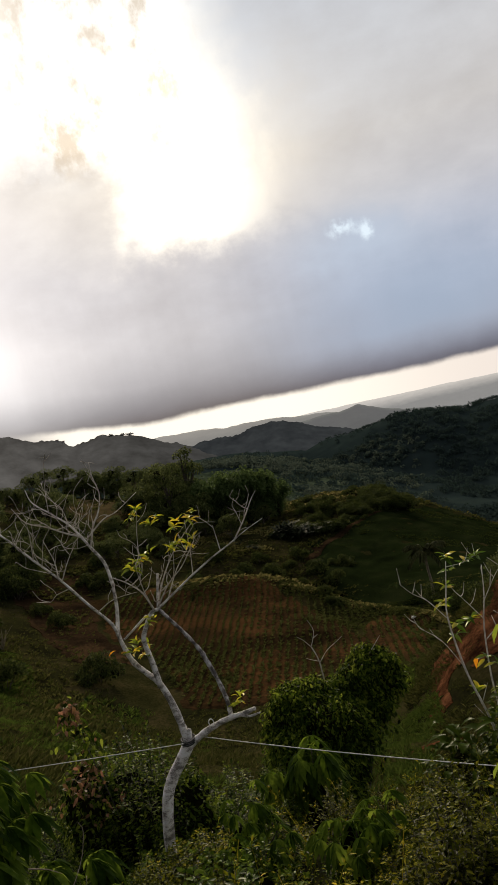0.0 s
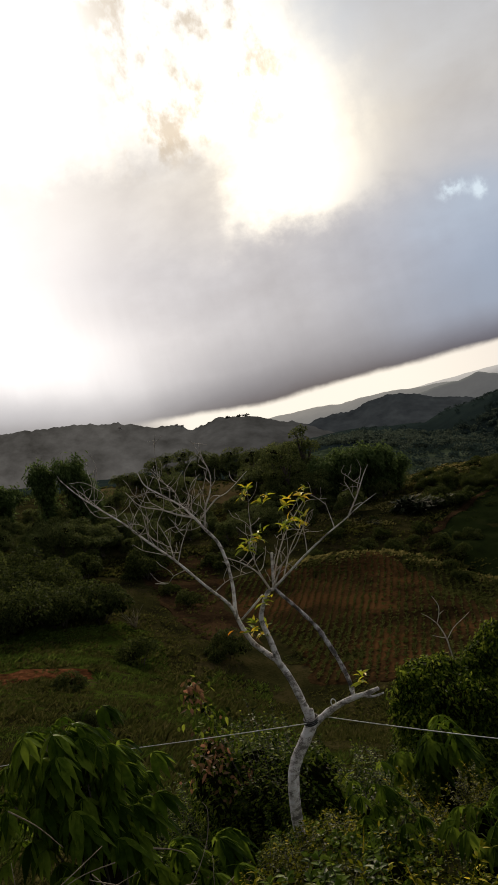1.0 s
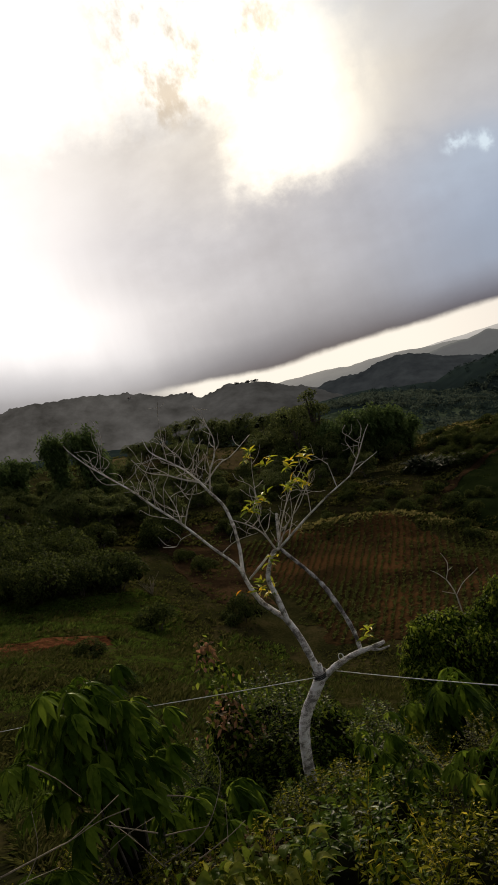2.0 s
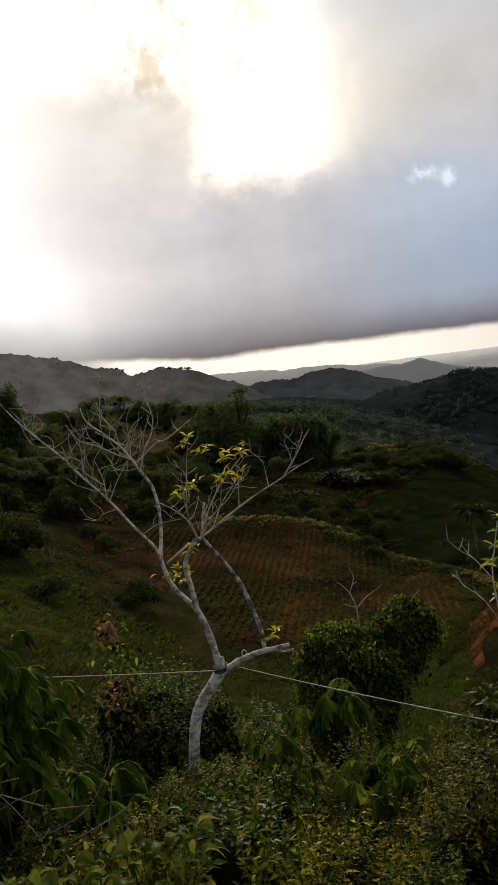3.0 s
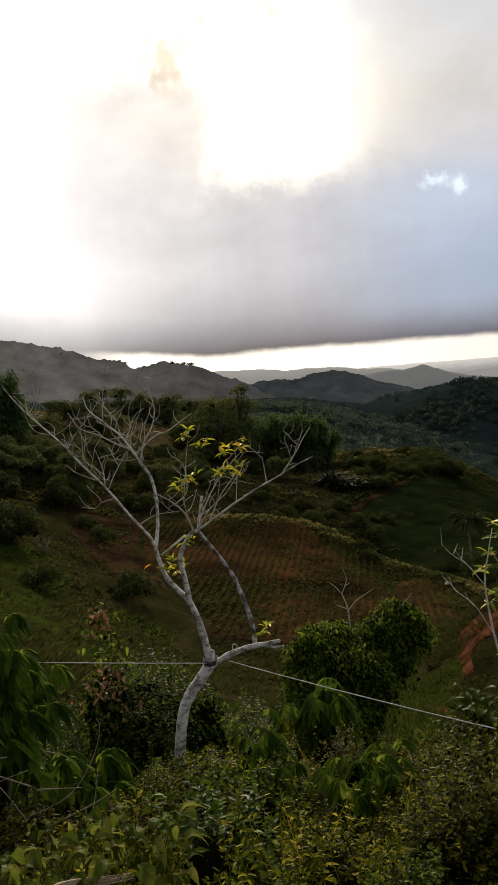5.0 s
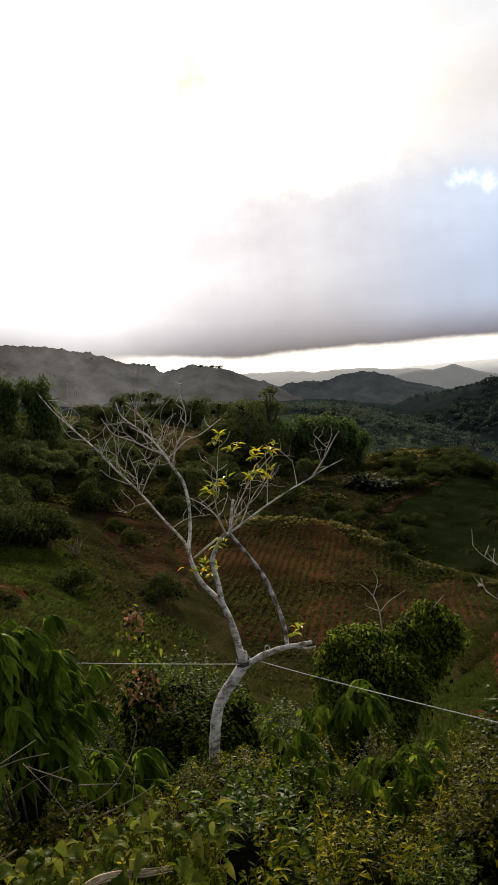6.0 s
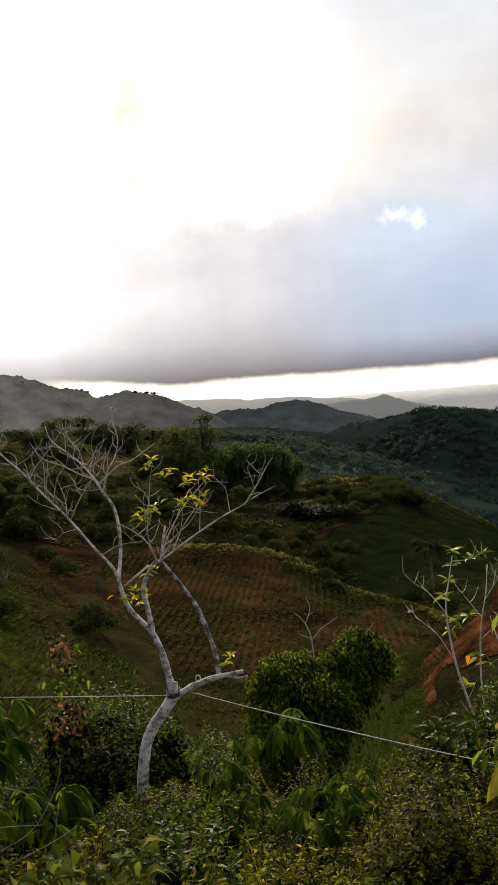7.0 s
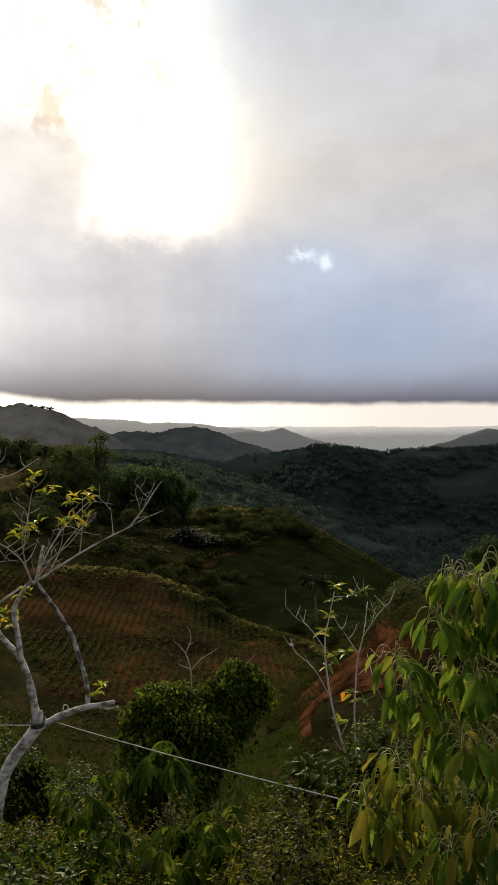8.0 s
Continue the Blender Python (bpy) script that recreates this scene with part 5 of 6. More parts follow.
# ---- woods on the far slopes, too many to count ----
def woods(name, label, mat, n, az0, az1, d0, d1, size, seed, near_crest=None, crest=None):
    rng = np.random.default_rng(seed)
    az, d = rng.uniform(az0, az1, n), np.sqrt(rng.uniform(d0 ** 2, d1 ** 2, n))
    if near_crest:
        d = near_crest[0] + rng.normal(size=n) * near_crest[1]
    x, y = EYE0[0] + d * np.sin(np.radians(az)), EYE0[1] + d * np.cos(np.radians(az))
    keep = (fbm(x, y, 60.0, 3, seed * 1.0) > -0.12) & (rng.random(n) < np.clip((az1 - az) / (0.4 * (az1 - az0)), 0.0, 1.0) * np.clip((az - az0) / (0.3 * (az1 - az0)), 0.0, 1.0))
    x, y = x[keep], y[keep]
    z = ground(x, y)
    if crest:
        z = z * 0 + EYE0[2] + crest[0] * np.tan(np.radians(hermite(np.degrees(np.arctan2(x, y)), (-12.5, -11.3, -9.5, -7.0, -5.4), (2.1, 1.5, 1.6, 1.3, 0.6)))) - 1.5
    s = size * rng.uniform(0.5, 1.3, len(x))
    h = Heap()
    k = 26
    dirs = unit(rng.normal(size=(k, 3)))
    dirs[:, 2] = np.abs(dirs[:, 2])
    base = np.stack([x, y, z], -1)
    for j in range(k):
        o = dirs[j] * rng.uniform(0.55, 1.05, (len(x), 1)) * s[:, None] * np.array([1, 1, 1.25])
        way = unit(dirs[j] + rng.normal(size=(len(x), 3)) * 0.7)
        h.add(*flakes(base + o + np.array([0, 0, 0.25]) * s[:, None], way, unit(rng.normal(size=(len(x), 3)) + np.array([0, 0, 1.0])), s * 0.75, s * 0.6))
    return tagged(new(name, h.mesh(name, mat)), label, "woods", kind="stuff")


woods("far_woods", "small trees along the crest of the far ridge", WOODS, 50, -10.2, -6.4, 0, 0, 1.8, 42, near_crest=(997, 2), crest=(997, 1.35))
woods("valley_woods", "dark trees filling the valley and its far side", HAZEDVALLEYLEAF, 6500, 0, 36, 190, 760, 2.0, 43)
woods("valley_woods", "trees on the slopes below the far hill", HAZEDMIDLEAF, 6500, -9, 15, 180, 640, 1.9, 47)
woods("valley_woods", "dark trees along the crest beyond the valley", HAZEDVALLEYLEAF, 900, 5, 32, 0, 0, 1.3, 44, near_crest=(722, 20))
woods("valley_woods", "dark trees below the wooded ridge", HAZEDVALLEYLEAF, 1500, -32, -7, 180, 480, 2.4, 45)


# ---- grass and crops ----
def tufts(name, label, mat, n, az0, az1, d0, d1, ht, seed, keep=None, blades=5, wide=0.05, category="grass"):
    rng = np.random.default_rng(seed)
    az, d = rng.uniform(az0, az1, n), np.exp(rng.uniform(math.log(d0), math.log(d1), n))
    x, y = EYE0[0] + d * np.sin(np.radians(az)), EYE0[1] + d * np.cos(np.radians(az))
    if keep is not None:
        k = keep(x, y, az, d)
        x, y, d = x[k], y[k], d[k]
    z = ground(x, y) - 0.03
    s = ht * rng.uniform(0.5, 1.4, len(x)) * (0.75 + 1.2 * np.clip(fbm(x, y, 4.0, 3, seed), -0.4, 0.5))
    h = Heap()
    for b in range(blades):
        a = rng.uniform(0, 6.28, len(x))
        way = unit(np.stack([np.cos(a) * 0.8, np.sin(a) * 0.8, rng.uniform(0.6, 1.6, len(x))], -1))
        base = np.stack([x + np.cos(a) * 0.08 * s, y + np.sin(a) * 0.08 * s, z], -1)
        h.add(*flakes(base, way, np.tile([0.1, 0.2, 1.0], (len(x), 1)), s, wide * s / ht * np.clip(d / 25, 1, 3.0)))
    return tagged(new(name, h.mesh(name, mat)), label, category, kind="stuff")


def off_fields(x, y, az, d):
    field = (d > 47) & (d < 77) & (az > -13) & (az < 12)
    red = ((d > 24) & (d < 30.6) & (az > 13.5) & (az < 22.5)) | ((d > 25) & (d < 28.2) & (az > 10.0) & (az < 14.0)) | ((d > 19.8) & (d < 21.6) & (az > 5) & (az < 12.7)) | ((d > 35.8) & (d < 42.2) & (az < -23.3))
    gully = (d > 20) & (d < 30) & (az > 3.5) & (az < 11.2)
    return ~field & ~red & ~gully


tufts("grass", "rough olive grass on the valley slopes", BLADE, 44000, -34, 30, 11, 80, 0.40, 51, off_fields)
tufts("grass", "rough grass and scrub on the hilltop", BLADE, 16000, -34, 20, 78, 140, 0.55, 52, lambda x, y, az, d: ~in_crop(az, d), 4, 0.08)
tufts("grass", "pale grass along the lip of the tilled field", DRYBLADE, 5000, -8, 13.5, 60, 80, 0.42, 60, lambda x, y, az, d: np.abs(d - 75.5 + np.clip(az, 0, 14) * 0.95) < 1.8, 4, 0.07)
tufts("grass", "dry yellow grass along the crest of the hill", DRYBLADE, 9000, -4, 11, 92, 138, 0.42, 57, lambda x, y, az, d: (fbm(x, y, 9.0, 3, 4.0) + (d - 108) * 0.012 > -0.05) & ~in_crop(az, d), 4, 0.07)
# young crop in rows
rc = np.random.default_rng(61)
lines = []
for r in np.arange(-22, 20, 0.62):
    yy = np.arange(44, 78, 0.21) + rc.uniform(-0.1, 0.1)
    lines.append(np.stack([r + 0.10 * yy + rc.normal(size=len(yy)) * 0.05, yy + rc.normal(size=len(yy)) * 0.08], -1))
xy = np.vstack(lines)
dd = np.hypot(xy[:, 0] - EYE0[0], xy[:, 1] - EYE0[1])
aa = np.degrees(np.arctan2(xy[:, 0] - EYE0[0], xy[:, 1] - EYE0[1]))
ok = (dd > 47.5) & (dd < np.where(aa < 0, 75.5, 75.5 - (aa / 12.0) * 12)) & (aa > -7 - 6.5 * np.clip((dd - 47) / 29, 0, 1)) & (aa < 12) & (rc.random(len(xy)) < 1.0 + fbm(xy[:, 0], xy[:, 1], 7.0, 3, 3.0) * 1.3)
xy = xy[ok]
zz = ground(xy[:, 0], xy[:, 1]) + 0.1
h = Heap()
for b in range(6):
    a = rc.uniform(0, 6.28, len(xy))
    s = rc.uniform(0.18, 0.42, len(xy)) * (0.9 + fbm(xy[:, 0], xy[:, 1], 9.0, 2, 6.0))
    way = unit(np.stack([np.cos(a), np.sin(a), rc.uniform(0.5, 1.8, len(xy))], -1))
    h.add(*flakes(np.stack([xy[:, 0], xy[:, 1], zz], -1), way, np.tile([0.1, 0.2, 1.0], (len(xy), 1)), s, 0.10))
tagged(new("young_crop", h.mesh("young_crop", CORN)), "thin rows of young crop in the tilled field", "crop", kind="stuff")
tufts("field_weeds", "weeds between the crop rows", CORN, 30000, -13, 12.5, 47, 76, 0.2, 53, lambda x, y, az, d: fbm(x, y, 6.0, 3, 9.0) + az * 0.035 > -0.06, 5, 0.09, "weeds")
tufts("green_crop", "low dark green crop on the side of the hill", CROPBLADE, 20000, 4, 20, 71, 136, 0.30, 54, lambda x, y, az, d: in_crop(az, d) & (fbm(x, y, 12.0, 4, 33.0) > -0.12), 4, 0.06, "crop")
tufts("grass", "lush tussocks of green grass on the slope", GREENBLADE, 20000, -34, 10, 12, 48, 0.40, 58, lambda x, y, az, d: (fbm(x, y, 5.0, 3, 14.0) > np.where(az < -11, -0.22, 0.06)) & off_fields(x, y, az, d), 5, 0.05)
tufts("grass", "grass growing over the red clearing", BLADE, 2500, -34, -22.5, 35, 43, 0.3, 61, lambda x, y, az, d: fbm(x, y, 2.0, 3, 16.0) > 0.0, 5, 0.04)
tufts("grass", "grass growing over the red earth", BLADE, 9000, 9, 23, 21, 32, 0.26, 59, lambda x, y, az, d: fbm(x, y, 2.2, 3, 15.0) > -0.02, 5, 0.04)
tufts("grass", "short green grass of the meadow", GREENBLADE, 9000, -34, -18, 43, 56, 0.3, 55, None, 4, 0.06)
tufts("grass", "short green grass in the gully", GREENBLADE, 7000, 3.2, 11.6, 20.2, 30.5, 0.18, 56, None, 4, 0.04)


# ---- plants near by ----
def palmate(h, base, stalk_end, size, rng, lobes=7, droop=0.95):
    """A cassava-like leaf: a stalk and long lobes spread like fingers, hanging down."""
    base, e = np.array(base, float), np.array(stalk_end, float)
    h.tube([tuple(base), tuple((base + e) / 2 + np.array([0, 0, 0.04])), tuple(e)], 0.0035, 0.0022, 4, 2)
    out_ = e - base
    out_[2] = 0
    out_ = out_ / (np.linalg.norm(out_) + 1e-6)
    side = np.array([-out_[1], out_[0], 0])
    ang = np.linspace(-1.7, 1.7, lobes) + rng.normal(size=lobes) * 0.1
    way = np.cos(ang)[:, None] * out_ + np.sin(ang)[:, None] * side + np.array([0, 0, -0.12])
    ln = size * (0.72 + 0.28 * np.cos(ang * 0.6)) * rng.uniform(0.85, 1.1, lobes)
    h.add(*leaves(np.tile(e, (lobes, 1)), way, np.tile([0, 0, 1.0], (lobes, 1)) + rng.normal(size=(lobes, 3)) * 0.15, ln, ln * 0.37, droop, 0.35, (0.85, 1.0)))


def weed_bush(seed, height, spread, shoots, per, leaf, mat, slim, label, name="weed_bush", category="weeds", group="weedy bushes on the bank", filled=0.56, low=0.62):
    """A bush of many shoots, each with a tuft of ascending leaves towards its tip."""
    rng = np.random.default_rng(seed)
    ob = thing(name, (0, 0, 0), label, category, group)
    st, fo = Heap(), Heap()
    for k in range(shoots):
        a, r = rng.uniform(0, 6.28), math.sqrt(rng.random())
        o = np.array([math.cos(a), math.sin(a), 0.0])
        top = o * spread * r * rng.uniform(0.8, 1.15) + np.array([0, 0, height * (1.0 - 0.55 * r * r) * rng.uniform(0.72, 1.08)])
        base = o * spread * r * 0.35 + np.array([0, 0, -0.06])
        bend = base * 0.45 + top * 0.55 + o * 0.05 * spread + np.array([0, 0, height * 0.06])
        st.tube([base, bend, top], 0.0028, 0.0012, 3, 2)
        c = spline([base, bend, top], 6)
        u = 1.0 - low * rng.random(per) ** 1.5
        i = u * (len(c) - 1)
        i0 = np.minimum(i.astype(int), len(c) - 2)
        p = c[i0] + (c[i0 + 1] - c[i0]) * (i - i0)[:, None]
        aa = rng.uniform(0, 6.28) + np.arange(per) * 2.4
        way = np.stack([np.cos(aa), np.sin(aa), rng.uniform(0.0, 0.55, per) + 0.9 * np.maximum(u - 0.88, 0) / 0.12], -1) + o * 0.25
        ln = leaf * rng.uniform(0.65, 1.3, per) * (1.25 - 0.55 * u)
        fo.add(*leaflets(p, way, np.tile([0, 0, 1.0], (per, 1)) + rng.normal(size=(per, 3)) * 0.25, ln, ln * slim, 0.35, 0.3))
    part("woody_base", st.mesh("woody_base", DARKBARK), ob)
    part("foliage", fo.mesh("foliage", mat), ob)
    if filled > 0.4:
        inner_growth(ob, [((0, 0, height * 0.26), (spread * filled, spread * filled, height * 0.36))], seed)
    return ob


def cassava(seed, height, spread, n, label, size=0.19):
    rng = np.random.default_rng(seed)
    ob = thing("cassava_plant", (0, 0, 0), label, "plant", "cassava plants")
    st = Heap()
    tops = []
    for k in range(max(3, n // 10)):
        a, r = rng.uniform(0, 6.28), spread * rng.uniform(0.1, 0.95)
        top = (r * math.cos(a), r * math.sin(a), height * (rng.uniform(0.84, 1.0) - 0.22 * (r / spread) ** 2))
        st.tube([(0.03 * math.cos(a), 0.03 * math.sin(a), -0.1), (top[0] * 0.4, top[1] * 0.4, top[2] * 0.5), (top[0] * 0.9, top[1] * 0.9, top[2] * 0.9)], 0.009, 0.005, 6, 3)
        tops.append(np.array(top))
    part("woody_base", st.mesh("woody_base", DARKBARK), ob)
    for k in range(n):
        t = tops[k % len(tops)] * 0.93
        u = 1.0 - 0.34 * rng.random() ** 1.3
        b = t * np.array([0.4 + 0.6 * u, 0.4 + 0.6 * u, u])
        a = rng.uniform(0, 6.28)
        e = b + np.array([math.cos(a), math.sin(a), rng.uniform(0.1, 0.7)]) * rng.uniform(0.08, 0.20)
        h = Heap()
        palmate(h, b, e, size * rng.uniform(0.8, 1.15), rng)
        part("leaf", h.mesh("leaf", CASSAVA), ob)
    return ob


def stand(ob, az, d, turn=0.0, s=1.0, sink=0.05):
    p = on_ground(az, d)
    ob.matrix_basis = Matrix.LocRotScale(p - Vector((0, 0, sink)), Euler((0, 0, turn)), (s, s, s))
    return ob


def cassava_at(seed, height, spread, n, label, size, az, d):
    ob = stand(cassava(seed, height, spread, n, label, size), az, d)
    inner_growth(ob, [((0, 0.1 * spread, height * 0.40), (spread * 0.30, spread * 0.30, height * 0.30))], seed)
    return ob


cassava_at(71, 1.88, 0.40, 210, "bushy cassava plant with drooping hand-shaped leaves", 0.125, -25.9, 4.4)
cassava_at(72, 0.80, 0.40, 40, "low cassava plant with drooping hand-shaped leaves", 0.14, -21.0, 4.7)
cassava_at(77, 0.95, 0.42, 44, "low cassava plant with drooping hand-shaped leaves", 0.14, -31.5, 3.9)
cassava_at(73, 1.35, 0.5, 60, "cassava plant below the vine-covered bush", 0.19, 0.6, 7.8)
cassava_at(74, 0.62, 0.34, 40, "low cassava plant among the weeds", 0.10, 2.8, 4.3)
cassava_at(75, 0.75, 0.36, 36, "low cassava plant among the weeds", 0.10, -5.8, 5.0)


# the bush overgrown with vines
vb = thing("vine_covered_bush", on_ground(3.5, 10.6), "large bush smothered in glossy green climbing vine", "bush")
OV = vb.matrix_basis.translation.copy()
rv = np.random.default_rng(81)
LOBES = ((-0.4, -21.7, 10.4, 0.30, 0.30), (0.9, -20.7, 10.5, 0.34, 0.28), (2.3, -20.8, 10.6, 0.30, 0.26), (3.7, -21.7, 10.6, 0.28, 0.26), (1.0, -25.2, 9.9, 0.44, 0.42), (2.6, -25.2, 10.0, 0.36, 0.36), (1.3, -27.2, 9.6, 0.44, 0.40), (4.6, -24.0, 10.3, 0.30, 0.34), (3.5, -25.8, 10.0, 0.34, 0.36), (5.6, -22.6, 10.7, 0.26, 0.26), (2.6, -27.6, 9.7, 0.36, 0.36), (6.0, -20.2, 11.0, 0.34, 0.32), (7.0, -19.4, 11.1, 0.34, 0.26), (7.9, -20.4, 11.0, 0.30, 0.32), (5.0, -21.2, 10.8, 0.30, 0.30),
         (0.2, -23.2, 10.2, 0.40, 0.40), (2.4, -23.0, 10.2, 0.46, 0.44), (4.3, -23.2, 10.3, 0.36, 0.36), (6.6, -21.8, 10.9, 0.34, 0.30), (0.6, -25.2, 9.9, 0.40, 0.44))
# Dark lumps fill each lobe; the last one blackens the shaded underside.
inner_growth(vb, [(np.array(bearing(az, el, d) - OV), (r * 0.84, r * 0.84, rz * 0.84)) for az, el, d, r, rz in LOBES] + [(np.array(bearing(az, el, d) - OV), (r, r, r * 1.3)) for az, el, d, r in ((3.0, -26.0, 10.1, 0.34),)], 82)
core_ = Heap()
for az, el, d, r, rz in LOBES:
    c = np.array(bearing(az, el, d) - OV)
    hv = Heap()
    p, dn = shell_points(1000, (r, r, rz), rv, -0.6)
    for k in range(9):
        o = unit(rv.normal(size=(1, 3)) + np.array([[0, -0.5, 0.35]]))[0]
        lump = rv.uniform(0.28, 0.46)
        p2, d2 = shell_points(170, (r * lump, r * lump, rz * lump), rv, -0.5)
        p, dn = np.concatenate([p, p2 + o * np.array([r, r, rz]) * rv.uniform(0.78, 1.02)]), np.concatenate([dn, d2])
    way = unit(dn * 0.5 + rv.normal(size=dn.shape) * 0.5 + np.array([0, 0, -0.75]))
    p = p + dn * rv.normal(size=(len(p), 1)) * 0.02
    ln = 0.052 * rv.uniform(0.55, 1.5, len(p))
    hv.add(*leaves(p + c, way, unit(dn + np.array([0, 0, 0.5]) + rv.normal(size=dn.shape) * 0.3), ln, ln * 0.52, 0.2, 0.4, (0.95, 0.7)))
    n = 26
    for k in range(n // 2):
        a = rv.uniform(0, 6.28)
        s0 = c + np.array([math.cos(a) * r, math.sin(a) * r, rv.uniform(-0.1, 0.25)])
        s1 = s0 + np.array([math.cos(a) * 0.12, math.sin(a) * 0.12, -rv.uniform(0.12, 0.4)])
        q = s0 + (s1 - s0) * np.linspace(0, 1, 9)[:, None]
        hv.add(*leaves(q, rv.normal(size=(9, 3)) * 0.6 + np.array([0, 0, -0.7]), np.tile([math.cos(a), math.sin(a), 0.6], (9, 1)), 0.07, 0.05, 0.1, 0.3, (0.95, 0.75)))
    part("vine_foliage", hv.mesh("vine_foliage", VINE), vb)
    core_.tube([(0, 0.2, -0.3), tuple(c * 0.5 + np.array([0, 0, 0.1])), tuple(c)], 0.05, 0.015, 6, 3)
part("woody_base", core_.mesh("woody_base", DARKBARK), vb)

# the dead sapling that stands up out of it
ds = thing("dead_sapling", on_ground(3.3, 11.4), "dead pale sapling sticking up behind the vines", "tree")
OD = ds.matrix_basis.translation.copy()


def bare(points, r0, r1, mat=TWIG):
    return Heap().tube([bearing(*p) - OD for p in points], r0, r1, 7, 4, 0.06)


part("trunk", bare([(3.35, -24.5, 11.4), (3.3, -19.5, 11.4), (3.2, -18.2, 11.4), (2.9, -17.3, 11.4)], 0.013, 0.008).mesh("trunk", TWIG), ds)
for pts in ([(2.9, -17.3, 11.4), (3.3, -16.4, 11.4), (3.3, -15.9, 11.45), (3.05, -15.35, 11.5)], [(2.9, -17.3, 11.4), (2.4, -16.7, 11.35), (1.95, -16.35, 11.3)],
            [(3.3, -18.5, 11.4), (4.0, -17.8, 11.45), (4.9, -17.3, 11.5), (5.4, -17.0, 11.55)], [(3.2, -18.4, 11.4), (2.7, -18.2, 11.35), (2.3, -18.0, 11.3)], [(3.2, -16.7, 11.4), (3.6, -16.5, 11.5)], [(7.2, -18.6, 11.0), (8.0, -17.8, 11.0), (8.3, -17.5, 11.0)]):
    part("branch", bare(pts, 0.0065, 0.0022).mesh("branch", TWIG), ds)

# the sapling with a few fresh leaves
sp = thing("sapling", on_ground(15.7, 7.0), "thin pale two-stemmed sapling with sparse yellow-green leaves", "tree")
OD = sp.matrix_basis.translation.copy()
part("trunk", bare([(15.9, -30, 7.0), (15.4, -25.0, 7.0), (14.3, -21.1, 7.0), (13.8, -17.1, 7.0), (14.2, -14.8, 7.0), (14.6, -13.0, 7.0)], 0.014, 0.004).mesh("trunk", SAPBARK), sp)
part("trunk", bare([(16.0, -29, 7.1), (16.1, -24.5, 7.1), (16.0, -21.5, 7.1), (16.3, -18.0, 7.1), (16.8, -15.9, 7.1), (17.1, -13.7, 7.15)], 0.0115, 0.0036).mesh("trunk", SAPBARK), sp)
FIRST = ([(13.7, -17.0, 7.0), (12.6, -15.6, 6.95), (11.6, -14.9, 6.9), (10.85, -14.1, 6.9)], [(14.2, -20.6, 7.0), (13.0, -18.6, 6.95), (11.8, -17.6, 6.9), (11.3, -17.0, 6.9)],
            [(14.55, -13.4, 7.0), (15.8, -13.3, 7.0), (16.8, -12.9, 7.05)], [(16.6, -16.4, 7.1), (17.8, -14.7, 7.1), (18.4, -14.0, 7.1)], [(16.4, -17.5, 7.1), (15.6, -16.4, 7.1), (15.1, -15.7, 7.1)],
            [(16.2, -19.0, 7.1), (17.2, -18.2, 7.1), (18.0, -17.7, 7.1)])
SECOND = ([(15.0, -23.0, 7.0), (15.6, -21.9, 7.0)], [(12.2, -15.3, 6.95), (12.4, -14.3, 6.95)], [(14.9, -24.0, 7.0), (14.3, -23.2, 6.95)],
            [(17.4, -15.2, 7.1), (17.7, -14.1, 7.1)], [(17.0, -14.6, 7.1), (17.0, -13.8, 7.1)], [(17.2, -18.2, 7.1), (17.6, -19.5, 7.0), (18.4, -21.0, 7.0)], [(13.9, -16.2, 7.0), (13.5, -15.9, 6.95)])
shoots = []
for pts in FIRST:
    for k in range(3):
        az, el, d = pts[min(k + 1, len(pts) - 1)]
        side = RP.uniform(-0.9, 0.9)
        shoots.append([(az, el, d), (az + side * 0.5, el + RP.uniform(0.2, 0.5), d), (az + side, el + RP.uniform(0.6, 1.3), d + RP.uniform(-0.1, 0.1))])
for pts in list(FIRST + SECOND) + shoots:
    part("branch", bare(pts, 0.0046, 0.0014).mesh("branch", SAPBARK), sp)
SMALL = [leaf_mesh("leaf", YELLOW, 0.12, 0.040, 0.25, 0.4), leaf_mesh("leaf", DROOP, 0.12, 0.036, 0.4, 0.4), leaf_mesh("leaf", DROOP, 0.095, 0.030, 0.2, 0.5)]
for az, el, n in ((14.6, -12.7, 7), (14.7, -13.6, 5), (15.9, -13.2, 4), (16.8, -12.9, 5), (14.3, -14.8, 4), (13.9, -15.8, 4), (13.5, -16.1, 4), (14.4, -17.6, 5), (15.4, -17.4, 6), (14.1, -18.3, 4), (15.9, -20.2, 4), (16.6, -20.6, 4), (15.0, -22.2, 5), (16.4, -22.4, 6), (15.8, -23.8, 6)):
    whorl(bearing(az, el, 7.03), n + 2, sp, OD, SMALL)
for az, el in ((15.3, -20.2), (16.7, -24.3), (17.5, -26.1)):
    whorl(bearing(az, el, 6.9), 1, sp, OD, [leaf_mesh("leaf", ORANGE, 0.085, 0.045, 0.9, 0.3)], -0.9)

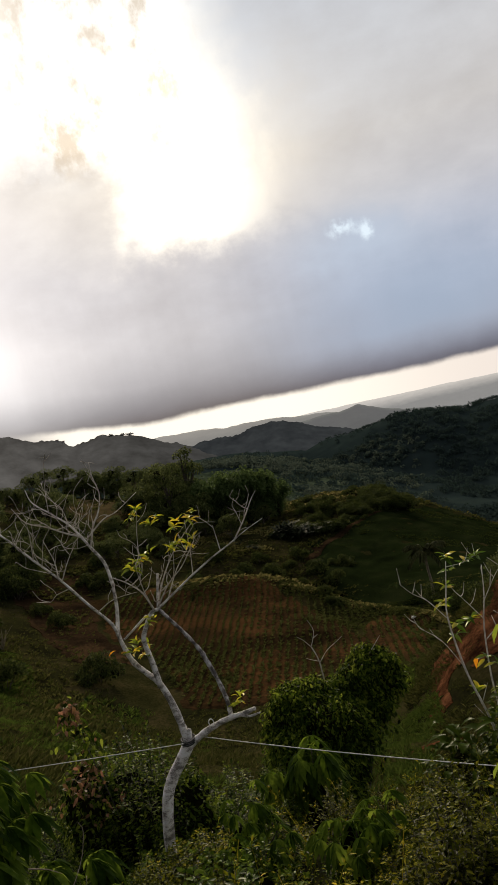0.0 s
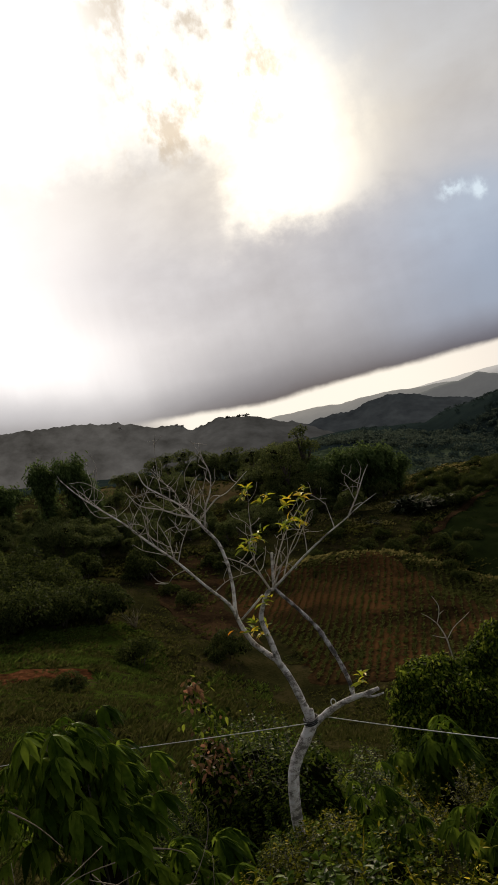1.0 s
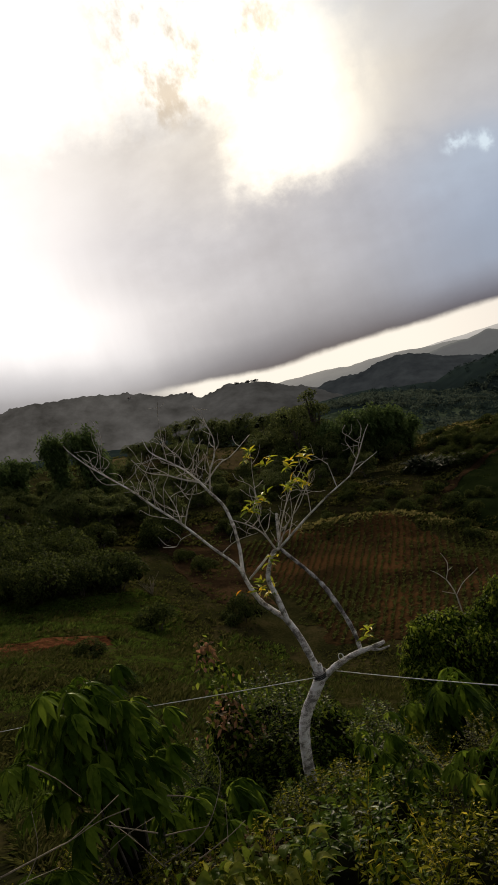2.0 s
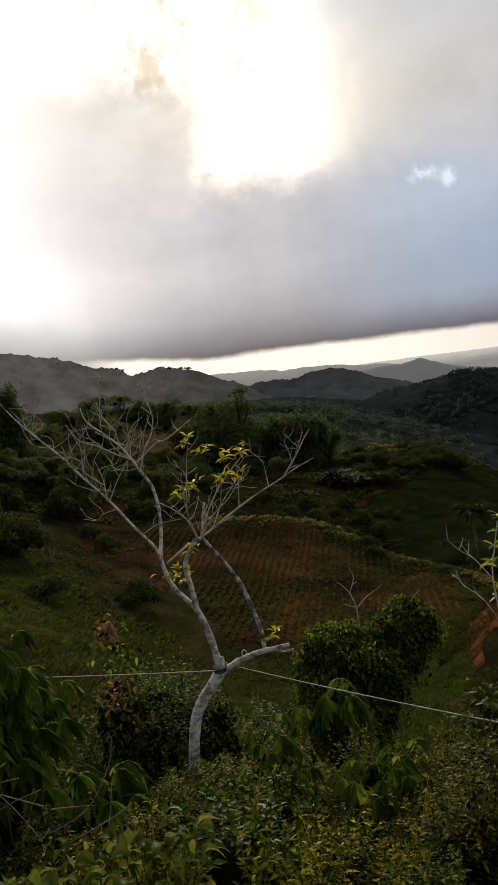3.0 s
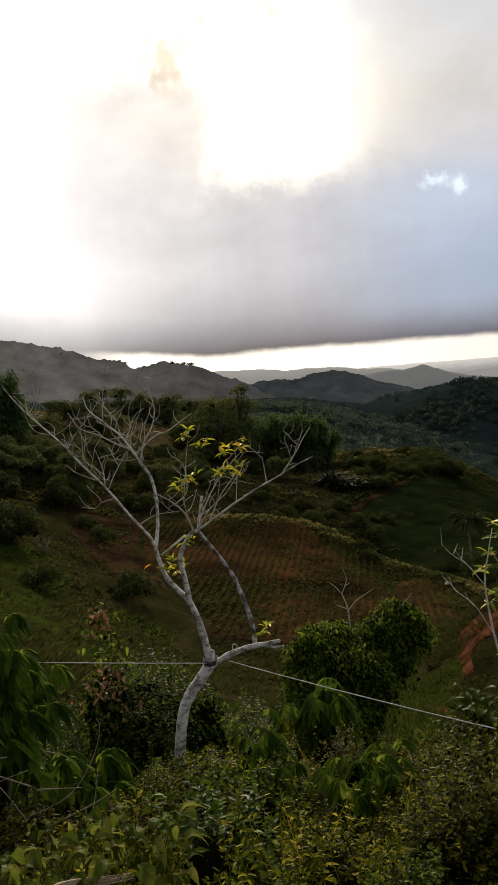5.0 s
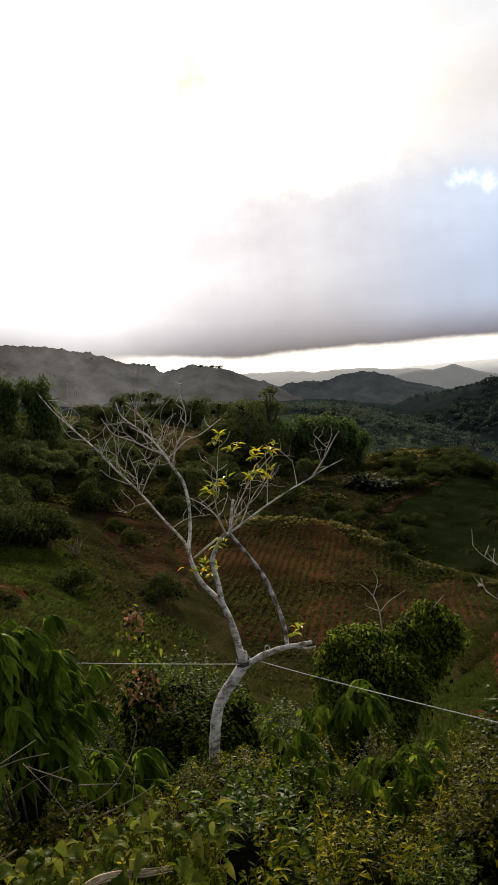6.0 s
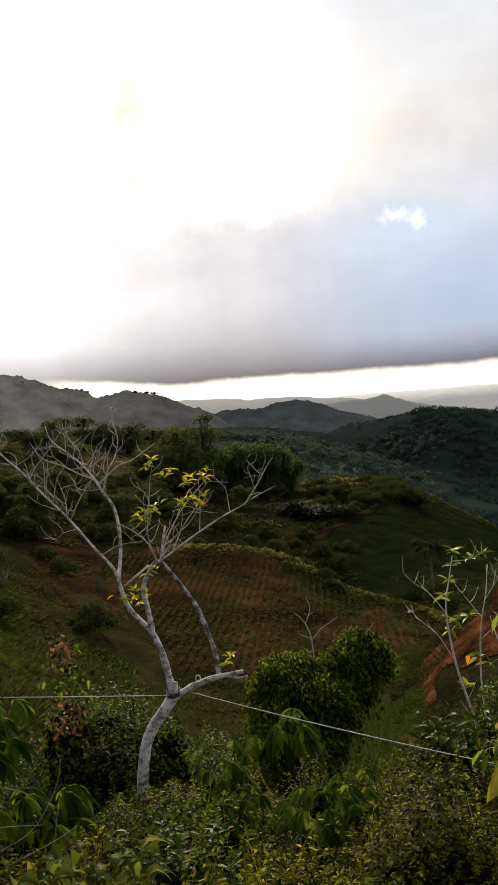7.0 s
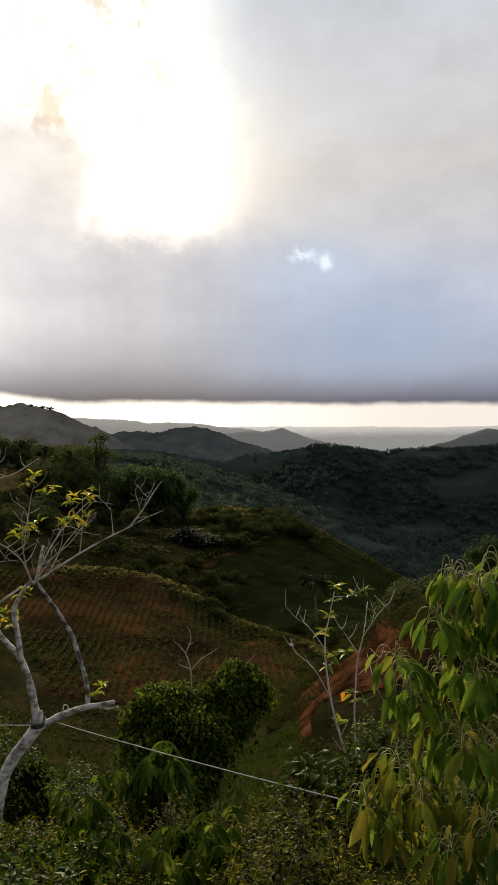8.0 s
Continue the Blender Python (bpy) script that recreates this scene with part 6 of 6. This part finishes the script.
# broad-leaved plants at its foot
for az, d, n, sz, hgt in ((11.3, 6.9, 26, 0.20, 0.62), (12.3, 6.9, 30, 0.24, 0.9), (13.4, 6.7, 32, 0.20, 0.7), (14.8, 6.6, 30, 0.18, 0.6), (16.2, 6.8, 30, 0.20, 0.9), (17.4, 6.9, 28, 0.20, 1.0), (18.6, 6.9, 28, 0.20, 1.0), (10.6, 6.2, 16, 0.18, 0.3), (13.0, 5.9, 18, 0.18, 0.3)):
    bl = stand(thing("broadleaf_plant", (0, 0, 0), "clump of broad strap-leaved plants at the sapling's foot", "plant", "broad-leaved plants"), az, d)
    rb = np.random.default_rng(int(az * 10))
    for k in range(n):
        a, ln = rb.uniform(0, 6.28), sz * rb.uniform(0.9, 1.55)
        rise = rb.uniform(0.1, 1.6)
        o = np.array([[math.cos(a), math.sin(a), rise]])
        b = np.array([[0.07 * math.cos(a), 0.07 * math.sin(a), hgt * rb.uniform(0.45, 1.0)]])
        hb = Heap().tube([(0, 0, 0), tuple(b[0] * np.array([1, 1, 0.6])), tuple(b[0])], 0.004, 0.0025, 4, 2)
        hb.add(*leaves(b, o, np.array([[0, 0, 1.0]]), ln, ln * rb.uniform(0.20, 0.36), rb.uniform(0.4, 0.9), 0.35, (0.85, 1.0)))
        part("leaf", hb.mesh("leaf", BROAD), bl)
    inner_growth(bl, [((0, 0, hgt * 0.3), (0.17, 0.17, hgt * 0.42))], int(az * 10))

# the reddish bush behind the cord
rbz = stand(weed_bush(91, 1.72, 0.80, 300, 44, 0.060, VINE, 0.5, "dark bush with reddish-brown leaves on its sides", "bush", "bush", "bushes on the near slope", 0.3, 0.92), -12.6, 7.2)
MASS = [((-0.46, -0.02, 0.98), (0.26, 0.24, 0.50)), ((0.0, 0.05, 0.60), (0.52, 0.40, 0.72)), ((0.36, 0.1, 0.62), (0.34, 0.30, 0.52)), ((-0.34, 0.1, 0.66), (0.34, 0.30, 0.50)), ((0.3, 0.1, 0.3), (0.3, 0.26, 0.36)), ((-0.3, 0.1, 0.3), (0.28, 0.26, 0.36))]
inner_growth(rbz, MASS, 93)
rk = np.random.default_rng(94)
skin = Heap()
for c, r in MASS:
    p, dn = shell_points(1500, tuple(q * 1.22 for q in r), rk, -0.6)
    ln = 0.052 * rk.uniform(0.6, 1.4, len(p))
    skin.add(*leaves(p + np.array(c), unit(dn * 0.6 + rk.normal(size=dn.shape) * 0.5 + np.array([0, 0, -0.5])), unit(dn + np.array([0, 0, 0.6]) + rk.normal(size=dn.shape) * 0.3), ln, ln * 0.46, 0.25, 0.35, (0.95, 0.75)))
part("foliage", skin.mesh("foliage", VINE), rbz)
rr = np.random.default_rng(92)
hr = Heap()
ORB = rbz.matrix_basis.translation.copy()
pb = np.array([np.array(bearing(-15.0, -21.0, 7.05) - ORB) * (1 - t) + np.array(bearing(-16.3, -17.0, 6.9) - ORB) * t for t in rr.uniform(0, 1, 190)]) + rr.normal(size=(190, 3)) * 0.09
part("foliage", Heap().add(*leaves(pb, rr.normal(size=(190, 3)) + np.array([0, 0, -0.2]), rr.normal(size=(190, 3)) * 0.4 + np.array([0, 0, 1.0]), 0.075, 0.038, 0.3, 0.3, (0.95, 0.8))).mesh("foliage", VINE), rbz)
part("branch", Heap().tube([np.array([-0.1, 0, 0.3]), np.array(bearing(-15.4, -20.0, 7.0) - ORB), np.array(bearing(-16.4, -16.9, 6.9) - ORB)], 0.008, 0.003, 5, 4).mesh("branch", DARKBARK), rbz)
for az, el, n, sp_ in ((-16.3, -16.8, 46, 0.05), (-16.2, -17.8, 16, 0.06), (-15.9, -21.3, 46, 0.11), (-16.6, -22.0, 40, 0.10), (-15.2, -23.4, 26, 0.12)):
    c = np.array(bearing(az, el, 6.9) - ORB)
    p = c + rr.normal(size=(n, 3)) * sp_
    hr.add(*leaves(p, rr.normal(size=(n, 3)) + np.array([0, 0, -0.4]), rr.normal(size=(n, 3)) * 0.5 + np.array([0, -0.5, 1.0]), 0.066 * rr.uniform(0.6, 1.3, n), 0.034, 0.2, 0.3, (0.9, 0.8)))
part("reddish_foliage", hr.mesh("reddish_foliage", REDLEAF), rbz, "reddish-brown leaves")
for n, (az, d, hgt, sp_) in enumerate(((-8.6, 7.6, 1.1, 0.6), (-5.4, 8.4, 1.3, 0.6), (-18.6, 8.0, 1.3, 0.7), (-23.0, 7.8, 1.2, 0.7), (18.8, 8.2, 1.4, 0.7), (-2.4, 9.2, 1.2, 0.6))):
    stand(weed_bush(100 + n, hgt, sp_, 150, 42, 0.06, VINE, 0.45, "dark leafy bush on the near slope", "bush", "bush", "bushes on the near slope", 0.3, 0.95), az, d)


# ---- weeds over the near bank ----
def weeds(name, label, mat, n, seed, az0, az1, d0, d1, ht, leaf, per=18, where=None, upright=0.8, shape=(0.9, 0.85), slim=0.42):
    rng = np.random.default_rng(seed)
    az, d = rng.uniform(az0, az1, n), np.exp(rng.uniform(math.log(d0), math.log(d1), n))
    x, y = EYE0[0] + d * np.sin(np.radians(az)), EYE0[1] + d * np.cos(np.radians(az))
    patch = fbm(x, y, 1.5, 3, seed * 1.7)
    if where is not None:
        k = where(patch, az, d)
        x, y, patch = x[k], y[k], patch[k]
    z = ground(x, y)
    hgt = ht * rng.uniform(0.45, 1.3, len(x)) * np.clip(0.62 + 1.7 * patch, 0.3, 1.9)
    lean = rng.normal(size=(len(x), 2)) * 0.22
    h = Heap()
    root = np.stack([x, y, z - 0.03], -1)
    top = root + np.stack([lean[:, 0] * hgt, lean[:, 1] * hgt, hgt], -1)
    # stems: flat strips with three sides
    for i in range(len(x)):
        v, f = tube_arrays([root[i], (root[i] * 0.55 + top[i] * 0.45) + np.array([lean[i, 0], lean[i, 1], 0]) * -0.06, top[i]], 0.0022, 0.0012, 3, 1)
        h.add(v, f)
    for j in range(per):
        t = 1.0 - 0.62 * rng.random(len(x)) ** 1.5
        b = root + (top - root) * t[:, None]
        a = rng.uniform(0, 6.28, len(x))
        way = np.stack([np.cos(a), np.sin(a), rng.uniform(-0.1, upright, len(x)) * (0.4 + t)], -1)
        ln = leaf * rng.uniform(0.55, 1.35, len(x)) * (1.15 - 0.45 * t)
        h.add(*leaves(b + way * 0.3 * leaf * rng.uniform(0, 1.2, (len(x), 1)), way, np.tile([0, 0, 1.0], (len(x), 1)) + rng.normal(size=(len(x), 3)) * 0.3, ln, ln * slim, 0.3, 0.3, shape))
    return tagged(new(name, h.mesh(name, mat)), label, "weeds", kind="stuff")


# bushy weeds of several growths, with dark hollows between them
MOUNDS = {
    "p": weed_bush(141, 0.66, 0.42, 62, 30, 0.052, WEED, 0.46, "leafy green weed bush on the bank"),
    "q": weed_bush(142, 0.56, 0.40, 62, 30, 0.048, OLIVE, 0.44, "yellowing weed bush on the bank"),
    "r": weed_bush(143, 0.72, 0.44, 60, 30, 0.058, VINE, 0.48, "dense dark-green weed bush on the bank"),
    "v": weed_bush(147, 0.50, 0.44, 60, 26, 0.044, DRYLEAF, 0.40, "dry brown weeds under the cassava", filled=0.45),
    "u": weed_bush(146, 0.62, 0.40, 40, 26, 0.070, CASSAVA, 0.46, "weed bush with larger fresh green leaves"),
    "s": weed_bush(144, 0.58, 0.44, 66, 30, 0.047, WEED, 0.42, "bushy weeds with many small leaves"),
    "t": weed_bush(145, 0.85, 0.34, 50, 32, 0.048, OLIVE, 0.42, "tall thin weed bush with yellow-green tips", filled=0.3),
}
rm = np.random.default_rng(17)
rows, spots = [], []
for k in range(7000):
    az, d = rm.uniform(-37, 31), math.exp(rm.uniform(math.log(2.6), math.log(8.6)))
    x, y = d * math.sin(radians(az)), d * math.cos(radians(az))
    gap = 0.36 + (0.045 if az < 2 else 0.028) * d
    if float(fbm(np.array([x]), np.array([y]), 1.7, 2, 5.0)[0]) < -0.13:
        continue
    if len(rows) < 200 and not (0.2 < az < 5.2 and 4.2 < d < 6.6) and not (-0.5 < az < 6 and 3.2 < d < 3.9) and all((x - u) ** 2 + (y - v) ** 2 > gap * gap for u, v in spots) and not (-31 < az < -17 and d < 3.1) and not (-30 < az < -23 and 3.9 < d < 4.9):
        spots.append((x, y))
        kinds = "rupspr" if az < 0 else "qqstrq"
        rows.append((rm.choice(list(kinds)), az, d, (0.7 if az < -17 and d < 4.0 else 1.0) * rm.uniform(0.6, 1.15) * (0.9 if az > 4 and d < 5.6 else 1.0)))
rows += [("u", -9.2, 4.75, 0.85), ("u", -6.0, 4.5, 0.8), ("s", -11.4, 4.66, 1.35), ("p", -10.3, 4.75, 1.15), ("q", -12.2, 4.5, 1.1), ("s", -12.4, 4.75, 0.9), ("p", -10.8, 4.5, 0.72), ("r", -7.0, 4.8, 1.1), ("r", -3.5, 5.2, 1.0), ("s", -14.0, 4.8, 0.85), ("p", -11.6, 5.05, 1.45), ("s", -9.9, 5.05, 1.5), ("r", -12.9, 5.1, 1.2), ("q", -11.0, 4.3, 1.1), ("s", -8.4, 5.2, 1.4), ("p", -7.4, 5.4, 1.3), ("r", -5.8, 5.6, 1.3), ("q", -4.2, 5.5, 1.2)]
rows += [("v", -28.2, 3.75, 0.95), ("v", -25.4, 3.7, 0.95), ("v", -22.8, 3.8, 1.0), ("v", -30.6, 3.6, 0.9), ("q", -20.6, 3.75, 0.8), ("v", -26.8, 3.4, 0.7), ("s", -18.4, 3.9, 0.9), ("v", -23.9, 3.45, 0.7), ("q", -32.4, 3.4, 0.9), ("v", -19.6, 4.15, 1.0), ("v", -17.0, 4.2, 0.9)]
rows += [("r", -20.6, 4.6, 1.45), ("r", -18.8, 4.9, 1.3), ("p", -17.4, 4.7, 1.0), ("r", -22.4, 4.9, 1.4)]
rows += [("s", -28.6, 3.95, 1.35), ("p", -26.6, 3.9, 1.3), ("s", -24.7, 3.95, 1.4), ("q", -22.9, 4.0, 1.3), ("p", -30.8, 3.8, 1.2), ("q", -27.6, 3.6, 1.05), ("v", -25.6, 3.55, 1.0), ("s", -23.6, 3.65, 1.05),
         ("v", -29.4, 3.5, 1.0), ("p", -21.4, 4.1, 1.2), ("q", -31.8, 3.6, 1.1), ("s", -19.8, 4.0, 1.05), ("q", -26.2, 4.15, 1.5), ("v", -22.2, 3.6, 0.95), ("s", 9.2, 3.45, 0.95), ("q", 10.9, 3.3, 0.95), ("s", 12.6, 3.45, 0.95), ("q", 11.6, 3.7, 1.1), ("s", 10.2, 3.8, 1.1), ("q", 13.6, 3.25, 0.85)]
set_out(MOUNDS, rows, rm, 0.06)
weeds("weeds", "tangle of leafy green weeds over the bank", WEED, 800, 111, -38, 33, 2.3, 9.5, 0.42, 0.050, 20, lambda p, az, d: (p > 0.10) & ~((az > 0) & (az < 5.5) & (d > 3.4) & (d < 6.6)), 1.2, (0.9, 0.7), 0.34)
weeds("weeds", "olive and yellowing weeds over the bank", OLIVE, 1300, 112, -38, 33, 2.2, 8.0, 0.38, 0.044, 20, lambda p, az, d: (p > 0.12 - 0.006 * az) & ~((az > 0) & (az < 5.5) & (d > 3.4) & (d < 6.6)), 1.2, (0.9, 0.7), 0.34)
weeds("weeds", "low ground cover of small dark leaves", VINE, 1000, 114, -38, 33, 2.2, 9.0, 0.13, 0.04, 10)
# broad crinkled leaves low on the bank
BROADS = [leaf_mesh("leaf", OLIVEBROAD, 0.11, 0.075, 0.6, 0.5, 0.8), leaf_mesh("leaf", OLIVEBROAD, 0.085, 0.062, 0.9, 0.4, 1.0), leaf_mesh("leaf", OLIVEBROAD, 0.12, 0.07, 0.5, 0.6, 0.6)]
rw = np.random.default_rng(118)
for k in range(34):
    az, d = rw.uniform(-33, -14.5), rw.uniform(2.6, 3.25)
    bw = stand(thing("broadleaf_weed", (0, 0, 0), "low weed with broad crinkled yellow-green leaves", "plant", "broad-leaved weeds on the bank"), az, d)
    OW = bw.matrix_basis.translation.copy()
    for n in range(14):
        a, r_, hz = rw.uniform(0, 6.28), rw.uniform(0.03, 0.24), rw.uniform(0.15, 0.55)
        p1 = Vector((r_ * math.cos(a), r_ * math.sin(a), hz))
        part("leaf_stalk", Heap().tube([(0, 0, 0), p1 * 0.5 + Vector((0, 0, 0.08)), p1], 0.003, 0.002, 4, 2).mesh("leaf_stalk", WEED), bw)
        lf = new("leaf", BROADS[rw.integers(3)])
        lf.parent = bw
        s = rw.uniform(0.7, 1.1)
        lf.matrix_basis = Matrix.LocRotScale(p1, Euler((rw.uniform(-0.5, 0.5), rw.uniform(-0.4, 0.4), a - math.pi / 2)), (s, s, s))


# ---- dry stalks ----
def stalk(name, pts, r0, r1, label):
    c = [Vector(p) for p in pts]
    ob = thing(name, c[0], label, "stalk", "dry stalks")
    part("stem", Heap().tube([p - c[0] for p in c], r0, r1, 6, 4, 0.05).mesh("stem", STICK), ob)
    return ob


LEANING = (
        ([(-23.6, -29.2, 3.75), (-20.1, -28.5, 3.8), (-18.0, -26.5, 3.95), (-17.2, -24.6, 4.05), (-17.4, -23.9, 4.05)], 0.007, 0.004, "thin dry vine stem rising from the weeds"),
        ([(-19.3, -32.1, 3.5), (-18.2, -29.0, 3.7), (-17.7, -27.2, 3.85)], 0.005, 0.003, "thin dry stem among the weeds"),
        ([(-34.5, -25.3, 3.3), (-30.4, -25.3, 3.4), (-28.8, -25.2, 3.45), (-25.0, -24.0, 3.6)], 0.011, 0.006, "dry bent branch lying across the weeds"),
        ([(-30.4, -19.6, 3.7), (-28.9, -21.2, 3.7), (-27.6, -23.1, 3.65)], 0.008, 0.005, "pale dry stalk leaning in the weeds"))
LYING = (
        ([(-26.2, -25.3, 3.5), (-24.8, -27.2, 3.4), (-23.4, -29.4, 3.3)], 0.006, 0.004, "pale dry stalk leaning in the weeds"),
        ([(-35.0, -27.6, 3.0), (-32.6, -26.2, 3.05), (-31.3, -24.8, 3.1), (-30.9, -22.5, 3.15)], 0.006, 0.003, "pale dry stalk leaning in the weeds"),
        ([(-36.0, -26.2, 3.1), (-33.0, -26.3, 3.1), (-30.4, -26.5, 3.15)], 0.006, 0.004, "pale dry stalk lying in the weeds"),
        ([(-36.0, -28.3, 2.8), (-33.6, -28.3, 2.85), (-31.0, -28.9, 2.9)], 0.006, 0.004, "pale dry stalk lying in the weeds"),
        ([(-14.5, -30.0, 3.3), (-11.6, -30.7, 3.3), (-9.2, -32.5, 3.25)], 0.004, 0.003, "thin dry stem bent over the weeds"),
        ([(-8.5, -33.2, 3.2), (-7.4, -30.8, 3.3), (-6.2, -31.6, 3.3)], 0.003, 0.002, "thin dry stem bent over the weeds"))
rt = np.random.default_rng(77)
for k in range(11):
    az, el, d = rt.uniform(-35, -19), rt.uniform(-31, -25), rt.uniform(3.0, 3.55)
    da, de = rt.uniform(2.0, 6.0) * rt.choice((-1, 1)), rt.uniform(-2.6, 2.6)
    bend = [bearing(az, el, d), bearing(az + da * 0.5 + rt.normal() * 0.3, el + de * 0.5 + rt.uniform(0.0, 0.25), d + 0.03), bearing(az + da, el + de, d + rt.uniform(0.0, 0.12))]
    stalk("dry_stalk", bend, rt.uniform(0.0018, 0.0042), 0.0014, "thin pale dry stalk tangled in the weeds")
for pts, r0, r1, lab in LEANING + LYING:
    stalk("dry_stalk", [bearing(*p) for p in pts], r0 * 0.42, r1 * 0.36, lab)
dry = thing("dry_leaf", bearing(-24.0, -34.2, 2.55), "large dry rolled-up leaf lying on the bank", "leaf")
OL = dry.matrix_basis.translation.copy()
run = [bearing(-24.6, -34.6, 2.5), bearing(-22.4, -33.9, 2.55), bearing(-20.2, -33.9, 2.6), bearing(-18.0, -34.2, 2.62), bearing(-16.0, -34.3, 2.62)]
curl = Heap()
for off, r0, r1 in ((0.0, 0.012, 0.004), (0.011, 0.007, 0.003), (-0.010, 0.008, 0.002), (0.020, 0.005, 0.002)):
    curl.tube([p - OL + Vector((0.2 * off, -abs(off) * 0.4, off)) for p in run], r0, r1, 6, 4, 0.18)
part("blade", curl.mesh("blade", STRAW), dry)


# ---- the tree with long hanging leaves at the edge of the bank ----
ht = thing("drooping_tree", on_ground(31.0, 2.75), "leafy young tree with long hanging green leaves", "tree")
OH = ht.matrix_basis.translation.copy()
rh = np.random.default_rng(131)
part("trunk", Heap().tube([bearing(31, -36, 2.75) - OH, bearing(30.5, -25, 2.75) - OH, bearing(30.8, -14, 2.8) - OH, bearing(30.0, -5, 2.8) - OH], 0.035, 0.015, 9, 4, 0.04).mesh("trunk", DARKBARK), ht)
LEAF_SIZES = ((0.180, 0.058, 0.14, 0.5), (0.145, 0.048, 0.26, 0.4), (0.195, 0.060, 0.10, 0.6))
HANG = [leaf_mesh("leaf", DROOP, *q) for q in LEAF_SIZES]
TURNED = [leaf_mesh("leaf", DROOPOLIVE, *q) for q in LEAF_SIZES]
# where the shoots end: bearing, rise, distance, leaves, and whether they have begun to turn yellow
SHOOTS = (
    (23.8, -11.6, 2.60, 13, 0.10),
    (25.7, -12.0, 2.50, 13, 0.10),
    (22.7, -14.7, 2.55, 13, 0.15),
    (25.1, -14.9, 2.62, 13, 0.10),
    (19.5, -17.6, 2.62, 12, 0.20),
    (20.3, -19.7, 2.55, 12, 0.15),
    (22.7, -18.1, 2.68, 13, 0.10),
    (25.3, -18.2, 2.50, 12, 0.10),
    (21.9, -21.5, 2.62, 11, 0.25),
    (24.3, -22.6, 2.45, 13, 0.20),
    (26.0, -22.7, 2.60, 12, 0.20),
    (19.4, -24.3, 2.60, 12, 0.75),
    (17.0, -26.7, 2.62, 8, 0.50),
    (18.7, -25.9, 2.66, 9, 0.70),
    (21.1, -26.2, 2.50, 12, 0.80),
    (24.4, -25.8, 2.55, 12, 0.70),
    (26.1, -27.5, 2.45, 11, 0.40),
    (18.3, -28.2, 2.60, 8, 0.60),
    (23.5, -29.2, 2.40, 10, 0.30),
    (25.6, -29.2, 2.50, 10, 0.30),
    (27.2, -13.8, 2.60, 12, 0.10),
    (27.4, -18.4, 2.60, 12, 0.10),
    (27.1, -24.9, 2.60, 12, 0.30),
    (24.2, -19.9, 2.72, 10, 0.20),
    (22.1, -24.0, 2.70, 10, 0.50),
    (20.4, -29.0, 2.62, 7, 0.60),
    (27.1, -10.6, 2.65, 12, 0.10),
    (22.9, -27.2, 2.68, 9, 0.60),
)
for az, el, d, n, turned in SHOOTS:
    end = bearing(az, el, d)
    pts = [bearing(30.4, min(el - 5.0, -8.0), 2.78), bearing(0.45 * az + 16.6, el - 3.0, d + 0.14), bearing(0.85 * az + 4.4, el - 1.2, d + 0.05), end]
    hb = Heap().tube([p - OH for p in pts], 0.0045, 0.0022, 6, 5)
    places = []
    n += 7
    for k in range(n):
        a = 2.4 * k + rh.uniform(-0.35, 0.35)
        back = 0.085 * (k / n) ** 1.3
        root = end.lerp(pts[2], min(back / (end - pts[2]).length, 1.0))
        o = Vector((math.cos(a), math.sin(a), 0))
        r = rh.uniform(0.035, 0.075)
        rise = rh.uniform(0.018, 0.05) * (1.2 - k / n)
        arc = [root, root + o * r * 0.35 + Vector((0, 0, rise)), root + o * r * 0.8 + Vector((0, 0, rise * 0.9)), root + o * r * 1.05 + Vector((0, 0, rise * 0.1 - 0.006))]
        hb.tube([p - OH for p in arc], 0.0016, 0.0012, 5, 4)
        places.append((arc[-1] - OH, a))
    branch = part("branch", hb.mesh("branch", STALKS), ht)
    for p, a in places:
        lf = new("leaf", (TURNED if rh.random() < turned else HANG)[rh.integers(3)])
        lf.parent = branch
        q = rh.uniform(0.44, 0.78)
        lf.matrix_basis = Matrix.LocRotScale(p, Euler((-rh.uniform(0.85, 1.5), rh.uniform(-0.5, 0.5), a - math.pi / 2 + rh.uniform(-0.35, 0.35))), (q, q, q))
